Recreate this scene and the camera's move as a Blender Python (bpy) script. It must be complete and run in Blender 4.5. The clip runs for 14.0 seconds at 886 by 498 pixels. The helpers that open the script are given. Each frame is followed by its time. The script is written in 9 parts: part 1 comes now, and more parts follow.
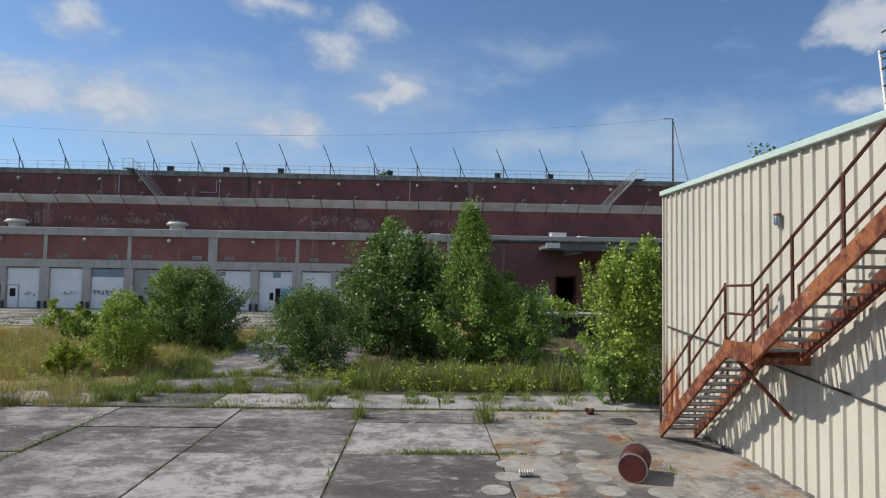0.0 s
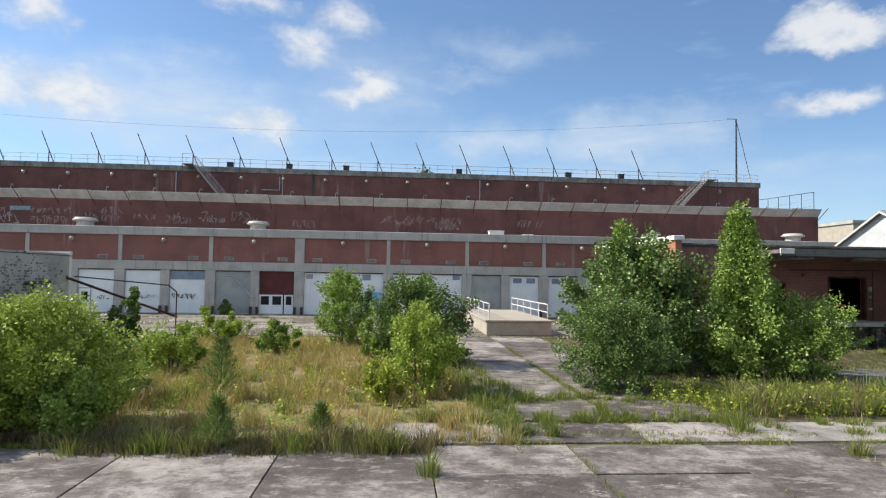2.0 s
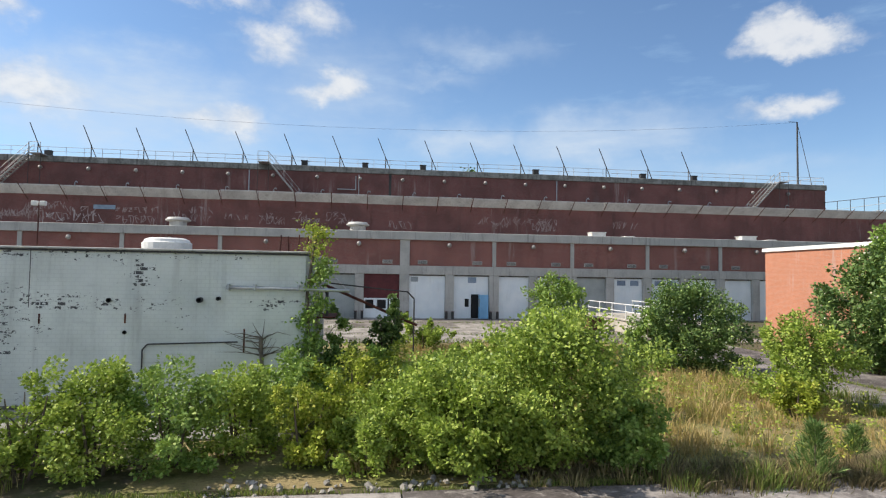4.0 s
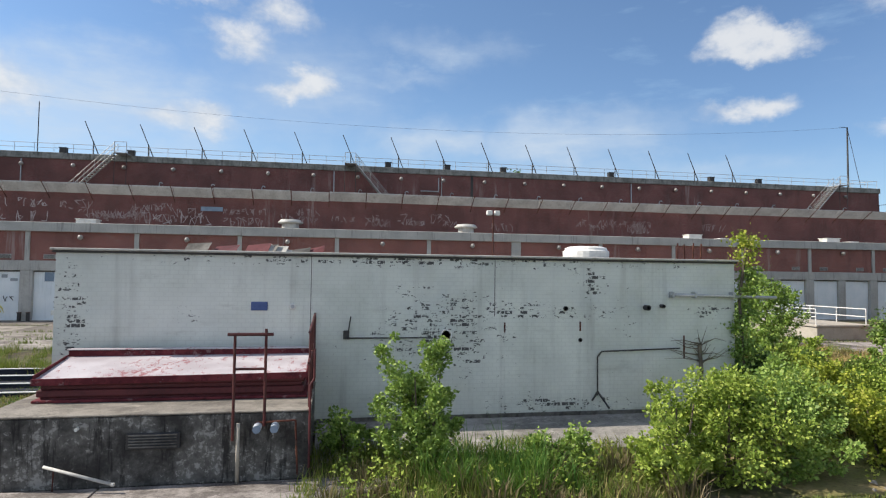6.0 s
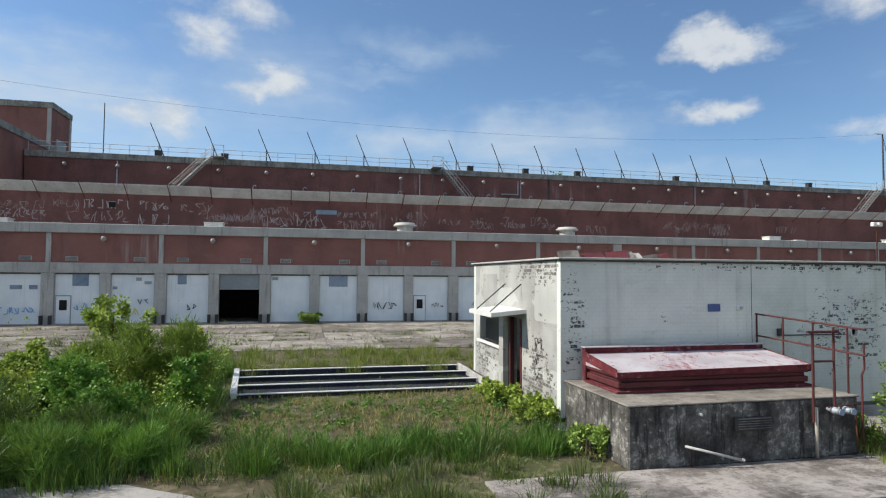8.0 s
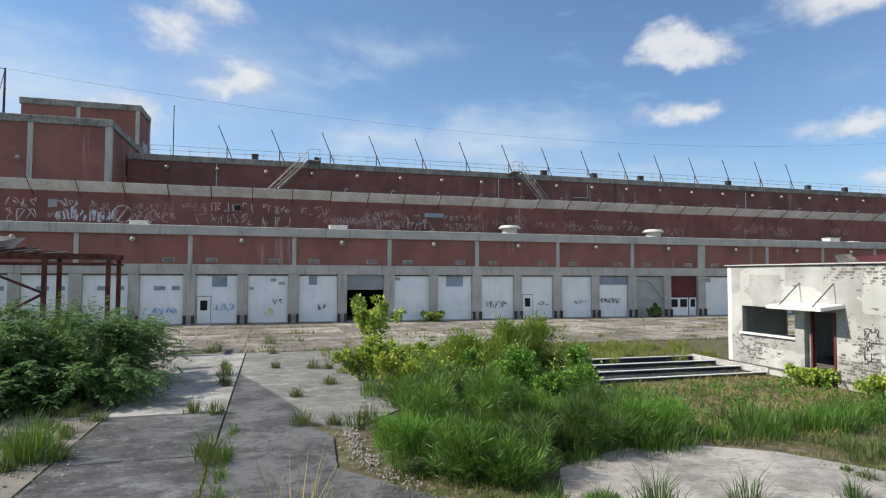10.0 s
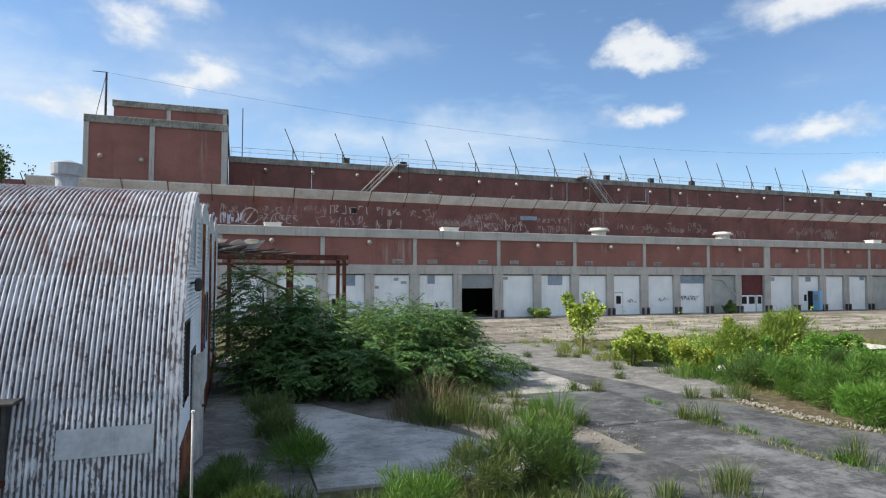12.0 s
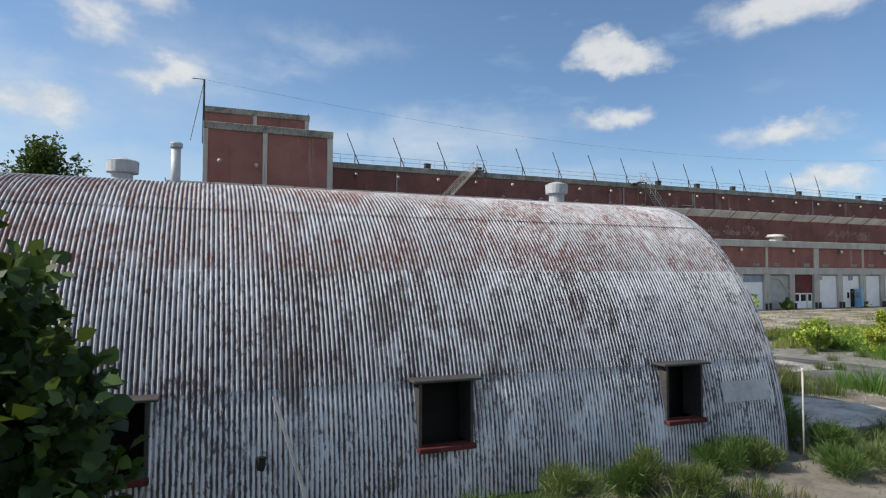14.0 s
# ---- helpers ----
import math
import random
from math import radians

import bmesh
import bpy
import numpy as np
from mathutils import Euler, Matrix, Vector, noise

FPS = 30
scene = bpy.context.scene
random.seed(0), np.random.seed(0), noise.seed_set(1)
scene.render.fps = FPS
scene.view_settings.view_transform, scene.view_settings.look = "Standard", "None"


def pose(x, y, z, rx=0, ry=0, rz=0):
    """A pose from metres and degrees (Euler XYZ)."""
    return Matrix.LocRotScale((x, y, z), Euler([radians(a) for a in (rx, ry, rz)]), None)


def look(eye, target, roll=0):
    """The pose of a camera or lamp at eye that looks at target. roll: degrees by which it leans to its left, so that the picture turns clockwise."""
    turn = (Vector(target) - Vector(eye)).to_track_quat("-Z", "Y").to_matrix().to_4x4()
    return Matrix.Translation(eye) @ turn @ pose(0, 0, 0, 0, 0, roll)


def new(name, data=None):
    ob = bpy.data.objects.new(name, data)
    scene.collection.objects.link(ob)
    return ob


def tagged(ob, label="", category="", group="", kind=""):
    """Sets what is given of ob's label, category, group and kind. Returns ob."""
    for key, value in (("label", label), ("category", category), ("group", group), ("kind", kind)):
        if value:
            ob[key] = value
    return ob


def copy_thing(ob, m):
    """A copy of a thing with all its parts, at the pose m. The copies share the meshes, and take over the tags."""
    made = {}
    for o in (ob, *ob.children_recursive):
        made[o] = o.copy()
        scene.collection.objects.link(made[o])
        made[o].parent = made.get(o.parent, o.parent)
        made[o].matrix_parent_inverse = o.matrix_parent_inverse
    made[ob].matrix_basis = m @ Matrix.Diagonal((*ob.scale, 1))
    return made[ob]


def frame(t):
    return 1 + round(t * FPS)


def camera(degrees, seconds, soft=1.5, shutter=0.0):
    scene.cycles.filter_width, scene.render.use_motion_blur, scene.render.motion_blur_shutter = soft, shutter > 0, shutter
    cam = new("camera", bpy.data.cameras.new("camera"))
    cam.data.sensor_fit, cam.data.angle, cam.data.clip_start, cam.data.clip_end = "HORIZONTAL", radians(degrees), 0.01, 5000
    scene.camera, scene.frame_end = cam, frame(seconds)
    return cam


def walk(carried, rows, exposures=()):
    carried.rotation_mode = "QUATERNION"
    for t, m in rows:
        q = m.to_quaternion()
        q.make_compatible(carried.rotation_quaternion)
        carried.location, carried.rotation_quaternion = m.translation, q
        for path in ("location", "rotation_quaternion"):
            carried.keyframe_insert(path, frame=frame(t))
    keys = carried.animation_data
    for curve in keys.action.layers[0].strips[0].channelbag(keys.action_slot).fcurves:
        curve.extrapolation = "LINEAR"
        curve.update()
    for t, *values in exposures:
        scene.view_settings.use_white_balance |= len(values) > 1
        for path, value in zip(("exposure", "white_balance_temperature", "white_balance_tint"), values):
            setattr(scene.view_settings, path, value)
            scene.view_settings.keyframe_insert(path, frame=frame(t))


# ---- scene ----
cam = camera(73.0, 14.0, soft=1.2)
# seconds, x, y, z, yaw, pitch, roll
ROWS = [
    (0.0, 19.783, 0.587, 3.375, -1.823, 2.781, 0.92),
    (0.5, 17.086, 1.166, 3.448, -2.436, 2.728, 0.918),
    (1.0, 14.298, 1.821, 3.506, -3.098, 2.69, 0.926),
    (1.5, 11.44, 2.514, 3.55, -3.794, 2.665, 0.937),
    (2.0, 8.528, 3.214, 3.585, -4.51, 2.65, 0.945),
    (2.5, 5.576, 3.896, 3.612, -5.237, 2.641, 0.947),
    (3.0, 2.596, 4.54, 3.634, -5.967, 2.638, 0.94),
    (3.5, -0.405, 5.133, 3.653, -6.695, 2.637, 0.922),
    (4.0, -3.42, 5.667, 3.67, -7.418, 2.637, 0.893),
    (4.5, -6.444, 6.135, 3.685, -8.133, 2.638, 0.853),
    (5.0, -9.475, 6.536, 3.699, -8.842, 2.637, 0.803),
    (5.5, -12.512, 6.874, 3.713, -9.544, 2.636, 0.745),
    (6.0, -15.555, 7.151, 3.727, -10.241, 2.632, 0.681),
    (6.5, -18.603, 7.376, 3.739, -10.936, 2.626, 0.613),
    (7.0, -21.659, 7.556, 3.751, -11.631, 2.618, 0.543),
    (7.5, -24.724, 7.702, 3.762, -12.329, 2.607, 0.474),
    (8.0, -27.798, 7.823, 3.771, -13.033, 2.595, 0.408),
    (8.5, -30.883, 7.93, 3.777, -13.746, 2.582, 0.348),
    (9.0, -33.978, 8.032, 3.78, -14.468, 2.568, 0.295),
    (9.5, -37.084, 8.14, 3.78, -15.2, 2.554, 0.251),
    (10.0, -40.197, 8.259, 3.777, -15.942, 2.541, 0.217),
    (10.5, -43.314, 8.396, 3.768, -16.692, 2.53, 0.192),
    (11.0, -46.431, 8.555, 3.756, -17.446, 2.521, 0.176),
    (11.5, -49.539, 8.734, 3.739, -18.199, 2.516, 0.168),
    (12.0, -52.628, 8.932, 3.719, -18.943, 2.515, 0.163),
    (12.5, -55.687, 9.139, 3.694, -19.668, 2.519, 0.159),
    (13.0, -58.699, 9.346, 3.668, -20.36, 2.53, 0.148),
    (13.5, -61.645, 9.534, 3.64, -21.003, 2.547, 0.125),
    (14.0, -64.504, 9.682, 3.612, -21.579, 2.572, 0.08),
]
walk(cam, [(t, pose(x, y, z, 90 + pitch, 0, yaw) @ pose(0, 0, 0, 0, 0, roll)) for t, x, y, z, yaw, pitch, roll in ROWS],
     exposures=[(0.0, 0.72, 6300, 10), (0.5, 0.94, 6500, 10), (1.0, 1.12, 6700, 10), (2.0, 1.24, 6750, 10), (5.0, 1.20, 6750, 10),
                (7.0, 1.09, 6700, 10), (8.0, 1.02, 6600, 8), (10.3, 1.22, 6750, 9), (11.0, 1.32, 6770, 9), (12.2, 1.36, 6790, 9), (13.0, 1.12, 6800, 9), (14.0, 1.06, 6870, 9)])

# ---- world, sun ----
SUN_TO = Vector((-1.0, 0.16, 0.86)).normalized()
sun = new("sun", bpy.data.lights.new("sun", "SUN"))
sun.data.energy, sun.data.angle, sun.data.color = 2.75, radians(0.6), (1.0, 0.935, 0.83)
sun.matrix_world = look(SUN_TO * 100, (0, 0, 0))

world = bpy.data.worlds.new("sky")
scene.world = world
world.use_nodes = True


class Nodes:
    """Short hand for node trees."""

    def __init__(self, tree):
        self.tree = tree
        tree.nodes.clear()

    def add(self, kind, ins=None, **props):
        n = self.tree.nodes.new(kind)
        for k, v in props.items():
            setattr(n, k, v)
        for k, v in (ins or {}).items():
            if isinstance(v, bpy.types.NodeSocket):
                self.tree.links.new(v, n.inputs[k])
            else:
                n.inputs[k].default_value = v
        return n

    def math(self, op, a, b=0.0, c=0.0, clamp=False):
        return self.add("ShaderNodeMath", {0: a, 1: b, 2: c}, operation=op, use_clamp=clamp).outputs[0]

    def mix(self, f, a, b, blend="MIX"):
        n = self.add("ShaderNodeMix", data_type="RGBA", blend_type=blend)
        for i, v in ((0, f), (6, a), (7, b)):
            if isinstance(v, bpy.types.NodeSocket):
                self.tree.links.new(v, n.inputs[i])
            else:
                n.inputs[i].default_value = v if i == 0 or len(v) == 4 else (*v, 1)
        return n.outputs[2]

    def ramp(self, f, lo, hi):
        return self.add("ShaderNodeMapRange", {0: f, 1: lo, 2: hi, 3: 0.0, 4: 1.0}, interpolation_type="SMOOTHSTEP").outputs[0]

    def noise(self, vec, scale, detail=4.0, rough=0.55):
        n = self.add("ShaderNodeTexNoise", {"Scale": scale, "Detail": detail, "Roughness": rough})
        self.tree.links.new(vec, n.inputs["Vector"])
        return n.outputs["Fac"]


N = Nodes(world.node_tree)
sky = N.add("ShaderNodeTexSky", sky_type="NISHITA", sun_disc=False, sun_elevation=math.asin(SUN_TO.z),
            sun_rotation=math.atan2(SUN_TO.x, SUN_TO.y), altitude=200.0, air_density=1.0, dust_density=0.4, ozone_density=4.0)
SKY = 0.069
dirs = N.add("ShaderNodeTexCoord").outputs["Generated"]
sep = N.add("ShaderNodeSeparateXYZ", {0: dirs})
az = N.math("ARCTAN2", sep.outputs[0], sep.outputs[1])
el = N.math("ARCSINE", sep.outputs[2])
flat = N.add("ShaderNodeCombineXYZ", {0: az, 1: el}).outputs[0]
# billowing edges: directions pushed about by noise before the clouds are laid out
roil = N.add("ShaderNodeTexNoise", {"Vector": N.add("ShaderNodeMapping", {"Vector": flat, "Scale": (1.0, 1.35, 1.0)}).outputs[0], "Scale": 11.0, "Detail": 7.0, "Roughness": 0.6})
push = N.add("ShaderNodeVectorMath", {0: roil.outputs["Color"], 1: (0.5, 0.5, 0.5)}, operation="SUBTRACT").outputs[0]
warped = N.add("ShaderNodeVectorMath", {0: push, 1: (0.105, 0.085, 0.0), 2: flat}, operation="MULTIPLY_ADD").outputs[0]
drawn = N.add("ShaderNodeVectorMath", {0: push, 1: (0.22, 0.10, 0.0), 2: flat}, operation="MULTIPLY_ADD").outputs[0]
puff = N.noise(N.add("ShaderNodeMapping", {"Vector": flat, "Scale": (1.0, 1.5, 1.0)}).outputs[0], 20.0, 6.0, 0.6)
wisp = N.noise(N.add("ShaderNodeMapping", {"Vector": flat, "Scale": (1.0, 4.0, 1.0), "Rotation": (0, 0, -0.35)}).outputs[0], 6.0, 6.0, 0.6)
# azimuth, elevation, half width, half height (degrees), weight
HEAPS = [
    (36.8, 20.4, 4.0, 2.1, 0.95), (40.0, 20.0, 3.4, 1.7, 0.9), (38.0, 19.4, 6.4, 1.4, 0.85),
    (38.6, 14.3, 3.4, 1.6, 0.75), (36.2, 14.0, 4.4, 1.3, 0.65),
    (52.5, 21.8, 9.0, 2.6, 0.95), (57.0, 22.5, 8.0, 2.6, 0.95),
    (51.5, 12.0, 6.4, 1.4, 0.75), (54.3, 7.6, 5.6, 1.5, 0.8), (62.0, 10.0, 7.0, 2.0, 0.9),
    (-9.0, 20.8, 4.6, 2.4, 0.66), (-5.6, 23.2, 5.0, 2.4, 0.6), (-13.9, 23.6, 6.5, 1.6, 0.65),
    (-2.4, 17.4, 3.4, 1.9, 0.9), (-3.8, 16.8, 4.6, 1.4, 0.75),
    (-11.6, 13.9, 3.6, 1.8, 0.72), (-15.0, 13.5, 4.0, 1.6, 0.55),
    (-28.3, 14.6, 7.0, 2.8, 0.75), (-34.5, 14.0, 7.0, 3.0, 0.8), (-30.6, 19.8, 3.8, 2.4, 0.7),
]
# broad thin sheets, weight last
BANKS = [
    (21.5, 12.8, 15.0, 4.2, 0.62), (9.0, 13.0, 11.0, 3.4, 0.52), (-20.0, 14.0, 20.0, 6.5, 0.72), (-4.0, 17.0, 15.0, 8.0, 0.44), (34.0, 9.5, 14.0, 2.6, 0.36),
    (10.5, 21.0, 11.0, 2.6, 0.36), (6.0, 18.5, 9.0, 1.8, 0.34), (20.0, 8.0, 40.0, 5.5, 0.45), (-12.0, 9.0, 26.0, 5.0, 0.5), (52.0, 16.0, 14.0, 8.0, 0.16),
]
# further clouds outside the view, added to fill the shade
rs = random.Random(4)
HEAPS += [(a if a <= 180 else a - 360, rs.uniform(8, 40), rs.uniform(9, 18), rs.uniform(3, 7), 0.9) for a in [rs.uniform(75, 290) for _ in range(12)]]


def gather(spots, at):
    total = None
    for a0, e0, ra, re, wgt in spots:
        sx, sy = 1 / radians(ra), 1 / radians(re)
        v = N.add("ShaderNodeMapping", {"Vector": at, "Location": (-radians(a0) * sx, -radians(e0) * sy, 0), "Scale": (sx, sy, 1)}).outputs[0]
        g = N.math("MULTIPLY", N.add("ShaderNodeTexGradient", {0: v}, gradient_type="SPHERICAL").outputs["Fac"], wgt)
        total = g if total is None else N.math("MAXIMUM", total, g)
    return total


heaped = gather(HEAPS, warped)
fluff = N.math("MULTIPLY_ADD", N.math("SUBTRACT", puff, 0.5), 0.45, heaped)
mask = N.math("MULTIPLY", N.ramp(fluff, 0.04, 0.66), N.ramp(heaped, 0.0, 0.16))
bank = N.math("MULTIPLY", N.ramp(gather(BANKS, drawn), 0.02, 0.62), N.math("MULTIPLY_ADD", N.ramp(wisp, 0.35, 0.7), 0.4, 0.45))
veil = N.math("MULTIPLY", N.ramp(wisp, 0.50, 0.82), 0.30)
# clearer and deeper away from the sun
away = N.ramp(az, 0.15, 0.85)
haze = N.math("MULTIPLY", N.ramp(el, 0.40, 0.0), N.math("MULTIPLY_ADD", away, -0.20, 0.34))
thin = N.math("MAXIMUM", N.math("MAXIMUM", veil, haze), 0.04)
# unseen broken cloud overhead, south and east, added to brighten the shaded walls
heap = N.ramp(N.noise(dirs, 2.6, 7.0, 0.6), 0.40, 0.58)
mask = N.math("MAXIMUM", mask, N.math("MULTIPLY", heap, N.math("MAXIMUM", N.math("MAXIMUM", N.ramp(el, 0.52, 0.75), N.ramp(sep.outputs[0], 0.87, 0.97)), N.ramp(sep.outputs[1], 0.0, -0.35))))
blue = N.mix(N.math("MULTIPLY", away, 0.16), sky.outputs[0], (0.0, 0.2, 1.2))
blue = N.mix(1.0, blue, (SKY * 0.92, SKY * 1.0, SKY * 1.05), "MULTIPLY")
body = N.mix(N.ramp(N.math("MULTIPLY_ADD", fluff, 0.35, puff), 0.42, 0.85), (0.255, 0.29, 0.345), (0.37, 0.383, 0.40))
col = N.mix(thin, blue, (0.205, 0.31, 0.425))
col = N.mix(bank, col, (0.275, 0.325, 0.39))
col = N.mix(N.math("MULTIPLY", mask, 0.84), col, body)
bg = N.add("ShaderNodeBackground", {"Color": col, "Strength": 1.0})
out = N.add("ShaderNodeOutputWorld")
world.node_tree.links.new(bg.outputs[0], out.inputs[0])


# ---- materials ----
def material(name):
    m = bpy.data.materials.new(name)
    m.use_nodes = True
    n = Nodes(m.node_tree)
    pos = n.add("ShaderNodeNewGeometry").outputs["Position"]
    return m, n, pos


def finish(m, n, col, rough=0.8, metal=0.0, bump=None, strength=0.3, dist=0.02, spec=0.4, extra=None):
    p = n.add("ShaderNodeBsdfPrincipled", {"Roughness": rough, "Metallic": metal, "Specular IOR Level": spec})
    if isinstance(col, bpy.types.NodeSocket):
        m.node_tree.links.new(col, p.inputs["Base Color"])
    else:
        p.inputs["Base Color"].default_value = (*col, 1)
    if bump is not None:
        b = n.add("ShaderNodeBump", {"Height": bump, "Strength": strength, "Distance": dist})
        m.node_tree.links.new(b.outputs[0], p.inputs["Normal"])
    o = n.add("ShaderNodeOutputMaterial")
    m.node_tree.links.new(p.outputs[0], o.inputs[0])
    return m


def squeeze(n, pos, sx, sy, sz):
    return n.add("ShaderNodeMapping", {"Vector": pos, "Scale": (sx, sy, sz)}).outputs[0]


def plain(name, c1, c2, rough=0.75, metal=0.0, big=0.6, fine=14.0, strength=0.2, streak=0.0, streak_col=(0.05, 0.045, 0.04), spec=0.4):
    """Two tones at two scales, with upright streaks where asked."""
    m, n, pos = material(name)
    a = n.noise(pos, big, 5)
    b = n.noise(pos, fine, 4)
    f = n.ramp(n.math("MULTIPLY_ADD", b, 0.45, n.math("MULTIPLY", a, 0.7)), 0.36, 0.76)
    col = n.mix(f, c1, c2)
    if streak:
        s = n.noise(squeeze(n, pos, 3.0, 3.0, 0.22), 1.6, 5, 0.65)
        col = n.mix(n.math("MULTIPLY", n.ramp(s, 0.52, 0.75), streak), col, streak_col)
    return finish(m, n, col, rough, metal, b, strength, 0.02, spec)


def brick_mat(name, c1, c2, mortar, dirt=0.4, dirt_col=(0.045, 0.03, 0.03)):
    m, n, pos = material(name)
    sp = n.add("ShaderNodeSeparateXYZ", {0: pos})
    uv = n.add("ShaderNodeCombineXYZ", {0: n.math("ADD", sp.outputs[0], sp.outputs[1]), 1: sp.outputs[2]}).outputs[0]
    br = n.add("ShaderNodeTexBrick", {"Vector": uv, "Color1": (*c1, 1), "Color2": (*c2, 1), "Mortar": (*mortar, 1), "Scale": 1.0,
                                      "Mortar Size": 0.006, "Brick Width": 0.215, "Row Height": 0.075, "Mortar Smooth": 0.3, "Bias": -0.2})
    a = n.noise(pos, 0.35, 6)
    b = n.noise(pos, 5.0, 4)
    s = n.noise(squeeze(n, pos, 1.2, 1.2, 0.12), 1.0, 5, 0.65)
    col = n.mix(n.math("MULTIPLY", n.ramp(a, 0.35, 0.7), dirt), br.outputs[0], dirt_col)
    col = n.mix(n.math("MULTIPLY", n.ramp(s, 0.5, 0.78), dirt), col, dirt_col)
    col = n.mix(n.math("MULTIPLY", n.ramp(b, 0.55, 0.8), 0.25), col, (0.3, 0.25, 0.23))
    drip = n.math("MULTIPLY", n.ramp(n.noise(squeeze(n, pos, 1.6, 1.6, 0.09), 1.0, 7, 0.72), 0.55, 0.66), n.ramp(n.noise(pos, 0.09, 3), 0.52, 0.62))
    col = n.mix(n.math("MULTIPLY", drip, 0.5), col, (0.42, 0.36, 0.34))
    return finish(m, n, col, 0.9, 0, n.math("SUBTRACT", 1.0, br.outputs["Fac"]), 0.5, 0.01, 0.2)


def worn_block_mat(name, paint1, paint2, bare, spots, base=0.0):
    """Painted block wall; spots are (x, y, z, rx, ry, rz) round which the paint has come off in brick-sized flakes."""
    m, n, pos = material(name)
    sp = n.add("ShaderNodeSeparateXYZ", {0: pos})
    uv = n.add("ShaderNodeCombineXYZ", {0: n.math("ADD", sp.outputs[0], sp.outputs[1]), 1: sp.outputs[2]}).outputs[0]
    br = n.add("ShaderNodeTexBrick", {"Vector": uv, "Scale": 1.0, "Mortar Size": 0.012, "Brick Width": 0.2, "Row Height": 0.1,
                                      "Mortar Smooth": 0.3, "Color1": (0, 0, 0, 1), "Color2": (1, 1, 1, 1), "Mortar": (0, 0, 0, 1)})
    mid = n.noise(pos, 2.4, 5, 0.65)
    fine = n.noise(squeeze(n, pos, 1.0, 1.0, 1.7), 11.0, 4, 0.6)
    dens = n.math("MULTIPLY", n.ramp(n.noise(pos, 0.7, 3), 0.45, 0.8), 0.25)
    for x, y, z, rx, ry, rz in spots:
        v = n.add("ShaderNodeMapping", {"Vector": pos, "Location": (-x / rx, -y / ry, -z / rz), "Scale": (1 / rx, 1 / ry, 1 / rz)}).outputs[0]
        dens = n.math("MAXIMUM", dens, n.add("ShaderNodeTexGradient", {0: v}, gradient_type="SPHERICAL").outputs["Fac"])
    k = n.math("MULTIPLY_ADD", br.outputs[0], 0.22, n.math("MULTIPLY_ADD", mid, 0.55, n.math("MULTIPLY_ADD", fine, 0.75, n.math("MULTIPLY", n.math("POWER", dens, 0.6), 0.30))))
    gone = n.ramp(k, 1.03 - base, 1.09 - base)
    col = n.mix(n.ramp(n.noise(pos, 0.8, 5), 0.3, 0.7), paint1, paint2)
    s = n.noise(squeeze(n, pos, 2.2, 2.2, 0.16), 1.2, 5, 0.65)
    col = n.mix(n.math("MULTIPLY", n.ramp(s, 0.5, 0.8), 0.4), col, (0.22, 0.21, 0.19))
    col = n.mix(n.math("MULTIPLY", n.ramp(n.noise(pos, 0.45, 4), 0.54, 0.72), 0.35), col, (0.55, 0.60, 0.62))
    col = n.mix(n.math("MULTIPLY", n.ramp(n.noise(squeeze(n, pos, 0.6, 0.6, 2.5), 1.3, 5, 0.7), 0.55, 0.75), 0.3), col, (0.30, 0.29, 0.26))
    col = n.mix(n.math("MULTIPLY", n.ramp(fine, 0.6, 0.8), 0.2), col, (0.35, 0.34, 0.31))
    col = n.mix(n.math("MULTIPLY", br.outputs["Fac"], 0.10), col, (0.25, 0.245, 0.23))
    # lighter touched-up squares and a grimy wash
    patch = n.add("ShaderNodeTexVoronoi", {"Vector": squeeze(n, pos, 0.55, 0.55, 0.9), "Scale": 1.0, "Randomness": 0.8}, distance="CHEBYCHEV")
    tone = n.add("ShaderNodeSeparateColor", {0: patch.outputs["Color"]}).outputs[0]
    col = n.mix(n.math("MULTIPLY", n.ramp(tone, 0.62, 0.7), 0.30), col, (0.66, 0.68, 0.645))
    col = n.mix(n.math("MULTIPLY", n.ramp(n.noise(squeeze(n, pos, 1.0, 1.0, 0.5), 0.55, 8, 0.7), 0.52, 0.68), 0.22), col, (0.42, 0.415, 0.38))
    col = n.mix(gone, col, bare)
    return finish(m, n, col, 0.7, 0, n.math("SUBTRACT", n.math("MULTIPLY", fine, 0.3), n.math("MAXIMUM", gone, n.math("MULTIPLY", br.outputs["Fac"], 0.12))), 0.35, 0.01, 0.3)


def leaf_mat(name, c1, c2, c3, glow=0.35, rough=0.55):
    m, n, pos = material(name)
    geo = n.add("ShaderNodeNewGeometry")
    r = geo.outputs["Random Per Island"]
    col = n.mix(n.ramp(r, 0.0, 0.7), c1, c2)
    col = n.mix(n.ramp(r, 0.72, 0.92), col, c3)
    col = n.mix(n.math("MULTIPLY", n.ramp(n.noise(pos, 1.3, 3), 0.4, 0.7), 0.35), col, c2)
    p = n.add("ShaderNodeBsdfPrincipled", {"Base Color": col, "Roughness": n.math("MULTIPLY_ADD", r, 0.25, rough - 0.12), "Specular IOR Level": 0.28})
    t = n.add("ShaderNodeBsdfTranslucent", {"Color": n.mix(0.6, col, (0.26, 0.36, 0.055))})
    x = n.add("ShaderNodeMixShader", {0: glow * 0.62, 1: p.outputs[0], 2: t.outputs[0]})
    o = n.add("ShaderNodeOutputMaterial")
    m.node_tree.links.new(x.outputs[0], o.inputs[0])
    return m


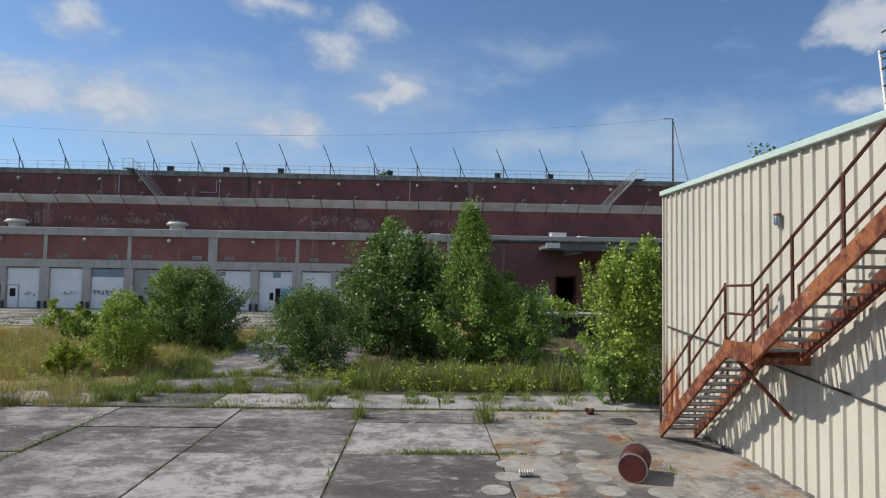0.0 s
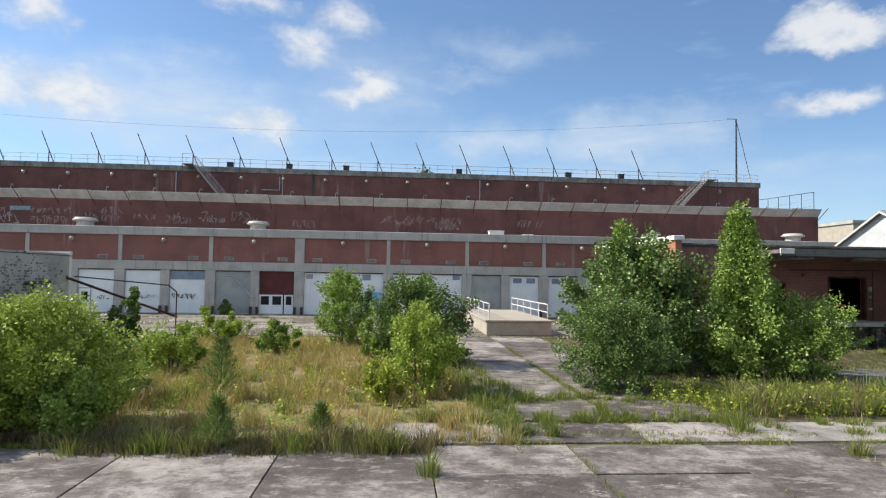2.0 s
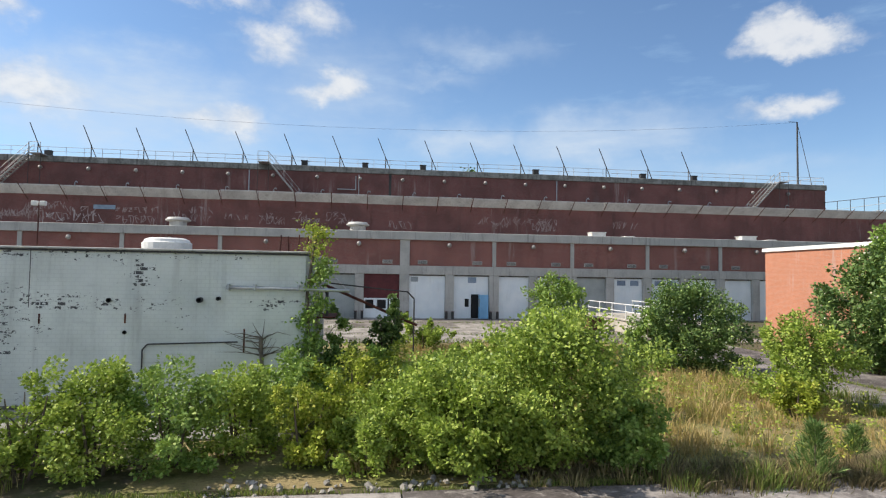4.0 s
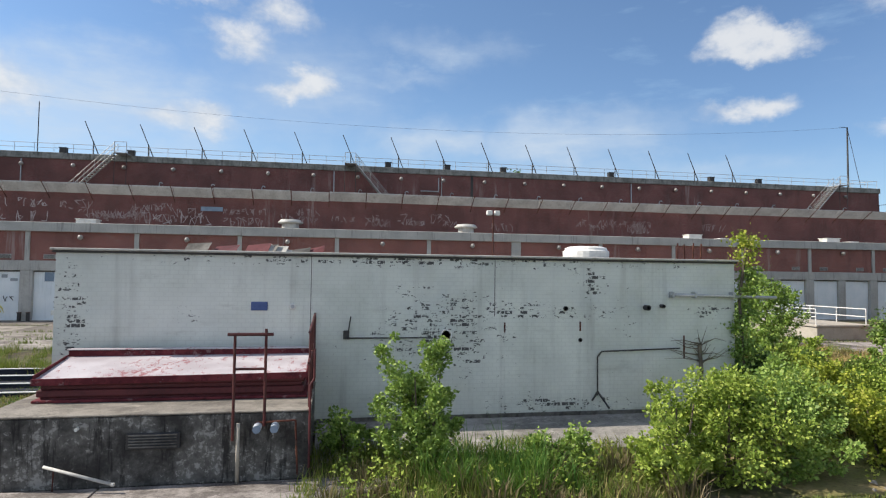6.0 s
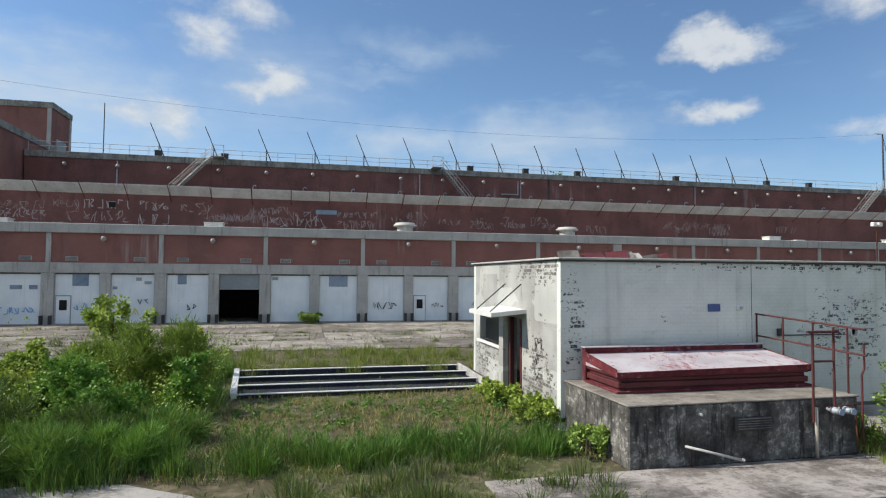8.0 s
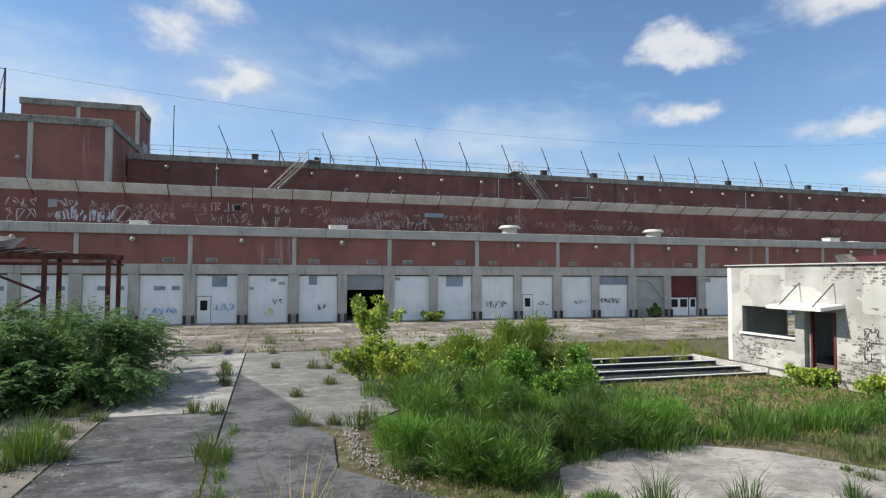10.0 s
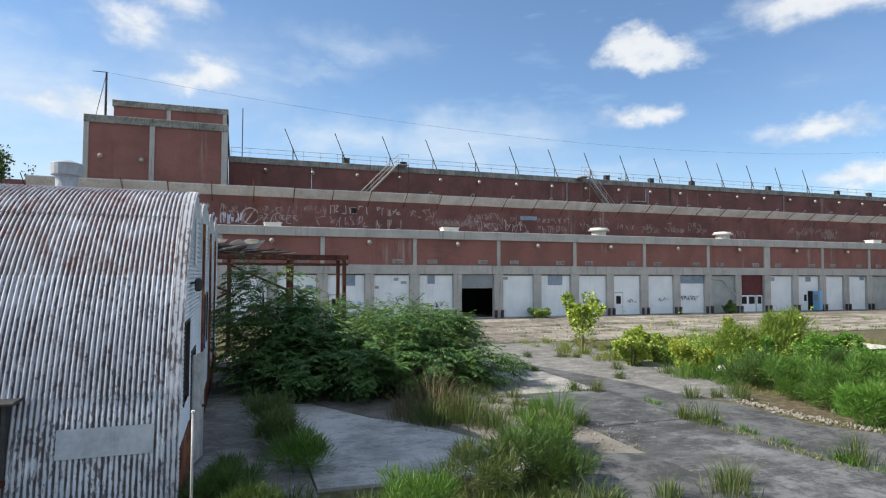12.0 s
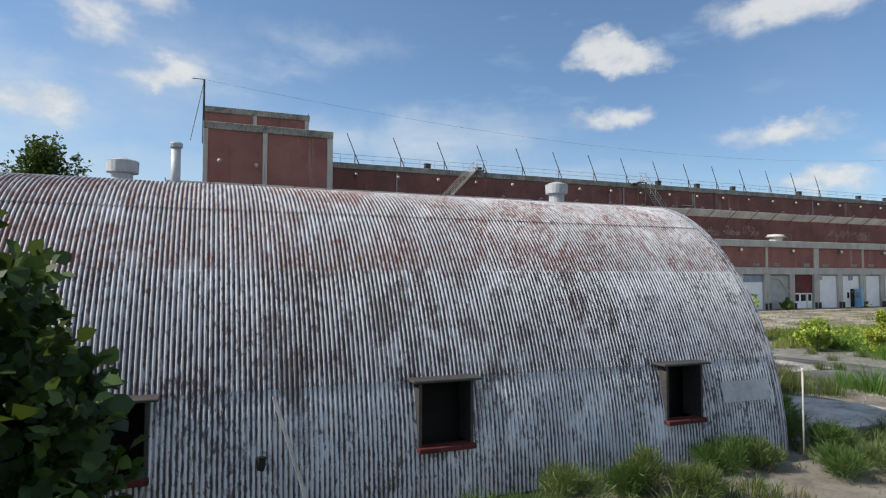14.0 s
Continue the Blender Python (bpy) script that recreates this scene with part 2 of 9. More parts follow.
def slab_mat(name, base, light, dark, amount=0.5, stain=None):
    """Old concrete: dark stains, chalky scuffs, grit and hairline cracks; stain adds rust and tan spills."""
    m, n, pos = material(name)
    rnd = n.add("ShaderNodeObjectInfo").outputs["Random"]
    a = n.noise(pos, 0.30, 7, 0.62)
    b = n.noise(squeeze(n, pos, 1.0, 0.8, 1.0), 0.9, 11, 0.74)
    c = n.noise(pos, 6.0, 9, 0.76)
    f = n.noise(pos, 48.0, 4, 0.6)
    col = n.mix(n.ramp(n.math("MULTIPLY_ADD", c, 0.35, n.math("MULTIPLY", b, 0.75)), 0.49, 0.60), base, light)
    k = n.math("MULTIPLY_ADD", c, 0.3, n.math("MULTIPLY_ADD", n.math("SUBTRACT", rnd, 0.4), 0.26, n.math("MULTIPLY", a, 0.75)))
    col = n.mix(n.math("MULTIPLY", n.ramp(k, 0.47, 0.66), amount), col, dark)
    chalk = n.noise(squeeze(n, pos, 1.0, 1.5, 1.0), 1.7, 12, 0.8)
    scuff = n.math("MULTIPLY", n.ramp(chalk, 0.565, 0.62), n.ramp(n.noise(pos, 0.4, 4), 0.42, 0.56))
    col = n.mix(n.math("MULTIPLY", scuff, 0.7), col, tuple(min(0.5, v * 1.25) for v in light))
    col = n.mix(n.math("MULTIPLY", n.ramp(c, 0.58, 0.68), 0.65), col, dark)
    swept = n.noise(n.add("ShaderNodeMapping", {"Vector": pos, "Rotation": (0, 0, 0.7), "Scale": (0.7, 1.5, 1.0)}).outputs[0], 1.8, 11, 0.76)
    col = n.mix(n.math("MULTIPLY", n.ramp(swept, 0.525, 0.60), 0.5), col, light)
    col = n.mix(n.math("MULTIPLY", n.ramp(swept, 0.47, 0.39), 0.5), col, dark)
    col = n.mix(n.math("MULTIPLY", n.ramp(f, 0.54, 0.72), 0.5), col, light)
    col = n.mix(n.math("MULTIPLY", n.ramp(f, 0.46, 0.30), 0.5), col, dark)
    if stain:
        g = n.noise(squeeze(n, pos, 1.0, 1.6, 1.0), 0.55, 8, 0.66)
        h = n.noise(squeeze(n, pos, 1.3, 1.0, 1.0), 0.75, 8, 0.7)
        col = n.mix(n.math("MULTIPLY", n.ramp(g, 0.49, 0.58), 0.6), col, (0.37, 0.31, 0.245))
        col = n.mix(n.math("MULTIPLY", n.ramp(n.noise(pos, 0.5, 7, 0.68), 0.50, 0.58), 0.6), col, dark)
        col = n.mix(n.math("MULTIPLY", n.ramp(h, 0.53, 0.60), 0.65), col, stain)
        col = n.mix(n.math("MULTIPLY", n.ramp(n.math("MULTIPLY_ADD", c, 0.3, n.math("MULTIPLY", h, 0.7)), 0.555, 0.60), 0.75), col, (0.10, 0.045, 0.033))
    return finish(m, n, col, 0.9, 0, n.math("MULTIPLY_ADD", c, 0.7, f), 0.4, 0.014, 0.25)


def rust_mat(name, deep, orange, pale, amount):
    """Old paint over rust: deep red ground, orange bloom, pale flakes."""
    m, n, pos = material(name)
    a = n.noise(pos, 2.2, 8, 0.72)
    b = n.noise(pos, 9.0, 7, 0.74)
    col = n.mix(n.ramp(a, 0.44, 0.58), deep, orange)
    col = n.mix(n.math("MULTIPLY", n.ramp(b, 0.53, 0.62), 0.8), col, tuple(v * 0.45 for v in deep))
    k = n.math("MULTIPLY_ADD", b, 0.5, n.math("MULTIPLY", n.noise(pos, 3.3, 6, 0.7), 0.5))
    col = n.mix(n.math("MULTIPLY", n.ramp(k, 0.55, 0.60), amount), col, pale)
    return finish(m, n, col, 0.85, 0.05, b, 0.5, 0.01, 0.25)


def sheet_mat(name, base, light, rust, amount, pitch=0.0, clean=1.35):
    """Weathered galvanised sheet; the colour darkens in streaks along the valleys of the corrugation, rust comes in
    ragged spots.
    """
    m, n, pos = material(name)
    rnd = n.add("ShaderNodeObjectInfo").outputs["Random"]
    a = n.noise(pos, 0.5, 6, 0.62)
    f = n.noise(pos, 22.0, 5, 0.65)
    s = n.noise(squeeze(n, pos, 5.0, 1.3, 1.0), 1.0, 8, 0.74)
    col = n.mix(n.ramp(n.math("MULTIPLY_ADD", f, 0.3, n.math("MULTIPLY", a, 0.7)), 0.35, 0.65), base, light)
    col = n.mix(n.math("MULTIPLY", rnd, 0.28), col, tuple(v * 0.7 for v in base))
    if pitch:
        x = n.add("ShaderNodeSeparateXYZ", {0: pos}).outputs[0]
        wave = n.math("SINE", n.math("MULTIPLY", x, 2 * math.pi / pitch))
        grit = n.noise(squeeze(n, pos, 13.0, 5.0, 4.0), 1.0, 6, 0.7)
        valley_dark = n.ramp(n.math("MULTIPLY_ADD", s, 2.1, n.math("MULTIPLY_ADD", grit, 1.0, n.math("MULTIPLY", wave, -0.52))), clean, clean + 0.5)
        col = n.mix(n.math("MULTIPLY", valley_dark, 0.84), col, (0.045, 0.042, 0.045))
    else:
        col = n.mix(n.math("MULTIPLY", n.ramp(s, 0.52, 0.68), 0.28), col, (0.20, 0.195, 0.20))
    if pitch:
        # ragged flecks of red-brown scale, gathered in drifts
        drift = n.noise(squeeze(n, pos, 1.0, 0.8, 0.6), 0.8, 5, 0.65)
        fleck = n.math("MULTIPLY_ADD", drift, 0.45, n.math("MULTIPLY", n.noise(squeeze(n, pos, 20.0, 6.0, 6.0), 1.0, 7, 0.72), 1.0))
        fleck = n.math("MULTIPLY_ADD", wave, -0.07, fleck)
        col = n.mix(n.math("MULTIPLY", n.ramp(fleck, 0.79 - amount * 0.6, 0.83 - amount * 0.6), 0.8), col, rust)
        pale = n.math("MULTIPLY_ADD", n.noise(pos, 1.1, 4), 0.6, n.math("MULTIPLY", n.noise(squeeze(n, pos, 9.0, 3.0, 2.2), 1.0, 6, 0.7), 0.6))
        col = n.mix(n.math("MULTIPLY", n.ramp(pale, 0.64, 0.72), 0.5), col, tuple(v * 1.12 for v in light))
    k = n.math("MULTIPLY_ADD", a, 0.45, n.math("MULTIPLY_ADD", f, 0.2, n.math("MULTIPLY", n.noise(squeeze(n, pos, 2.6, 2.0, 1.4), 1.0, 8, 0.74), 0.6)))
    col = n.mix(n.math("MULTIPLY", n.ramp(k, 0.73 - amount, 0.80 - amount), 0.55), col, rust)
    return finish(m, n, col, 0.7, 0.0, f, 0.15, 0.005, 0.3)


MAT = {
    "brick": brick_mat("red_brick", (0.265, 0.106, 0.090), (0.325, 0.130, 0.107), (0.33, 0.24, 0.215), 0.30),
    "brick_old": brick_mat("sooty_brick", (0.195, 0.080, 0.073), (0.25, 0.098, 0.088), (0.26, 0.18, 0.16), 0.42),
    # brick of the west end wall, warm sunlight put into its colour
    "brick_sunlit": brick_mat("sunlit_orange_brick", (0.42, 0.17, 0.10), (0.50, 0.21, 0.13), (0.42, 0.30, 0.24), 0.12, (0.2, 0.1, 0.07)),
    "concrete": plain("weathered_concrete", (0.34, 0.335, 0.315), (0.48, 0.47, 0.44), 0.9, 0, 0.7, 10, 0.25, 0.6, (0.10, 0.095, 0.09)),
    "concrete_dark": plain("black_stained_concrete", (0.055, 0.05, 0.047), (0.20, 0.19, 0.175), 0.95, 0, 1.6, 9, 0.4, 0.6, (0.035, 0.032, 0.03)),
    "concrete_tan": plain("tan_concrete", (0.34, 0.31, 0.26), (0.45, 0.41, 0.35), 0.9, 0, 1.2, 12, 0.3, 0.2),
    "door_white": plain("chalky_white_paint", (0.71, 0.775, 0.81), (0.84, 0.88, 0.895), 0.6, 0, 0.9, 18, 0.08, 0.25, (0.42, 0.44, 0.44)),
    "door_grey": plain("greenish_grey_paint", (0.28, 0.31, 0.30), (0.40, 0.43, 0.42), 0.6, 0, 0.9, 18, 0.08, 0.4, (0.14, 0.15, 0.14)),
    "door_blue": plain("sky_blue_paint", (0.18, 0.42, 0.66), (0.24, 0.50, 0.74), 0.5, 0, 1.5, 20, 0.05),
    "pane": plain("dusty_glass", (0.16, 0.22, 0.30), (0.26, 0.33, 0.42), 0.25, 0, 0.8, 6, 0.02, spec=0.6),
    "patch_grey": plain("grey_patch", (0.24, 0.27, 0.29), (0.34, 0.37, 0.39), 0.6),
    # near-black stands for the unlit insides behind doors, holes and panes
    "black": plain("unlit_black", (0.012, 0.012, 0.012), (0.022, 0.021, 0.02), 0.9),
    "canopy": plain("pale_canopy_board", (0.40, 0.385, 0.375), (0.60, 0.585, 0.57), 0.85, 0, 0.9, 9, 0.25, 0.5, (0.22, 0.18, 0.165)),
    "coping": plain("blotched_coping", (0.12, 0.118, 0.105), (0.33, 0.325, 0.30), 0.95, 0, 1.1, 5, 0.3, 0.85, (0.05, 0.048, 0.045)),
    "lamp": plain("pale_enamel", (0.24, 0.22, 0.20), (0.42, 0.39, 0.36), 0.35),
    "galv": plain("dull_galvanised", (0.36, 0.37, 0.38), (0.52, 0.53, 0.54), 0.45, 0.5, 2.0, 25, 0.05),
    "vent_white": plain("white_vent_paint", (0.66, 0.65, 0.62), (0.82, 0.81, 0.78), 0.5, 0, 1.5, 16, 0.05, 0.2, (0.35, 0.28, 0.22)),
    "vent_old": plain("weathered_vent_paint", (0.38, 0.375, 0.36), (0.58, 0.57, 0.55), 0.6, 0, 1.5, 9, 0.1, 0.4, (0.22, 0.18, 0.15)),
    "timber_old": plain("peeled_white_timber", (0.28, 0.275, 0.265), (0.52, 0.515, 0.50), 0.8, 0, 2.5, 12, 0.2, 0.5, (0.09, 0.085, 0.08)),
    "rail_grey": plain("grey_rail_steel", (0.34, 0.33, 0.32), (0.50, 0.49, 0.47), 0.5, 0.3),
    "steel_dark": plain("dark_steel", (0.035, 0.035, 0.04), (0.08, 0.075, 0.07), 0.6, 0.3),
    "rust": rust_mat("flaking_rust", (0.13, 0.040, 0.026), (0.30, 0.115, 0.05), (0.40, 0.27, 0.21), 0.55),
    "rust_dark": rust_mat("dark_rust", (0.075, 0.028, 0.022), (0.14, 0.055, 0.035), (0.22, 0.15, 0.12), 0.35),
    "rust_red": rust_mat("dark_red_rust", (0.075, 0.018, 0.018), (0.11, 0.028, 0.025), (0.06, 0.03, 0.03), 0.6),
    "siding": plain("cream_steel_siding", (0.47, 0.44, 0.365), (0.57, 0.53, 0.45), 0.45, 0, 0.5, 20, 0.03, 0.18, (0.42, 0.36, 0.27)),
    "trim_green": plain("pale_green_trim", (0.42, 0.52, 0.46), (0.52, 0.60, 0.54), 0.5),
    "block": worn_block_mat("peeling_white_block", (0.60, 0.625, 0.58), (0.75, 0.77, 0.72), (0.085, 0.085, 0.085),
                            ((-12.9, 21.65, 2.35, 2.3, 3, 1.5), (-21.25, 21.65, 2.6, 0.5, 2, 2.0), (-13.6, 21.65, 4.1, 9.5, 2, 0.24), (-11.5, 21.65, 2.85, 4.2, 2, 0.35),
                             (-9.0, 21.65, 3.7, 0.8, 2, 0.6), (-5.6, 21.65, 2.9, 0.9, 2, 0.35), (-9.5, 21.65, 0.55, 3.0, 2, 0.3))),
    # same peeling white as the front, its colour darkened to offset direct sun
    "block_side": worn_block_mat("peeling_white_side_dimmed", (0.29, 0.287, 0.275), (0.42, 0.416, 0.40), (0.12, 0.115, 0.105),
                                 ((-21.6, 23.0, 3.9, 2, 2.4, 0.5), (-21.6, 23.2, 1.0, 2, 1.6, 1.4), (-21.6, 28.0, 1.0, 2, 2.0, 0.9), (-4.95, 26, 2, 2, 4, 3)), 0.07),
    "red_paint": plain("dark_red_paint", (0.066, 0.014, 0.017), (0.13, 0.027, 0.03), 0.65, 0, 1.5, 14, 0.1, 0.45, (0.05, 0.015, 0.015)),
    "red_worn": rust_mat("worn_red_paint", (0.10, 0.018, 0.024), (0.17, 0.035, 0.042), (0.36, 0.22, 0.23), 0.55),
    "slab": slab_mat("old_concrete_slab", (0.165, 0.146, 0.136), (0.40, 0.365, 0.342), (0.055, 0.046, 0.044), 0.85),
    "slab_stained": slab_mat("rust_stained_slab", (0.17, 0.155, 0.14), (0.36, 0.335, 0.30), (0.055, 0.048, 0.045), 0.65, (0.30, 0.165, 0.065)),
    "slab_pale": slab_mat("pale_concrete_slab", (0.245, 0.232, 0.215), (0.40, 0.38, 0.355), (0.10, 0.092, 0.088), 0.55),
    "slab_mid": slab_mat("worn_road_slab", (0.078, 0.081, 0.086), (0.21, 0.216, 0.225), (0.032, 0.033, 0.035), 0.75),
    "slab_far": slab_mat("bleached_road_slab", (0.20, 0.198, 0.19), (0.36, 0.355, 0.34), (0.085, 0.083, 0.08), 0.6),
    "slab_yard": slab_mat("brown_yard_slab", (0.185, 0.163, 0.142), (0.37, 0.34, 0.305), (0.075, 0.064, 0.055), 0.75),
    "pad_pale": slab_mat("pale_pad", (0.36, 0.36, 0.35), (0.53, 0.53, 0.515), (0.14, 0.138, 0.135), 0.55),
    "cap_concrete": slab_mat("mottled_cap", (0.19, 0.172, 0.15), (0.34, 0.31, 0.27), (0.085, 0.076, 0.068), 0.5),
    "asphalt": slab_mat("grey_asphalt", (0.054, 0.056, 0.060), (0.130, 0.133, 0.138), (0.030, 0.031, 0.033), 0.6),
    "spot": plain("pale_round_patch", (0.20, 0.188, 0.165), (0.37, 0.35, 0.31), 0.9, 0, 2.5, 11, 0.2),
    "timber_grey": plain("silvered_timber", (0.26, 0.265, 0.28), (0.40, 0.41, 0.43), 0.85, 0, 2.0, 20, 0.2, 0.3, (0.15, 0.15, 0.15)),
    "dust": plain("dry_dust", (0.095, 0.088, 0.076), (0.205, 0.192, 0.17), 0.95, 0, 1.4, 16, 0.5),
    "gravel": plain("pale_rubble", (0.20, 0.185, 0.165), (0.36, 0.335, 0.30), 0.9, 0, 3.0, 20, 0.4),
    "bark": plain("grey_brown_bark", (0.07, 0.055, 0.04), (0.16, 0.125, 0.095), 0.9, 0, 4, 30, 0.5),
    "twig": plain("dry_twig", (0.10, 0.085, 0.065), (0.20, 0.17, 0.13), 0.9, 0, 4, 30, 0.3),
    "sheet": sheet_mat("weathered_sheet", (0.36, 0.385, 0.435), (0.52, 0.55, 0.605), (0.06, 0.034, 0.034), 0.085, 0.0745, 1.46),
    # lowest row made paler in place of light bounced off the ground
    "sheet_low": sheet_mat("bounce_pale_low_sheet", (0.49, 0.53, 0.60), (0.69, 0.735, 0.80), (0.06, 0.04, 0.04), 0.05, 0.0745, 1.52),
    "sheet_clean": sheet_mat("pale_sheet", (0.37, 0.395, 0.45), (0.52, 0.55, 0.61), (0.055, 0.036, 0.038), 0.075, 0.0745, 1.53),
    # upper rows: red rust, over a base darkened to offset the sun on top
    "sheet_top": sheet_mat("rusty_dimmed_sheet", (0.29, 0.305, 0.345), (0.42, 0.44, 0.49), (0.125, 0.048, 0.04), 0.085, 0.0745, 1.46),
    "canopy_grey": plain("sooty_canopy_edge", (0.11, 0.115, 0.105), (0.20, 0.20, 0.185), 0.9, 0, 0.9, 8, 0.2, 0.6, (0.04, 0.04, 0.04)),
    "gable_white": plain("dull_white_boards", (0.44, 0.46, 0.48), (0.56, 0.58, 0.60), 0.7, 0, 0.8, 9, 0.1, 0.4, (0.28, 0.28, 0.28)),
    "tin_roof": rust_mat("streaked_tin", (0.20, 0.20, 0.19), (0.30, 0.295, 0.28), (0.26, 0.085, 0.05), 0.75),
    "sheet_gable": sheet_mat("pale_gable_sheet", (0.74, 0.79, 0.84), (0.86, 0.89, 0.91), (0.22, 0.12, 0.08), -0.12),
    "leaf_dark": leaf_mat("dark_leaf", (0.046, 0.092, 0.027), (0.120, 0.20, 0.056), (0.30, 0.40, 0.13), 0.25),
    "leaf_mid": leaf_mat("mid_leaf", (0.105, 0.185, 0.042), (0.265, 0.39, 0.085), (0.40, 0.50, 0.15), 0.35),
    "leaf_light": leaf_mat("light_leaf", (0.135, 0.21, 0.036), (0.35, 0.45, 0.080), (0.50, 0.57, 0.14), 0.44),
    "leaf_yellow": leaf_mat("yellow_leaf", (0.15, 0.20, 0.025), (0.37, 0.43, 0.056), (0.60, 0.58, 0.12), 0.45),
    "leaf_fresh": leaf_mat("fresh_green_leaf", (0.055, 0.145, 0.022), (0.12, 0.285, 0.042), (0.21, 0.37, 0.08), 0.38),
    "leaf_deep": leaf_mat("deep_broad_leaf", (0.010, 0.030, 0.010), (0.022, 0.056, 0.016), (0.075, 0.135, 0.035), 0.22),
    "leaf_sumac": leaf_mat("feather_leaf", (0.036, 0.092, 0.032), (0.080, 0.175, 0.054), (0.18, 0.285, 0.09), 0.36),
    "leaf_plume": leaf_mat("plume_leaf", (0.10, 0.165, 0.026), (0.17, 0.25, 0.042), (0.27, 0.34, 0.07), 0.40),
    # dark green tufts; near the shed this colour also stands for its shadow
    "grass_deep": leaf_mat("deep_and_shaded_grass", (0.028, 0.07, 0.018), (0.052, 0.11, 0.026), (0.10, 0.15, 0.042), 0.25),
    "grass_green": leaf_mat("green_grass", (0.042, 0.118, 0.020), (0.082, 0.195, 0.032), (0.17, 0.27, 0.06), 0.36),
    "grass_tuft": leaf_mat("dull_tuft", (0.050, 0.082, 0.026), (0.085, 0.125, 0.040), (0.17, 0.19, 0.075), 0.3),
    "turf": leaf_mat("worn_turf", (0.062, 0.115, 0.024), (0.125, 0.175, 0.042), (0.26, 0.25, 0.10), 0.33),
    "grass_mixed": leaf_mat("mixed_grass", (0.098, 0.161, 0.032), (0.196, 0.236, 0.057), (0.391, 0.322, 0.138), 0.41),
    "grass_dry": leaf_mat("dry_grass", (0.265, 0.224, 0.098), (0.402, 0.322, 0.149), (0.506, 0.380, 0.218), 0.38),
    "grass_straw": leaf_mat("golden_straw", (0.33, 0.235, 0.105), (0.54, 0.395, 0.18), (0.40, 0.35, 0.12), 0.38),
    "grass_dead": leaf_mat("dead_grass", (0.075, 0.058, 0.036), (0.15, 0.115, 0.066), (0.24, 0.19, 0.11), 0.25),
    "flower": plain("cream_blossom", (0.55, 0.50, 0.36), (0.75, 0.70, 0.52), 0.8),
    "paint_faint": plain("faded_white_spray", (0.25, 0.15, 0.14), (0.42, 0.34, 0.33), 0.85, 0, 3.0, 16),
    "paint_chalk": plain("chalky_spray", (0.36, 0.28, 0.27), (0.56, 0.50, 0.49), 0.85, 0, 2.0, 9),
    "paint_pale_blue": plain("pale_blue_spray", (0.40, 0.44, 0.52), (0.56, 0.60, 0.68), 0.8, 0, 2.0, 9),
    "paint_black": plain("black_spray", (0.02, 0.02, 0.025), (0.05, 0.05, 0.06), 0.6),
    "paint_blue": plain("blue_spray", (0.06, 0.24, 0.58), (0.12, 0.38, 0.72), 0.6),
    "paint_yellow": plain("yellow_spray", (0.62, 0.52, 0.08), (0.72, 0.62, 0.16), 0.6),
    "pit_dark": plain("navy_sheet", (0.018, 0.02, 0.03), (0.05, 0.055, 0.075), 0.95, spec=0.1),
    "rail_red": plain("rusty_red_rail_paint", (0.05, 0.013, 0.013), (0.10, 0.024, 0.022), 0.65, 0, 3, 18, 0.2),
    "plate_grey": plain("dull_zinc_plate", (0.30, 0.33, 0.37), (0.43, 0.46, 0.50), 0.6, 0.2, 2.0, 14, 0.05, 0.5, (0.12, 0.11, 0.11)),
    "tread_steel": plain("worn_tread_steel", (0.16, 0.15, 0.145), (0.36, 0.34, 0.32), 0.6, 0.2, 3.0, 20, 0.1),
    "plate_blue": plain("blue_plate", (0.05, 0.08, 0.22), (0.08, 0.12, 0.28), 0.5),
    "plastic_blue": plain("blue_plastic", (0.02, 0.08, 0.42), (0.03, 0.11, 0.52), 0.4),
    "drum_red": plain("dark_red_drum", (0.055, 0.014, 0.012), (0.115, 0.026, 0.02), 0.5, 0.1, 3, 16, 0.15, 0.4, (0.05, 0.02, 0.015)),
    "pvc": plain("white_pipe", (0.62, 0.62, 0.58), (0.76, 0.76, 0.72), 0.5),
    "white_timber": plain("white_timber", (0.60, 0.60, 0.58), (0.74, 0.74, 0.72), 0.6, 0, 2, 20, 0.1, 0.25, (0.25, 0.24, 0.22)),
    "tar": plain("dark_roof_felt", (0.06, 0.055, 0.05), (0.10, 0.095, 0.09), 0.95),
}
mm, nn, pp = material("rusted_siding")
gz = nn.add("ShaderNodeSeparateXYZ", {0: pp}).outputs[2]
ga = nn.noise(squeeze(nn, pp, 1.0, 3.0, 0.6), 2.2, 6, 0.65)
gb = nn.noise(pp, 24.0, 4)
gc = nn.mix(nn.ramp(nn.math("MULTIPLY_ADD", gz, -0.16, nn.math("MULTIPLY", ga, 0.95)), 0.22, 0.34), (0.53, 0.49, 0.41), (0.30, 0.11, 0.045))
gc = nn.mix(nn.math("MULTIPLY", nn.ramp(gb, 0.45, 0.7), 0.4), gc, (0.20, 0.10, 0.06))
MAT["siding_rust"] = finish(mm, nn, gc, 0.6, 0, gb, 0.1, 0.01)
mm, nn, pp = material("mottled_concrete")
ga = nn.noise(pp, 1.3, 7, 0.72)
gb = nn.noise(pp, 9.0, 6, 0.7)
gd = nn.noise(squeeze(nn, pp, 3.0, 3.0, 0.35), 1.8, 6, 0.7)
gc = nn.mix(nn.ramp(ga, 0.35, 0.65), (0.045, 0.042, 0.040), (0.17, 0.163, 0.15))
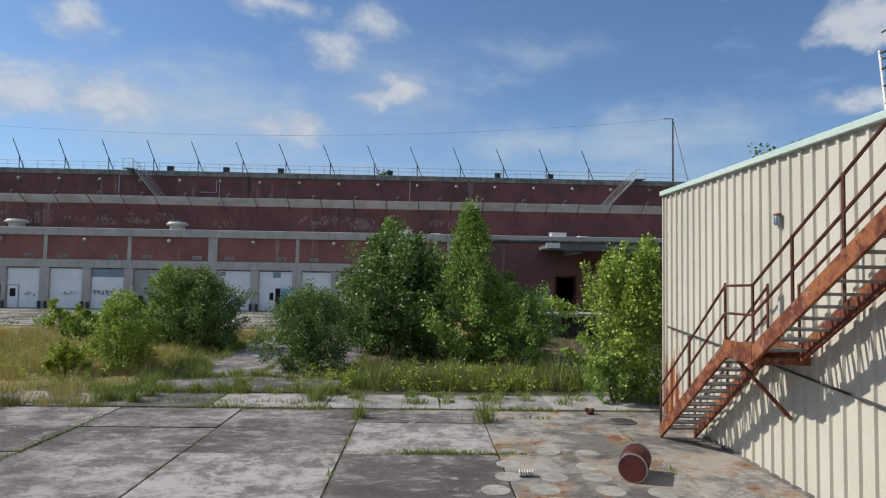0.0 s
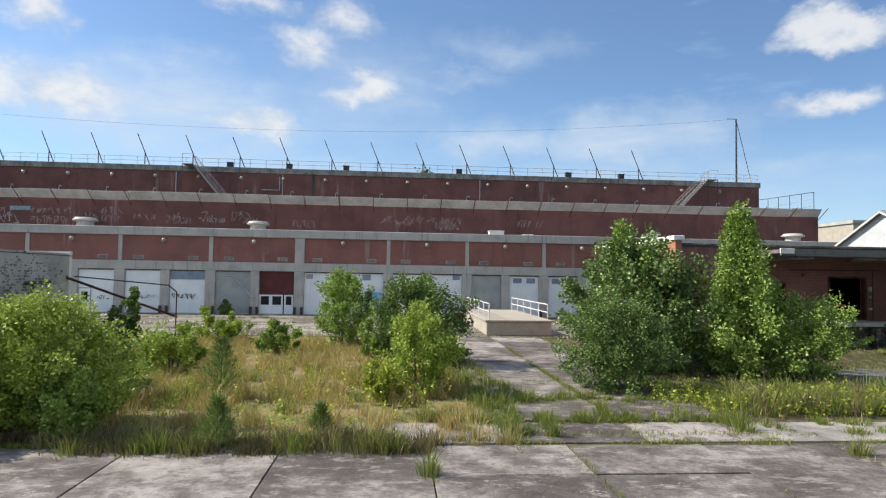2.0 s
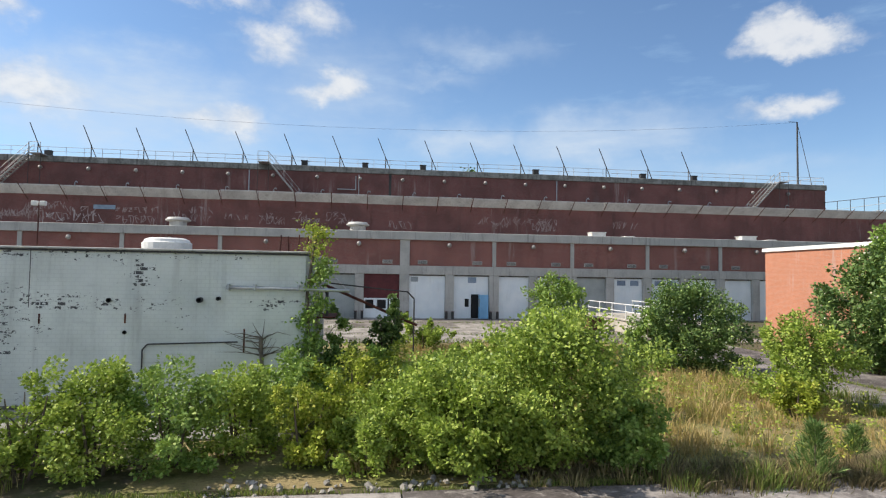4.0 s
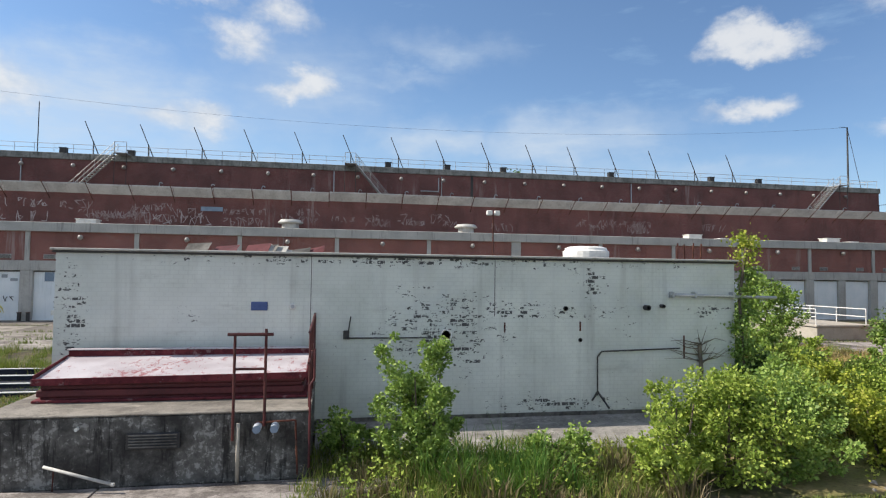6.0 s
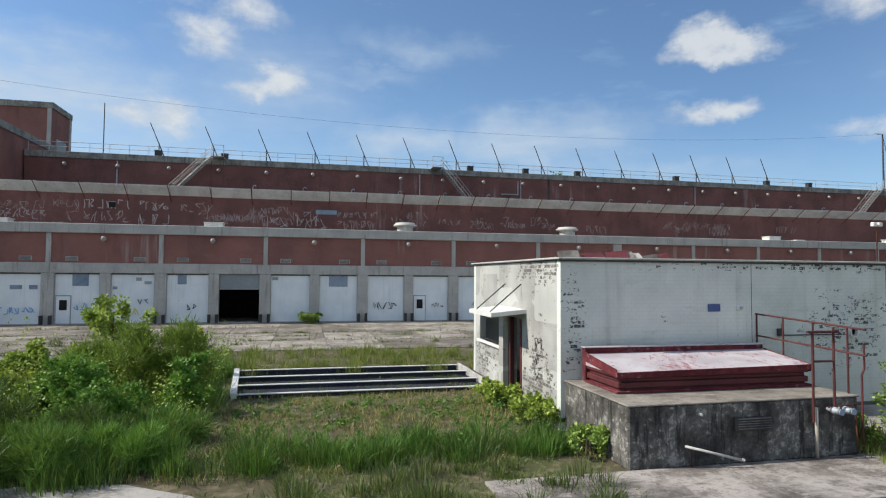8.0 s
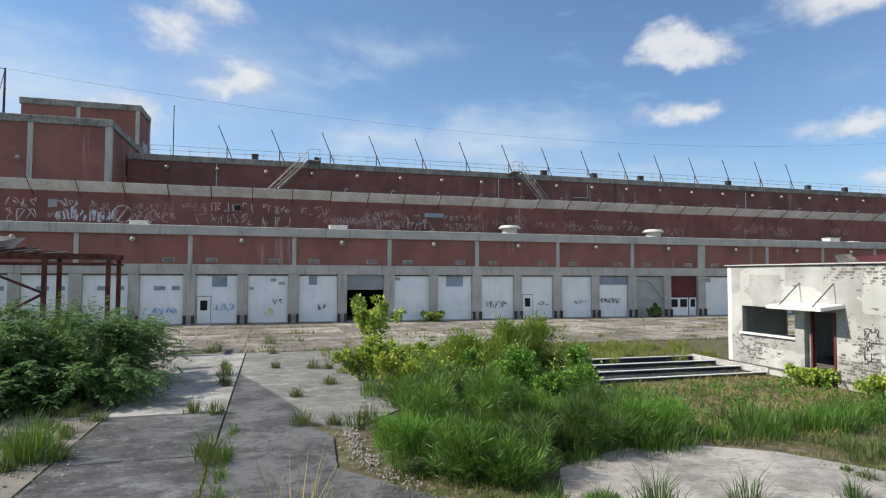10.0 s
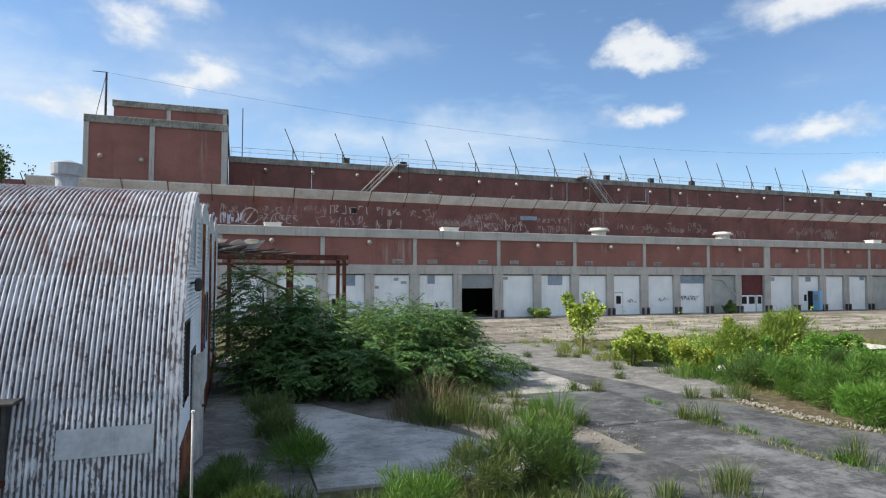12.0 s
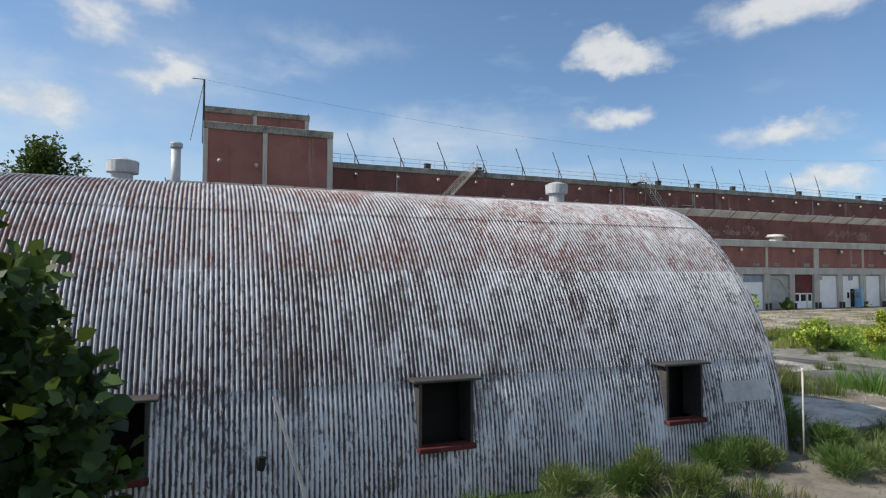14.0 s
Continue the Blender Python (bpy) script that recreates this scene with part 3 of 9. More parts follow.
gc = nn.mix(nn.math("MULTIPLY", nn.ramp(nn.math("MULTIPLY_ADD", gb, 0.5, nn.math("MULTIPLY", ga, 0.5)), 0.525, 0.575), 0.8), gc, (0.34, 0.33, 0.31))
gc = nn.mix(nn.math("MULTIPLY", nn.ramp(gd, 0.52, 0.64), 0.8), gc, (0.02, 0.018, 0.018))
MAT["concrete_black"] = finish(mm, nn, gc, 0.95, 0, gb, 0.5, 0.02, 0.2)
mm, nn, pp = material("yard_soil")
ga = nn.noise(pp, 0.25, 6)
gb = nn.noise(pp, 3.5, 5)
gc = nn.mix(nn.ramp(ga, 0.38, 0.62), (0.095, 0.078, 0.052), (0.075, 0.088, 0.034))
gc = nn.mix(nn.math("MULTIPLY", nn.ramp(gb, 0.48, 0.62), 0.7), gc, (0.19, 0.16, 0.105))
gc = nn.mix(nn.math("MULTIPLY", nn.ramp(nn.noise(pp, 14.0, 6, 0.7), 0.52, 0.62), 0.6), gc, (0.04, 0.034, 0.022))
MAT["soil"] = finish(mm, nn, gc, 0.95, 0, gb, 0.6, 0.05, 0.2)
mm, nn, pp = material("straw_litter")
ga = nn.noise(pp, 0.5, 6)
gb = nn.noise(squeeze(nn, pp, 1.0, 1.8, 1.0), 9.0, 5, 0.7)
gc = nn.mix(nn.ramp(ga, 0.38, 0.62), (0.30, 0.235, 0.12), (0.16, 0.165, 0.055))
gc = nn.mix(nn.math("MULTIPLY", nn.ramp(gb, 0.48, 0.68), 0.6), gc, (0.09, 0.075, 0.04))
MAT["straw"] = finish(mm, nn, gc, 0.95, 0, gb, 0.8, 0.05, 0.2)
mm, nn, pp = material("red_hatch_top")
ga = nn.noise(squeeze(nn, pp, 1.5, 0.8, 1.0), 5.5, 9, 0.8)
gb = nn.noise(pp, 0.6, 4)
gc = nn.mix(nn.ramp(nn.noise(pp, 1.1, 5), 0.35, 0.65), (0.40, 0.36, 0.39), (0.52, 0.49, 0.52))
gc = nn.mix(nn.math("MULTIPLY", nn.ramp(nn.math("MULTIPLY_ADD", gb, 0.3, nn.math("MULTIPLY", ga, 0.75)), 0.56, 0.59), 0.8), gc, (0.26, 0.05, 0.06))
MAT["hatch_top"] = finish(mm, nn, gc, 0.6, 0, ga, 0.2, 0.01)


# ---- mesh helpers ----
class M:
    """Vertices and faces of one mesh."""

    def __init__(self):
        self.v, self.f = [], []

    def add(self, verts, faces):
        o = len(self.v)
        self.v += [tuple(p) for p in verts]
        self.f += [tuple(i + o for i in q) for q in faces]
        return self

    def box(self, x0, x1, y0, y1, z0, z1, c=0.0):
        if c <= 0:
            v = [(x, y, z) for z in (z0, z1) for y in (y0, y1) for x in (x0, x1)]
            return self.add(v, [(0, 2, 3, 1), (4, 5, 7, 6), (0, 1, 5, 4), (2, 6, 7, 3), (0, 4, 6, 2), (1, 3, 7, 5)])
        lo, hi = (x0, y0, z0), (x1, y1, z1)
        v, key = [], {}
        for i in range(8):
            s = [(i >> k) & 1 for k in range(3)]
            for ax in range(3):
                p = [(hi[k] if s[k] else lo[k]) + (0 if k == ax else (-c if s[k] else c)) for k in range(3)]
                key[i, ax] = len(v)
                v.append(p)
        f = []
        for ax in range(3):
            u, w = (ax + 1) % 3, (ax + 2) % 3
            for side in (0, 1):
                q = [side << ax, side << ax | 1 << u, side << ax | 1 << u | 1 << w, side << ax | 1 << w]
                face = [key[i, ax] for i in q]
                f.append(tuple(face if side else face[::-1]))
            for a in (0, 1):
                for b in (0, 1):
                    i = a << u | b << w
                    j = i | 1 << ax
                    q = (key[i, u], key[j, u], key[j, w], key[i, w])
                    f.append(q if a == b else q[::-1])
        for i in range(8):
            q = (key[i, 0], key[i, 1], key[i, 2])
            f.append(q if bin(i).count("1") % 2 else q[::-1])
        return self.add(v, f)

    def tube(self, a, b, r0, r1=None, n=8, caps=True):
        a, b = Vector(a), Vector(b)
        r1 = r0 if r1 is None else r1
        d = (b - a)
        q = d.to_track_quat("Z", "Y") if d.length > 1e-6 else Euler((0, 0, 0)).to_quaternion()
        v = []
        for p, r in ((a, r0), (b, r1)):
            for k in range(n):
                t = 2 * math.pi * k / n
                v.append(p + q @ Vector((r * math.cos(t), r * math.sin(t), 0)))
        f = [(k, (k + 1) % n, n + (k + 1) % n, n + k) for k in range(n)]
        if caps:
            f += [tuple(range(n - 1, -1, -1)), tuple(range(n, 2 * n))]
        return self.add(v, f)

    def path(self, pts, r, n=6):
        for a, b in zip(pts, pts[1:]):
            self.tube(a, b, r, r, n)
        return self

    def cable(self, pts, r, n=5):
        """One unbroken round strand through the points."""
        v, f = [], []
        for k, p in enumerate(pts):
            a, b = Vector(pts[max(0, k - 1)]), Vector(pts[min(len(pts) - 1, k + 1)])
            q = (b - a).to_track_quat("Z", "Y")
            v += [Vector(p) + q @ Vector((r * math.cos(6.2832 * i / n), r * math.sin(6.2832 * i / n), 0)) for i in range(n)]
        for k in range(len(pts) - 1):
            f += [(k * n + i, k * n + (i + 1) % n, (k + 1) * n + (i + 1) % n, (k + 1) * n + i) for i in range(n)]
        return self.add(v, f)

    def turned(self, centre, profile, n=16, axis="z"):
        """A body turned from (radius, height) pairs."""
        c = Vector(centre)
        v = []
        for r, h in profile:
            for k in range(n):
                t = 2 * math.pi * k / n
                p = Vector((r * math.cos(t), r * math.sin(t), h))
                if axis == "x":
                    p = Vector((p.z, p.x, p.y))
                elif axis == "y":
                    p = Vector((p.y, p.z, p.x))
                v.append(c + p)
        m = len(profile)
        f = [(j * n + k, j * n + (k + 1) % n, (j + 1) * n + (k + 1) % n, (j + 1) * n + k) for j in range(m - 1) for k in range(n)]
        f += [tuple(range(n - 1, -1, -1)), tuple((m - 1) * n + k for k in range(n))]
        return self.add(v, f)

    def quad(self, a, b, c, d):
        return self.add([a, b, c, d], [(0, 1, 2, 3)])

    def mesh(self, name, mat, smooth=False):
        me = bpy.data.meshes.new(name)
        me.from_pydata(self.v, [], self.f)
        me.materials.append(MAT[mat])
        if smooth:
            me.polygons.foreach_set("use_smooth", [True] * len(me.polygons))
        me.update()
        return me


def part(name, m, mat, parent, label="", smooth=False):
    me = m.mesh(name, mat, smooth) if isinstance(m, M) else m
    ob = new(name, me)
    ob.parent = parent
    if label:
        tagged(ob, label)
    return ob


def thing(name, label, category, group="", kind="", at=None):
    ob = new(name)
    ob.empty_display_size = 0.3
    if at is not None:
        ob.location = at
    return tagged(ob, label, category, group, kind)


def solid(name, m, mat, label, category, group="", kind="", smooth=False):
    return tagged(new(name, m.mesh(name, mat, smooth)), label, category, group, kind)


def scribble(rng, cx, cz, w, h, y, n, thick, normal=-1):
    """Loose angular sprayed strokes on a wall that faces -y."""
    strokes = []
    cells = max(2, int(w / (h * 0.62)))
    for c in range(cells):
        m = M()
        strokes.append(m)
        x0, cw = cx - w / 2 + w * c / cells, w / cells * 0.82
        x0 += rng.uniform(-0.1, 0.1) * cw
        lift, tall = rng.uniform(-0.12, 0.12) * h, h * rng.uniform(0.7, 1.05)
        pts = []
        for k in range(rng.randint(4, 7)):
            qx = x0 + cw * rng.choice((0.0, 0.1, 0.5, 0.9, 1.0)) + rng.uniform(-0.08, 0.08) * cw
            qz = cz + lift + tall * (rng.choice((0.0, 0.05, 0.5, 0.95, 1.0)) - 0.5)
            if pts and math.hypot(qx - pts[-1][0], qz - pts[-1][1]) > 0.08 * h:
                pts.append(((pts[-1][0] + qx) / 2 + rng.uniform(-0.16, 0.16) * cw, (pts[-1][1] + qz) / 2 + rng.uniform(-0.1, 0.1) * h))
                pts.append((qx, qz))
            elif not pts:
                pts.append((qx, qz))
        v = []
        for k, (px, pz) in enumerate(pts):
            (ax, aa), (bx, bb) = pts[max(0, k - 1)], pts[min(len(pts) - 1, k + 1)]
            L = math.hypot(bx - ax, bb - aa) or 1
            ox, oz = -(bb - aa) / L * thick / 2, (bx - ax) / L * thick / 2
            v += [(px - ox, y - 0.0012 * k, pz - oz), (px + ox, y - 0.0012 * k, pz + oz)]
        if len(pts) > 1:
            m.add(v, [(2 * k, 2 * k + 2, 2 * k + 3, 2 * k + 1) for k in range(len(pts) - 1)])
    return strokes


# ---- ground ----
g = M()
g.quad((-700, -300, -0.05), (700, -300, -0.05), (700, 900, -0.05), (-700, 900, -0.05))
solid("ground", g, "soil", "dry soil and low weeds of the abandoned yard", "ground", kind="structure")


# ---- long warehouse ----
YF, Y2, Y3 = 57.33, 61.0, 71.1
BAYS = [7.7 * k for k in range(-9, 1)] + [7.88 + 7.13 * k for k in range(7)]
X0, X1 = BAYS[0] - 0.43, BAYS[-1] + 0.43
ware = thing("warehouse", "long abandoned red brick warehouse with concrete frame and stepped roofs", "building")
rng = random.Random(11)
part("beam", M().box(X0, X1, YF, YF + 0.5, 3.82, 4.58, 0.02), "concrete", ware, "weathered grey concrete lintel beam")
part("ledge", M().box(X0 - 0.1, X1 + 0.1, YF - 0.13, YF + 0.6, 6.8, 7.52, 0.03), "concrete", ware, "stained concrete cornice ledge")
part("plinth", M().box(X0, X1, YF + 0.05, YF + 0.5, -0.05, 0.06), "concrete", ware)
for i, x in enumerate(BAYS):
    w = 0.43
    part("column", M().box(x - w, x + w, YF, YF + 0.5, -0.05, 3.818, 0.025), "concrete", ware)
    p = 0.42 if abs(x) < 0.1 else 0.17
    part("pilaster", M().box(x - p, x + p, YF + 0.004, YF + 0.4, 4.582, 6.798, 0.015), "concrete", ware)
for a, b in zip(BAYS, BAYS[1:]):
    part("brick_panel", M().box(a + 0.15, b - 0.15, YF + 0.1, YF + 0.45, 4.57, 6.81), "brick", ware)
    mid = (a + b) / 2
    part("column", M().box(mid - 0.38, mid + 0.38, YF + 0.02, YF + 0.5, -0.05, 3.818, 0.025), "concrete", ware)
# roof top is out of sight; pale gravel added to bounce light onto canopy and wall
part("lower_roof", M().box(X0, X1, YF + 0.3, Y2 + 0.2, 7.35, 7.5), "gravel", ware, "low roof with its unseen top paled to bounce light")
# coloured black so the open door looks into an unlit room
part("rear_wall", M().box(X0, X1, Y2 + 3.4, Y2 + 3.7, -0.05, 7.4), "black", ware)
part("inner_floor", M().box(X0, X1, YF + 0.5, Y2 + 3.4, -0.05, 0.05), "concrete_dark", ware)
for x in (X0, X1):
    part("end_wall", M().box(x - 0.2, x + 0.2, YF + 0.02, Y2 + 3.7, -0.05, 7.4), "brick", ware)
part("middle_wall", M().box(X0 + 0.6, 51.5, Y2, Y2 + 0.35, 7.4, 10.75), "brick_old", ware)
part("middle_roof", M().box(X0 + 0.6, 51.5, Y2 + 0.3, Y3 + 0.2, 10.6, 10.8), "tar", ware)
part("middle_end_wall", M().box(51.15, 51.5, Y2 + 0.35, Y3 + 28, 7.4, 10.75), "brick_old", ware)
part("lower_end_wall", M().box(51.1, 51.46, Y2, Y3 + 28, -0.05, 7.4), "brick_old", ware)
part("upper_wall", M().box(-53.6, 51.6, Y3, Y3 + 0.35, 10.7, 14.78), "brick_old", ware)
part("upper_end_wall", M().box(51.25, 51.6, Y3 + 0.35, Y3 + 28, 10.7, 14.78), "brick_old", ware)
part("coping", M().box(-53.6, 51.75, Y3 - 0.12, Y3 + 0.5, 14.78, 15.4, 0.03), "coping", ware, "streaked concrete parapet coping")
part("coping", M().box(51.2, 51.95, Y3 + 0.5, Y3 + 28, 14.78, 15.4, 0.03), "coping", ware)
part("upper_roof", M().box(-53.6, 51.3, Y3 + 0.3, Y3 + 28, 14.6, 14.9), "tar", ware)
part("back_wall", M().box(-53.6, 51.6, Y3 + 28, Y3 + 28.35, -0.05, 14.9), "brick_old", ware)
part("expansion_joint", M().box(-1.0, -0.72, Y3 - 0.05, Y3, 11, 15.3), "steel_dark", ware)
for x in (-45.6, -15.8, 18.0):
    part("downpipe", M().tube((x, Y3 - 0.09, 10.9), (x, Y3 - 0.09, 14.7), 0.06), "galv", ware, smooth=True)

# canopy of tilted boards on slanting struts
xs = np.arange(-67.5, 51.6, 3.21)
for a, b in zip(xs, xs[1:]):
    dz = rng.uniform(-0.03, 0.03)
    m = M()
    zo, zi = 10.90 + dz, 10.22 + dz
    m.add([(a + 0.02, Y2 - 0.35, zi), (b - 0.02, Y2 - 0.35, zi), (b - 0.02, 60.1, zo), (a + 0.02, 60.1, zo),
           (a + 0.02, Y2 - 0.35, zi + 0.09), (b - 0.02, Y2 - 0.35, zi + 0.09), (b - 0.02, 60.1, zo + 0.09), (a + 0.02, 60.1, zo + 0.09)],
          [(0, 1, 2, 3), (7, 6, 5, 4), (3, 2, 6, 7), (0, 4, 5, 1), (0, 3, 7, 4), (1, 5, 6, 2)])
    part("canopy_panel", m, "canopy", ware)
for a in xs:
    part("strut", M().tube((a, Y2 - 0.02, 9.75), (a, 59.2, 11.0), 0.035, 0.035, 6), "rust_dark", ware)

# pale pipe loop on the upper wall
loop = thing("wall_pipe_loop", "pale bent pipe run on the sooty upper brick wall", "pipe")
part("run", M().path([(-6.55, Y3 - 0.06, 12.95), (-4.58, Y3 - 0.06, 12.95), (-4.58, Y3 - 0.06, 14.45)], 0.06, 6), "galv", loop)
part("riser", M().tube((-4.25, Y3 - 0.06, 10.85), (-4.25, Y3 - 0.06, 14.6), 0.05, n=6), "galv", loop)

# stair and machine towers
part("tower_wall", M().box(-64.8, -53.75, 65.4, 78.2, 7.45, 16.5), "brick", ware)
part("tower_coping", M().box(-64.95, -53.6, 65.25, 78.3, 16.45, 17.1, 0.03), "coping", ware)
for x in (-64.75, -59.75, -53.95):
    part("tower_pilaster", M().box(x - 0.2, x + 0.2, 65.28, 65.5, 7.5, 16.46, 0.02), "concrete", ware)
part("tower_pilaster", M().box(-53.8, -53.63, 65.3, 65.75, 7.5, 16.46, 0.02), "concrete", ware)
part("tower_wall", M().box(-65.0, -54.0, 78.0, 83.2, 7.45, 21.2), "brick", ware)
part("tower_coping", M().box(-65.15, -53.85, 77.85, 83.3, 21.15, 21.8, 0.03), "coping", ware)
for x in (-59.8, -54.2):
    part("tower_pilaster", M().box(x - 0.2, x + 0.2, 77.88, 78.1, 16.5, 21.16, 0.02), "concrete", ware)
part("tower_pilaster", M().box(-54.02, -53.88, 82.75, 83.2, 15, 21.16, 0.02), "concrete", ware)
part("louvre", M().box(-54.0, -53.9, 79.3, 81.8, 15.6, 18.2), "patch_grey", ware)
part("roof_ladder", M().tube((-51.5, Y2 - 0.12, 7.5), (-51.5, Y2 - 0.12, 11.6), 0.025).tube((-51.05, Y2 - 0.12, 7.5), (-51.05, Y2 - 0.12, 11.6), 0.025), "rust", ware)
for k in range(12):
    part("rung", M().tube((-51.5, Y2 - 0.12, 7.8 + 0.3 * k), (-51.05, Y2 - 0.12, 7.8 + 0.3 * k), 0.015, n=5), "rust", ware)


# dock doors
def dock_door(x0, x1, mat="door_white", label=""):
    z1 = 3.80
    d = part("dock_door", M().box(x0, x1, YF + 0.28, YF + 0.36, 0.05, z1, 0.008), mat, ware, label)
    for k in range(1, 5):
        z = 0.05 + (z1 - 0.05) * k / 5
        part("door_rib", M().box(x0 + 0.02, x1 - 0.02, YF + 0.262, YF + 0.28, z - 0.012, z + 0.012), mat, d)
    part("door_track", M().box(x0, x1, YF + 0.22, YF + 0.28, z1 - 0.09, z1), "concrete_dark", d)
    return d


def door_patch(d, x0, x1, z0, z1, mat, name="door_pane"):
    part(name, M().box(x0, x1, YF + 0.245, YF + 0.275, z0, z1, 0.006), mat, d)


def wicket(d, x, w=0.95, label="white wicket door with a dark pane"):
    part("wicket_frame", M().box(x - 0.05, x + w + 0.05, YF + 0.225, YF + 0.262, 0.06, 2.15, 0.008), "patch_grey", d)
    part("wicket_door", M().box(x, x + w, YF + 0.195, YF + 0.222, 0.06, 2.08, 0.008), "door_white", d, label)
    part("wicket_pane", M().box(x + 0.22, x + w - 0.22, YF + 0.18, YF + 0.194, 1.05, 1.8), "black", d)


def bumper(x):
    t = thing("dock_bumper", "worn black rubber dock bumper at the door foot", "bumper", "dock bumpers")
    part("pad", M().box(x - 0.11, x + 0.11, YF - 0.2, YF - 0.002, 0.0, 0.62, 0.03), "steel_dark", t)
    part("cap", M().box(x - 0.13, x + 0.13, YF - 0.22, YF - 0.003, 0.622, 0.67, 0.01), "rust_dark", t)


for i, (a, b) in enumerate(zip(BAYS, BAYS[1:])):
    k = i - 9
    mid = (a + b) / 2
    for side, (p, q) in enumerate(((a + 0.44, mid - 0.39), (mid + 0.39, b - 0.44))):
        key = (k, side)
        if key == (-5, 1):
            d = part("dock_door", M().box(p, q, YF + 0.28, YF + 0.36, 2.66, 3.8, 0.01), "patch_grey", ware, "grey roller door stuck two thirds open")
            for n in range(9):
                z = 2.70 + n * 0.12
                part("door_rib", M().box(p, q, YF + 0.26, YF + 0.28, z, z + 0.05), "patch_grey", d)
            part("bottom_bar", M().box(p, q, YF + 0.24, YF + 0.38, 2.60, 2.66, 0.01), "galv", d)
            continue
        if key == (-1, 1):
            d = part("dock_door", M().box(p, q, YF + 0.28, YF + 0.36, 1.75, 3.8, 0.01), "red_paint", ware, "dull red board over glazed white doors")
            for n, (u, v) in enumerate(((0, 0.33), (0.33, 0.68), (0.72, 0.98))):
                xa, xb = p + (q - p) * u, p + (q - p) * v
                leaf = part("door_leaf", M().box(xa, xb, YF + 0.27, YF + 0.33, 0.06, 1.74, 0.01), "door_white", d)
                part("leaf_pane", M().box(xa + 0.15, xb - 0.15, YF + 0.25, YF + 0.268, 0.85, 1.6), "black", leaf)
            continue
        if key in ((-1, 0), (2, 0)):
            d = dock_door(p, q, "door_grey", "faded grey-green roller door")
            if key == (-1, 0):
                part("slanting_pipe", M().tube((p + 0.3, YF + 0.2, 3.4), (p + 1.5, YF + 0.18, 3.35), 0.05).tube((p + 1.5, YF + 0.18, 3.35), (q + 0.2, YF - 0.05, 1.5), 0.05), "galv", d)
            continue
        d = dock_door(p, q, "door_white", "chalky white dock door with faint ribs")
        w = q - p
        if key == (-6, 0):
            door_patch(d, p + 1.15, p + 2.25, 2.85, 3.72, "pane")
            wicket(d, p + 0.12)
        elif key == (-6, 1):
            door_patch(d, p + 1.7, p + 2.1, 3.25, 3.5, "patch_grey", "door_patch")
            door_patch(d, p + 2.3, p + 2.8, 3.0, 3.22, "patch_grey", "door_patch")
            door_patch(d, p + 0.1, p + 0.42, 2.6, 2.82, "patch_grey", "door_patch")
        elif key == (-5, 0):
            door_patch(d, p + 0.75, p + 1.4, 3.0, 3.7, "pane")
        elif key == (-4, 0):
            door_patch(d, p + 0.1, p + 0.55, 3.35, 3.6, "patch_grey", "door_patch")
        elif key == (-4, 1):
            door_patch(d, p + 0.75, p + 2.25, 2.85, 3.76, "pane")
        elif key == (-3, 1):
            wicket(d, p + 0.1)
        elif key == (-2, 1):
            door_patch(d, p + 0.02, q - 0.02, 2.98, 3.78, "pane")
        elif key == (0, 0):
            door_patch(d, p + 0.15, p + 0.75, 3.2, 3.62, "patch_grey", "door_patch")
        elif key == (0, 1):
            door_patch(d, p + 1.25, p + 2.0, 3.15, 3.65, "pane")
            # flat black box for the darkness inside the open doorway
            part("doorway", M().box(p + 1.55, p + 2.2, YF + 0.225, YF + 0.262, 0.06, 2.15), "black", d)
            leaf = part("open_leaf", M().box(p + 2.2, p + 2.26, YF - 0.62, YF + 0.22, 0.06, 2.12, 0.01), "door_blue", d, "sky-blue steel door standing open")
            part("leaf_pane", M().box(p + 2.185, p + 2.198, YF - 0.45, YF + 0.05, 1.1, 1.75), "patch_grey", leaf)
            part("leaf_face", M().box(p + 2.26, p + 3.0, YF - 0.30, YF - 0.24, 0.06, 2.12, 0.01), "door_blue", d)
            door_patch(d, p + 1.0, p + 1.35, 1.05, 1.75, "black")
        elif key == (1, 1):
            door_patch(d, p + 1.9, p + 2.55, 3.3, 3.7, "pane")
        elif key in ((2, 1), (3, 0)):
            door_patch(d, p + 0.35, p + 1.15, 3.1, 3.55, "pane")
            door_patch(d, p + 1.6, p + 2.4, 3.1, 3.55, "pane")
        elif k <= -7:
            door_patch(d, p + 0.95, p + 1.75, 2.6, 2.9, "pane")
            door_patch(d, p + 2.2, p + 2.75, 2.6, 2.9, "pane")
    for x in (a + 0.3, mid - 0.28, mid + 0.28, b - 0.3):
        if -7 <= k <= 2:
            bumper(x)
    for x in (a + 1.55, b - 1.5):
        v = part("wall_louvre", M().box(x - 0.42, x + 0.42, YF + 0.05, YF + 0.11, 4.72, 5.05, 0.01), "concrete", ware)
        for n in range(4):
            part("slat", M().box(x - 0.37, x + 0.37, YF + 0.03, YF + 0.05, 4.76 + 0.07 * n, 4.79 + 0.07 * n), "steel_dark", v)

# sprayed lines on doors, columns and the middle wall
def graffiti(cx, cz, w, h, y, n, thick, mat, label):
    t = thing("graffiti", label, "graffiti", "sprayed tags")
    y -= rng.uniform(0.0, 0.03)
    for k, m in enumerate(scribble(rng, cx, cz, w, h, y, n, thick)):
        if m.v:
            m.v = [(q[0], q[1] - 0.002 * (k % 5), q[2]) for q in m.v]
            part("stroke", m, mat, t)


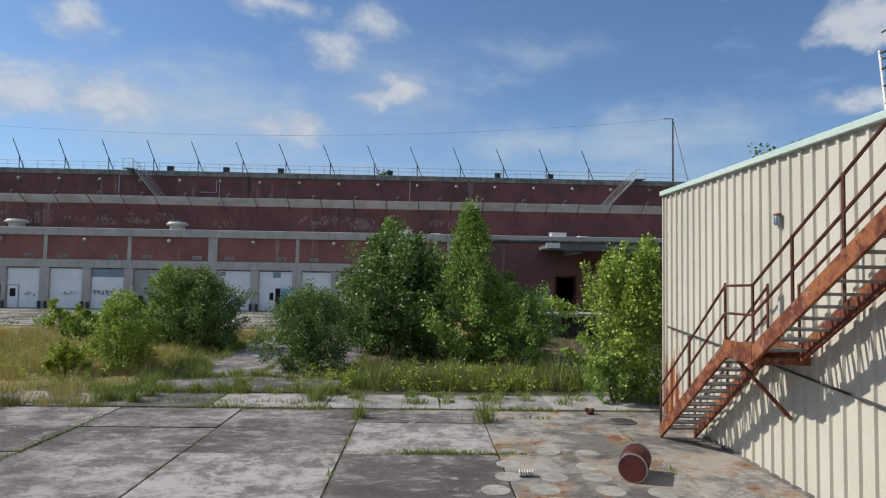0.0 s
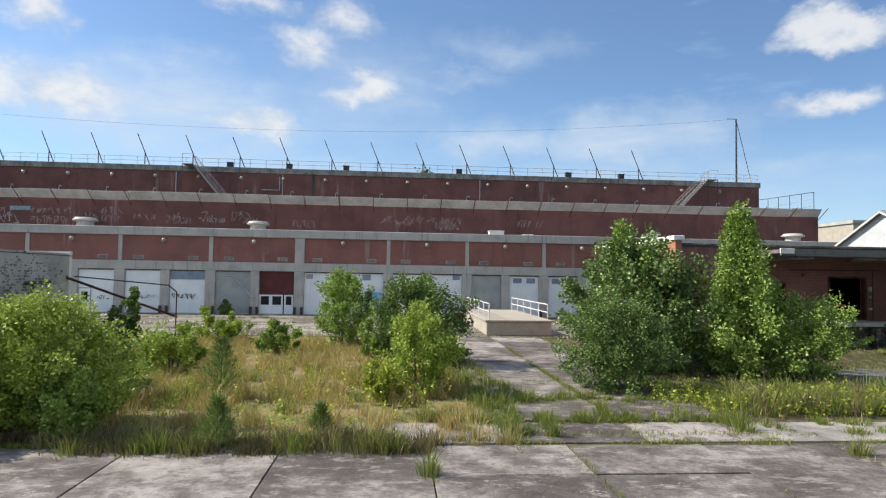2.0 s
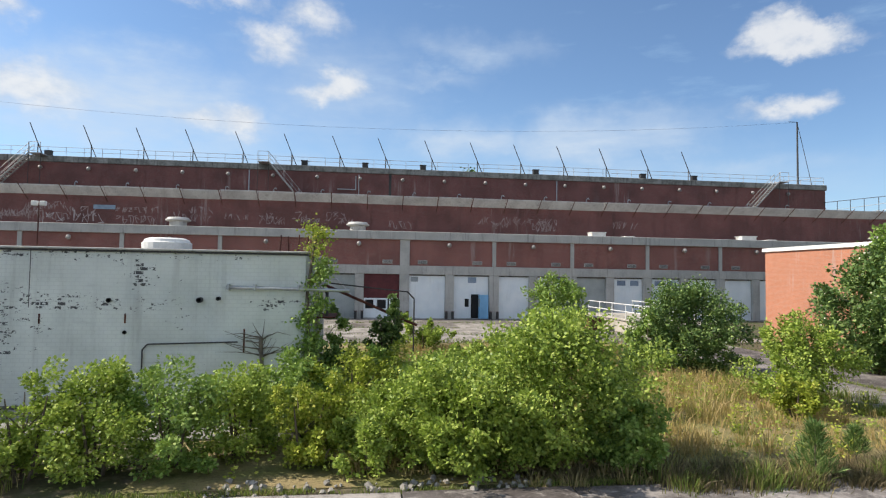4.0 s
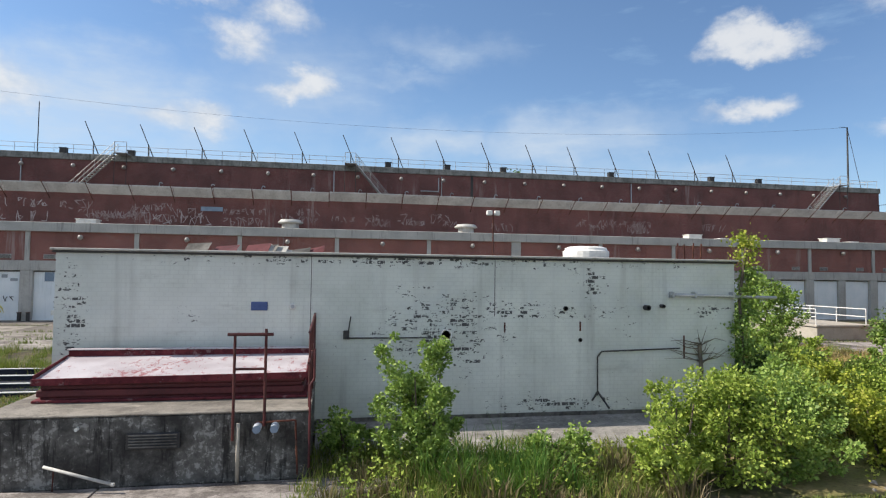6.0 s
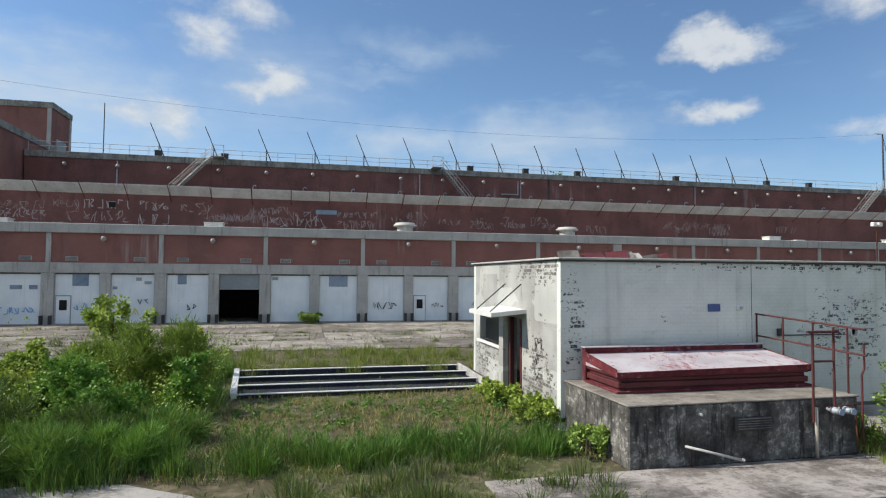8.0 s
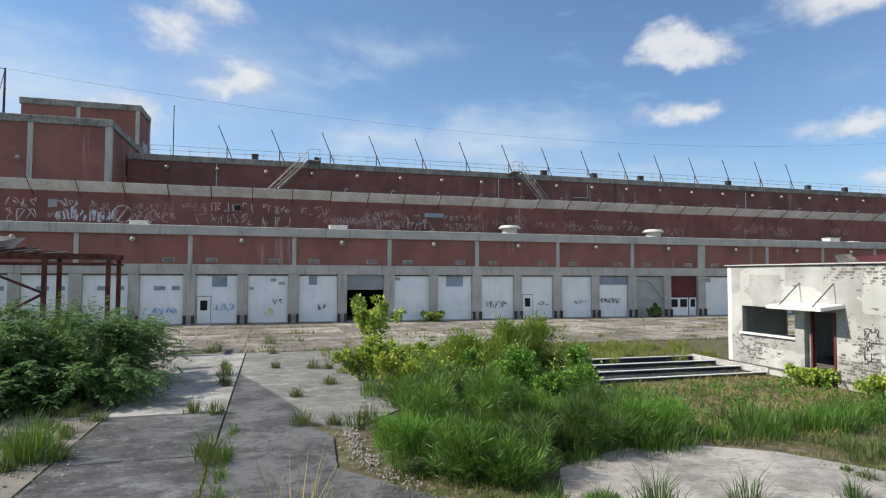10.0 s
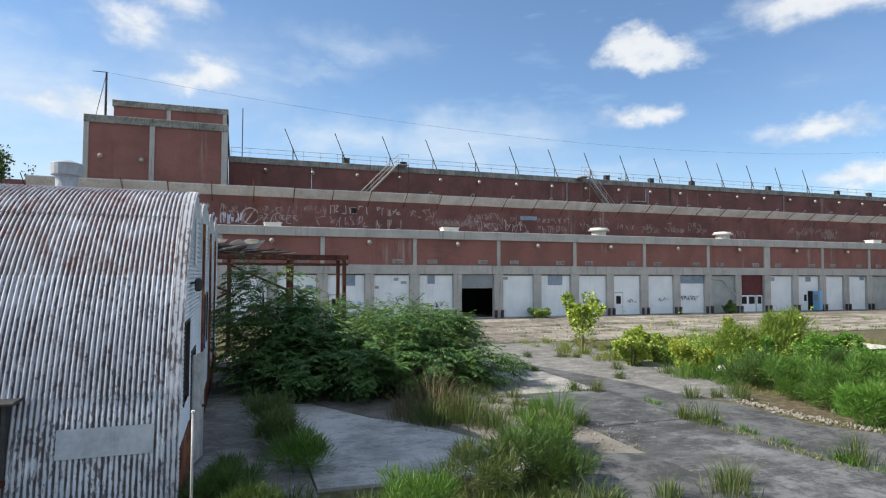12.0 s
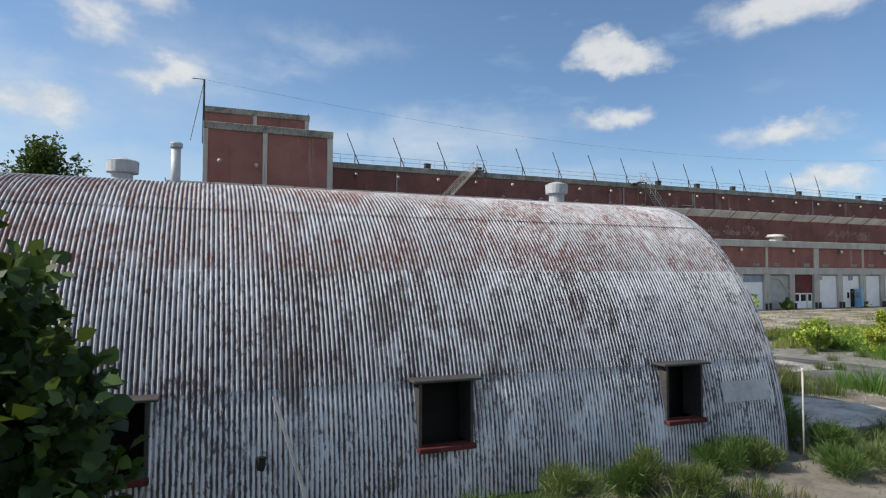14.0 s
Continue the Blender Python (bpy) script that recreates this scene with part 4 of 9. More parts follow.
def door_x(k, side, f):
    a, b = BAYS[k + 9], BAYS[k + 10]
    mid = (a + b) / 2
    p, q = ((a + 0.44, mid - 0.39), (mid + 0.39, b - 0.44))[side]
    return p + (q - p) * f


for k, side, f, cz, w, h, n, mat in ((-3, 0, 0.5, 1.3, 2.0, 0.6, 46, "paint_black"), (-3, 1, 0.7, 1.3, 1.0, 0.35, 26, "paint_black"),
                                     (-2, 1, 0.42, 1.5, 2.1, 0.5, 30, "paint_black"), (-2, 0, 0.62, 1.45, 1.3, 0.3, 24, "patch_grey"),
                                     (-5, 0, 0.6, 1.3, 0.7, 0.5, 34, "paint_black"), (-6, 1, 0.55, 0.9, 0.8, 0.7, 40, "paint_yellow"),
                                     (-6, 1, 0.75, 1.6, 0.8, 0.6, 18, "paint_black"), (-6, 0, 0.7, 1.3, 1.6, 0.6, 30, "paint_blue"),
                                     (-7, 1, 0.5, 1.0, 2.4, 0.5, 44, "paint_blue")):
    graffiti(door_x(k, side, f), cz, w, h, YF + 0.24, n, 0.05, mat, "loose sprayed scrawl on a white dock door")
for n in range(30):
    x = rng.uniform(-36, -5) if n < 20 else rng.uniform(-5, 22)
    w = rng.uniform(1.2, 3.2)
    graffiti(x, rng.uniform(8.3, 9.2), w, rng.uniform(0.5, 1.0), Y2 - 0.012, int(w * 10), rng.uniform(0.04, 0.07), "paint_faint",
             "faded white sprayed scrawl on sooty brick")
# large tags crowded on the west half of the wall
x = -62.5
while x < -24:
    w = rng.uniform(1.6, 3.6)
    for z, h in ((rng.uniform(8.15, 8.5), rng.uniform(0.7, 1.1)), (rng.uniform(9.1, 9.45), rng.uniform(0.5, 0.8))):
        if rng.random() < (0.92 if x < -36 else 0.6):
            graffiti(x + w / 2, z, w, h, Y2 - 0.012, 20, rng.uniform(0.045, 0.07), "paint_chalk" if rng.random() < 0.45 else "paint_faint",
                     "large chalky white sprayed tag on sooty brick")
    x += w + rng.uniform(0.2, 0.9)
t = thing("graffiti", "pale blue block tag with a crossed ring on sooty brick", "graffiti", "sprayed tags")
for k in range(7):
    for m in scribble(rng, -56.3 + 0.62 * k, 8.42, 0.5, 0.85, Y2 - 0.014, 8, 0.11):
        if m.v:
            part("stroke", m, "paint_pale_blue", t)
m = M()
for k in range(20):
    a, b = 6.2832 * k / 20, 6.2832 * (k + 1) / 20
    m.quad(*[(-51.7 + r * math.cos(q), Y2 - 0.014, 8.6 + r * math.sin(q)) for q, r in ((a, 0.62), (b, 0.62), (b, 0.72), (a, 0.72))])
part("ring", m, "paint_chalk", t)
part("bar", M().quad((-52.1, Y2 - 0.016, 8.1), (-51.98, Y2 - 0.016, 8.05), (-51.3, Y2 - 0.016, 9.1), (-51.42, Y2 - 0.016, 9.15)), "paint_chalk", t)
part("wall_panel", M().box(-26.9, -25.1, Y2 - 0.05, Y2 - 0.004, 9.08, 9.46, 0.01), "pane", ware, "blue-grey blank panel")
part("wall_hole", M().box(-43.3, -42.8, Y2 - 0.04, Y2 - 0.004, 9.15, 9.6), "black", ware)
part("wall_panel", M().box(-56.9, -56.3, Y2 - 0.05, Y2 - 0.004, 9.0, 9.6, 0.01), "patch_grey", ware)

# roof rail along the upper parapet
rail = thing("roof_railing", "thin grey pipe railing along the roof parapet", "railing")
for z in (15.9, 16.35):
    part("rail", M().tube((-53.4, Y3 + 0.25, z), (51.6, Y3 + 0.25, z), 0.022, n=6), "rail_grey", rail)
for x in np.arange(-53.4, 51.7, 1.75):
    part("post", M().tube((x, Y3 + 0.25, 15.39), (x, Y3 + 0.25, 16.36), 0.022, n=6), "rail_grey", rail)
for y in np.arange(Y3 + 1.5, Y3 + 13, 2.5):
    part("post", M().tube((51.5, y, 15.39), (51.5, y, 16.36 + (y - Y3) * 0.08), 0.022, n=6), "rail_grey", rail)
part("rail", M().tube((51.5, Y3 + 0.25, 16.35), (51.5, Y3 + 12, 17.4), 0.022, n=6), "rail_grey", rail)

rail = thing("roof_railing", "thin grey pipe railing at the canopy end", "railing")
for y in np.arange(Y2 + 0.3, Y3 + 3, 1.9):
    part("post", M().tube((51.3, y, 10.78), (51.3, y, 12.9 + (y - Y2) * 0.04), 0.035, n=6), "steel_dark", rail)
for z in (11.5, 12.2):
    part("rail", M().tube((51.3, Y2 + 0.3, z), (51.3, Y3 + 3, z), 0.025, n=6), "rail_grey", rail)
part("rail", M().tube((51.3, Y2 + 0.3, 12.9), (51.3, Y3 + 3, 13.41), 0.035, n=6), "steel_dark", rail)


# leaning roof poles
def roof_pole(x, top):
    t = thing("roof_pole", "thin dark pole leaning on an upright post on the roof", "pole", "leaning roof poles")
    y = 89.2
    part("stub", M().tube((x + 1.1, y, 14.88), (x + 1.1, y, top - 2.6), 0.07, n=6), "steel_dark", t)
    part("leaning_rod", M().tube((x + (top - 14.9) * 0.41, y, 14.9), (x, y, top), 0.075, 0.055, 6), "steel_dark", t)


for k in range(15):
    roof_pole(-47.0 + 6.45 * k + rng.uniform(-0.12, 0.12), 22.87 + rng.uniform(-0.06, 0.06))
t = thing("roof_pole", "single thin upright mast on the roof", "pole")
part("stub", M().tube((-52.3, 89, 14.88), (-52.3, 89, 25.0), 0.07, 0.055, 6), "steel_dark", t)

for x in (-42.0, -35.8, -10.1, -3.6, 2.75, 15.6, 28.4, 34.75):
    t = thing("parapet_box", "small black metal box on the roof parapet", "box", "parapet boxes")
    part("body", M().box(x - 0.32, x + 0.32, Y3 - 0.05, Y3 + 0.45, 15.4, 15.9, 0.03), "steel_dark", t)
    part("lid", M().box(x - 0.36, x + 0.36, Y3 - 0.09, Y3 + 0.49, 15.9, 15.96, 0.01), "steel_dark", t)


# lamps on the walls
def dome_lamp(x, y, z, r=0.22):
    t = thing("wall_lamp", "round pale enamel wall lamp on a short arm", "lamp", "round wall lamps", at=(x, y, z))
    part("arm", M().tube((0, 0, 0.12), (0, -0.28, 0.16), 0.03, n=6), "steel_dark", t)
    part("shade", M().turned((0, -0.32, -0.02), ((0.05, 0.22), (0.13, 0.19), (r * 0.8, 0.10), (r, -0.04), (r * 0.9, -0.06)), 12), "lamp", t, smooth=True)
    part("globe", M().turned((0, -0.32, -0.2), ((0.03, 0.0), (0.11, 0.03), (0.14, 0.12), (0.12, 0.17)), 10), "lamp", t, smooth=True)
    return t


first = dome_lamp(-36.3, Y3, 14.15)
for k in range(-3, 19):
    if k:
        copy_thing(first, pose(-36.3 + 4.6 * k, Y3, 14.15))
for a, b in zip(BAYS, BAYS[1:]):
    copy_thing(first, pose((a + b) / 2 - 0.1, YF + 0.1, 6.38))
for x, z in ((-63.6, 13.6), (-60.5, 13.4)):
    copy_thing(first, pose(x, 65.28, z))


def gooseneck(x, y, z):
    t = thing("gooseneck_vent", "small grey bent vent pipe by the wall", "vent pipe", "gooseneck vents", at=(x, y, z))
    part("riser", M().tube((0, -0.2, -1.65), (0, -0.2, 0.2), 0.05, n=8), "galv", t, smooth=True)
    part("hook", M().path([(0, -0.2, 0.2), (0.08, -0.24, 0.34), (0.22, -0.3, 0.36), (0.32, -0.34, 0.22)], 0.05, 8), "galv", t, smooth=True)
    return t


first = gooseneck(-33.0, Y3, 12.45)
for k in range(1, 17):
    copy_thing(first, pose(-33.0 + 4.95 * k, Y3, 12.45))


# vents on the lower roof
def mushroom(x, y=59.2, s=0.9):
    t = thing("roof_vent", "white mushroom ventilator with a wide cap on the low roof", "ventilator", "mushroom roof vents", at=(x, y, 7.5))
    part("throat", M().turned((0, 0, 0), ((0.78 * s, 0), (0.78 * s, 0.55))), "vent_old", t)
    part("cap", M().turned((0, 0, 0.53), ((1.02 * s, 0), (1.14 * s, 0.05), (1.12 * s, 0.16), (0.98 * s, 0.20), (0.94 * s, 0.32), (0.3 * s, 0.38), (0.05 * s, 0.385)), 20), "vent_old", t, smooth=True)
    return t


first = mushroom(-19.3)
for x in (-4.1, 47.5):
    copy_thing(first, pose(x, 59.2, 7.5))


def roof_unit(x, w, d, h, y=58.4):
    t = thing("roof_unit", "low white metal ventilation box on the low roof", "ventilation unit", "white roof boxes")
    part("body", M().box(x - w / 2, x + w / 2, y, y + d, 7.5, 7.5 + h, 0.03), "vent_white", t)
    part("lid", M().box(x - w / 2 - 0.06, x + w / 2 + 0.06, y - 0.06, y + d + 0.06, 7.5 + h, 7.56 + h, 0.01), "vent_white", t)


for x, w, h in ((-50.0, 1.3, 0.35), (-34.9, 1.45, 0.38), (17.9, 1.35, 0.42), (32.9, 1.5, 0.42), (20.9, 0.8, 0.12), (35.3, 0.8, 0.12)):
    roof_unit(x, w, 1.0, h)


def roof_stair(x_top, x_bot):
    t = thing("roof_stair", "grey steel stair with rails down from the roof parapet", "stair", "roof stairs")
    zt, zb = 15.4, 10.8
    L = (x_bot - x_top) * 1.05
    xb = x_top + L
    for y in (69.6, 70.5):
        part("stringer", M().tube((x_top, y, zt), (xb, y, zb), 0.07, n=4), "rail_grey", t)
        part("handrail", M().tube((x_top, y, zt + 1.0), (xb, y, zb + 1.0), 0.025, n=6), "rail_grey", t)
        part("midrail", M().tube((x_top, y, zt + 0.5), (xb, y, zb + 0.5), 0.02, n=6), "rail_grey", t)
        for k in range(6):
            f = k / 5
            x, z = x_top + L * f, zt + (zb - zt) * f
            part("baluster", M().tube((x, y, z), (x, y, z + 1.0), 0.02, n=5), "rail_grey", t)
    for k in range(1, 20):
        f = k / 20
        x, z = x_top + L * f, zt + (zb - zt) * f
        part("tread", M().box(x - 0.13, x + 0.13, 69.6, 70.5, z - 0.02, z + 0.02), "rail_grey", t)
    s = 1 if L < 0 else -1
    part("platform", M().box(min(x_top, x_top + s * 1.1), max(x_top, x_top + s * 1.1), 69.5, Y3 + 0.3, zt - 0.08, zt), "rail_grey", t)
    for x in (x_top, x_top + s * 1.1):
        part("post", M().tube((x, 69.5, zt), (x, 69.5, zt + 1.05), 0.03, n=6), "rail_grey", t)
        part("leg", M().tube((x, 69.6, 10.8), (x, 69.6, zt), 0.03, n=6), "steel_dark", t)
    part("guard", M().tube((x_top, 69.5, zt + 1.05), (x_top + s * 1.1, 69.5, zt + 1.05), 0.025, n=6), "rail_grey", t)


roof_stair(-36.8, -41.0)
roof_stair(-13.6, -9.9)
roof_stair(44.5, 40.3)


# masts and the wire between them
def mast(x, y, z0, z1, gx):
    t = thing("mast", "tall dark mast with a slanting guy on the roof", "mast")
    part("pole", M().tube((x, y, z0), (x, y, z1), 0.13, 0.09, 8), "steel_dark", t)
    part("guy", M().tube((x, y, z1 - 0.1), (x + gx, y, z0 + 0.2), 0.035, n=5), "steel_dark", t)
    part("crossarm", M().tube((x - 1.2, y, z1), (x + 0.1, y, z1), 0.04, n=5), "steel_dark", t)


mast(51.3, 75.3, 15.0, 24.2, 2.2)
mast(-65.0, 74.0, 16.9, 23.4, -1.2)
m = M()
pts = []
for k in range(41):
    f = k / 40
    pts.append((51.3 + (-65.0 - 51.3) * f, 75.3 - 1.3 * f, 24.2 + (23.4 - 24.2) * f - 3.2 * 4 * f * (1 - f)))
m.cable(pts, 0.010, 5)
solid("overhead_wire", m, "steel_dark", "thin dark wire sagging between the roof masts", "wire")


# ---- cream metal building with the rusted stair ----
shed = thing("metal_building", "cream ribbed steel building with a pale green eave trim", "building")
XW = 26.0
YE, ZE = 15.85, 5.62
prof = [(0.0, 0.0), (0.11, 0.0), (0.126, -0.045), (0.182, -0.045), (0.198, 0.0), (0.305, 0.0)]
y = YE
while y > -16:
    m = M()
    ys = []
    for k in range(3):
        ys += [(y - 0.305 * k - a, d) for a, d in prof[:-1]]
    ys.append((y - 0.915, 0.0))
    v, f = [], []
    for z in (0.0, ZE):
        v += [(XW + d, q, z) for q, d in ys]
    for z in (0.0, ZE):
        v += [(XW + d + 0.05, q, z) for q, d in ys]
    n = len(ys)
    for k in range(n - 1):
        f.append((k + 1, k, n + k, n + k + 1))
        f.append((2 * n + k, 2 * n + k + 1, 3 * n + k + 1, 3 * n + k))
    m.add(v, f)
    part("siding_panel", m, "siding_rust" if y > YE - 0.5 else "siding", shed)
    y -= 0.915
part("inner_wall", M().box(XW + 0.06, XW + 0.2, -16.4, YE - 0.05, 0, ZE - 0.05), "siding", shed)
part("end_wall", M().box(XW + 0.02, XW + 18, YE - 0.2, YE - 0.02, 0, ZE), "siding", shed)
part("back_wall", M().box(XW + 0.02, XW + 18, -16.5, -16.4, 0, ZE), "siding", shed)
part("far_wall", M().box(XW + 17.8, XW + 18, -16.4, YE - 0.2, 0, ZE), "siding", shed)
part("roof", M().add([(XW - 0.1, -16.6, ZE), (XW - 0.1, YE + 0.05, ZE), (XW + 9, YE + 0.05, ZE + 0.7), (XW + 9, -16.6, ZE + 0.7), (XW + 18.1, YE + 0.05, ZE), (XW + 18.1, -16.6, ZE)],
                     [(0, 3, 2, 1), (3, 5, 4, 2), (0, 1, 4, 5)]), "vent_white", shed)
part("eave_trim", M().box(XW - 0.12, XW + 0.02, -16.6, YE + 0.04, ZE - 0.03, ZE + 0.09, 0.01), "trim_green", shed, "pale green eave trim")
part("corner_trim", M().box(XW - 0.05, XW + 0.1, YE - 0.02, YE + 0.03, 0, ZE), "siding", shed)
part("base_strip", M().box(XW - 0.075, XW + 0.02, -16.5, YE, 0.0, 0.045), "concrete_dark", shed)

t = thing("bulkhead_lamp", "caged glass lamp with a rusty hood on the cream wall", "lamp", at=(XW - 0.03, 10.78, 4.5))
t.scale = (0.55, 0.55, 0.55)
part("hood", M().box(-0.16, 0.0, -0.11, 0.11, 0.10, 0.17, 0.015), "rust", t)
part("glass", M().turned((-0.1, 0, -0.2), ((0.05, 0.0), (0.085, 0.05), (0.085, 0.26), (0.06, 0.3)), 12), "pane", t, smooth=True)
m = M()
for k in range(8):
    q = math.pi * k / 4
    m.tube((-0.1 + 0.1 * math.cos(q), 0.1 * math.sin(q), -0.22), (-0.1 + 0.1 * math.cos(q), 0.1 * math.sin(q), 0.1), 0.007, n=4)
part("cage", m, "galv", t)

stair = thing("steel_stair", "rusted open steel stair with a landing against the cream wall", "stair")
XO, XI = 25.0, 25.75


def flight(y0, z0, y1, z1, treads):
    for x in (XO, XI):
        m = M()
        w = 0.028
        h = 0.24
        m.add([(x - w, y0, z0 - 0.04), (x + w, y0, z0 - 0.04), (x + w, y1, z1 - 0.04), (x - w, y1, z1 - 0.04),
               (x - w, y0, z0 + h), (x + w, y0, z0 + h), (x + w, y1, z1 + h), (x - w, y1, z1 + h)],
              [(0, 1, 2, 3), (7, 6, 5, 4), (0, 4, 5, 1), (2, 6, 7, 3), (1, 5, 6, 2), (0, 3, 7, 4)])
        part("stringer", m, "rust", stair, "flaking rusty stringer")
    for k in range(1, treads + 1):
        f = (k - 0.5) / treads
        yy, zz = y0 + (y1 - y0) * f, z0 + (z1 - z0) * f + 0.12
        part("tread", M().box(XO + 0.04, XI - 0.04, yy - 0.13, yy - 0.095, zz - 0.02, zz + 0.02).box(XO + 0.04, XI - 0.04, yy - 0.02, yy + 0.015, zz - 0.015, zz + 0.015).box(XO + 0.04, XI - 0.04, yy + 0.09, yy + 0.125, zz - 0.02, zz + 0.02), "tread_steel", stair)


flight(13.6, 0.04, 10.78, 2.12, 12)
flight(9.95, 2.14, 5.2, 5.35, 18)
part("landing", M().box(XO - 0.03, XI + 0.04, 9.92, 10.82, 2.28, 2.36).box(XO - 0.035, XO + 0.035, 9.92, 10.82, 2.1, 2.4).box(XI - 0.035, XI + 0.035, 9.92, 10.82, 2.1, 2.4), "rust", stair)
for yy in (10.0, 10.74):
    part("landing_beam", M().box(XO, XW - 0.05, yy - 0.04, yy + 0.04, 2.08, 2.2), "rust", stair)
    if yy > 10.5:
        part("brace", M().tube((XO + 0.05, yy - 0.25, 2.08), (XW - 0.05, yy - 0.25, 1.12), 0.035, n=4), "rust", stair)
part("top_landing", M().box(XO - 0.03, XI + 0.2, 3.6, 5.2, 5.3, 5.4), "rust", stair)
for x in (XO, XI):
    for rz in (0.55, 1.02):
        m = M()
        m.path([(x, 13.62, 0.2 + rz - 0.12), (x, 10.8, 2.3 + rz), (x, 9.93, 2.32 + rz), (x, 5.2, 5.5 + rz)] if x == XO else [(x, 13.62, 0.2 + rz - 0.12), (x, 10.8, 2.3 + rz)], 0.024, 6)
        if x == XI:
            m.path([(x, 9.93, 2.32 + rz), (x, 5.2, 5.5 + rz)], 0.024, 6)
        part("rail", m, "rust_dark", stair)
    for yy, z0 in ((13.62, 0.0), (12.2, 1.2), (10.8, 2.25), (9.93, 2.25), (8.9, 2.95), (7.85, 3.65), (6.6, 4.5), (5.3, 5.35)):
        part("post", M().tube((x, yy, z0), (x, yy, z0 + 1.12), 0.026, n=6), "rust_dark", stair)
t = thing("roof_antenna", "white and black lattice frame on the cream building roof", "antenna")
part("edge_post", M().tube((26.05, 8.43, 5.6), (26.05, 8.55, 6.62), 0.022, n=6), "vent_white", t, "white painted edge post")
part("edge_post", M().tube((26.05, 7.4, 5.6), (26.05, 7.3, 6.62), 0.022, n=6), "vent_white", t)
for z in (5.85, 6.1, 6.35, 6.58):
    part("crossbar", M().tube((26.05, 8.42 + 0.12 * (z - 5.6), z), (26.05, 7.4 - 0.1 * (z - 5.6), z), 0.018, n=5), "steel_dark", t)
part("lattice", M().path([(26.06, 8.42, 5.7), (26.06, 7.5, 6.1), (26.06, 8.5, 6.5)], 0.016, 5), "steel_dark", t)
part("mast", M().tube((26.05, 8.0, 5.6), (26.05, 8.0, 6.95), 0.025, n=6), "steel_dark", t)
part("crossarm", M().tube((26.05, 8.5, 6.86), (26.05, 7.6, 6.9), 0.014, n=5), "steel_dark", t)

# conduit along the wall
solid("wall_conduit", M().path([(XW - 0.06, 15.5, 2.25), (XW - 0.06, 11.0, 1.95), (XW - 0.06, 6.0, 1.55)], 0.022, 6), "steel_dark", "thin dark conduit sagging along the cream wall", "conduit")

# drum lying on the slab
t = thing("steel_drum", "dark red steel drum lying on its side", "drum", at=(23.48, 10.97, 0.25))
t.rotation_euler = (0, 0, radians(-25))
t.scale = (0.84, 0.82, 0.84)
part("shell", M().turned((0, 0, 0), ((0.285, -0.44), (0.285, -0.16), (0.298, -0.15), (0.285, -0.14), (0.285, 0.14), (0.298, 0.15), (0.285, 0.16), (0.285, 0.44)), 28, "y"), "drum_red", t, smooth=True)
part("rim", M().turned((0, -0.44, 0), ((0.293, -0.006), (0.293, 0.006)), 28, "y"), "galv", t)
part("head", M().turned((0, -0.455, 0), ((0.27, -0.003), (0.27, 0.003)), 28, "y"), "drum_red", t)
part("rim", M().turned((0, 0.44, 0), ((0.302, -0.012), (0.302, 0.012)), 28, "y"), "galv", t)
t = thing("spring_coil", "small pale coil lying on the slab", "coil", at=(21.6, 10.95, 0.05))
m = M()
for k in range(6):
    m.turned((k * 0.045 - 0.12, 0, 0.02), ((0.06, -0.008), (0.068, 0.0), (0.06, 0.008)), 12, "x")
part("windings", m, "galv", t)
t = thing("manhole_cover", "dark round iron manhole cover set in the slab", "manhole cover", at=(24.62, 15.0, 0.0))
t.scale = (0.68, 0.68, 1)
part("frame", M().turned((0, 0, 0), ((0.48, 0.0), (0.48, 0.018), (0.42, 0.02))), "concrete_dark", t)
part("lid", M().turned((0, 0, 0.0), ((0.41, 0.0), (0.41, 0.026), (0.05, 0.03))), "steel_dark", t)
t = thing("scrap_heap", "small dark lump of scrap on the slab", "scrap", at=(24.04, 15.8, 0.0))
for k in range(6):
    a = rng.uniform(0, 6.3)
    m = M().tube((0.12 * math.cos(a), 0.1 * math.sin(a), 0.03), (0.12 * math.cos(a + 2), 0.1 * math.sin(a + 2), 0.12), 0.05, 0.03, 6)
    part("lump", m, "rust_dark", t)
for cx, cy in ((22.07, 11.55), (21.8, 10.33), (22.83, 11.53), (22.82, 10.93), (22.85, 10.28), (23.67, 10.19), (24.44, 11.56), (22.07, 10.92), (22.29, 12.45),
               (23.03, 12.32), (21.55, 12.42), (21.4, 11.65), (21.3, 10.95), (21.0, 10.3), (21.9, 9.75), (22.9, 9.7)):
    r = rng.uniform(0.225, 0.26)
    solid("round_patch", M().turned((cx, cy, 0.004), ((r, 0.0), (r * 0.98, 0.006)), 22), "spot", "pale round mark on the stained slab", "floor mark", "round slab marks")

# ---- brick dock building ----
dock = thing("dock_building", "dark red brick dock building with a flat canopy", "building")
part("west_wall", M().box(22.08, 22.4, 31.3, 41.1, 0, 5.55), "brick_sunlit", dock, "brick end wall with sunlit orange put into its colour")
part("north_wall", M().box(22.4, 54, 40.8, 41.1, 0, 5.3), "brick", dock)
part("east_wall", M().box(53.7, 54, 31.6, 40.8, 0, 5.3), "brick", dock)
x = 22.4
for a, b, lo, hi in ((22.4, 26.6, 0, 5.55), (27.6, 29.93, 0, 5.55), (31.82, 33.67, 0, 5.55), (34.45, 54.0, 0, 5.55)):
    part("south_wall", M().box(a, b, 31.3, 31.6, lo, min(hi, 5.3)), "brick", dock)
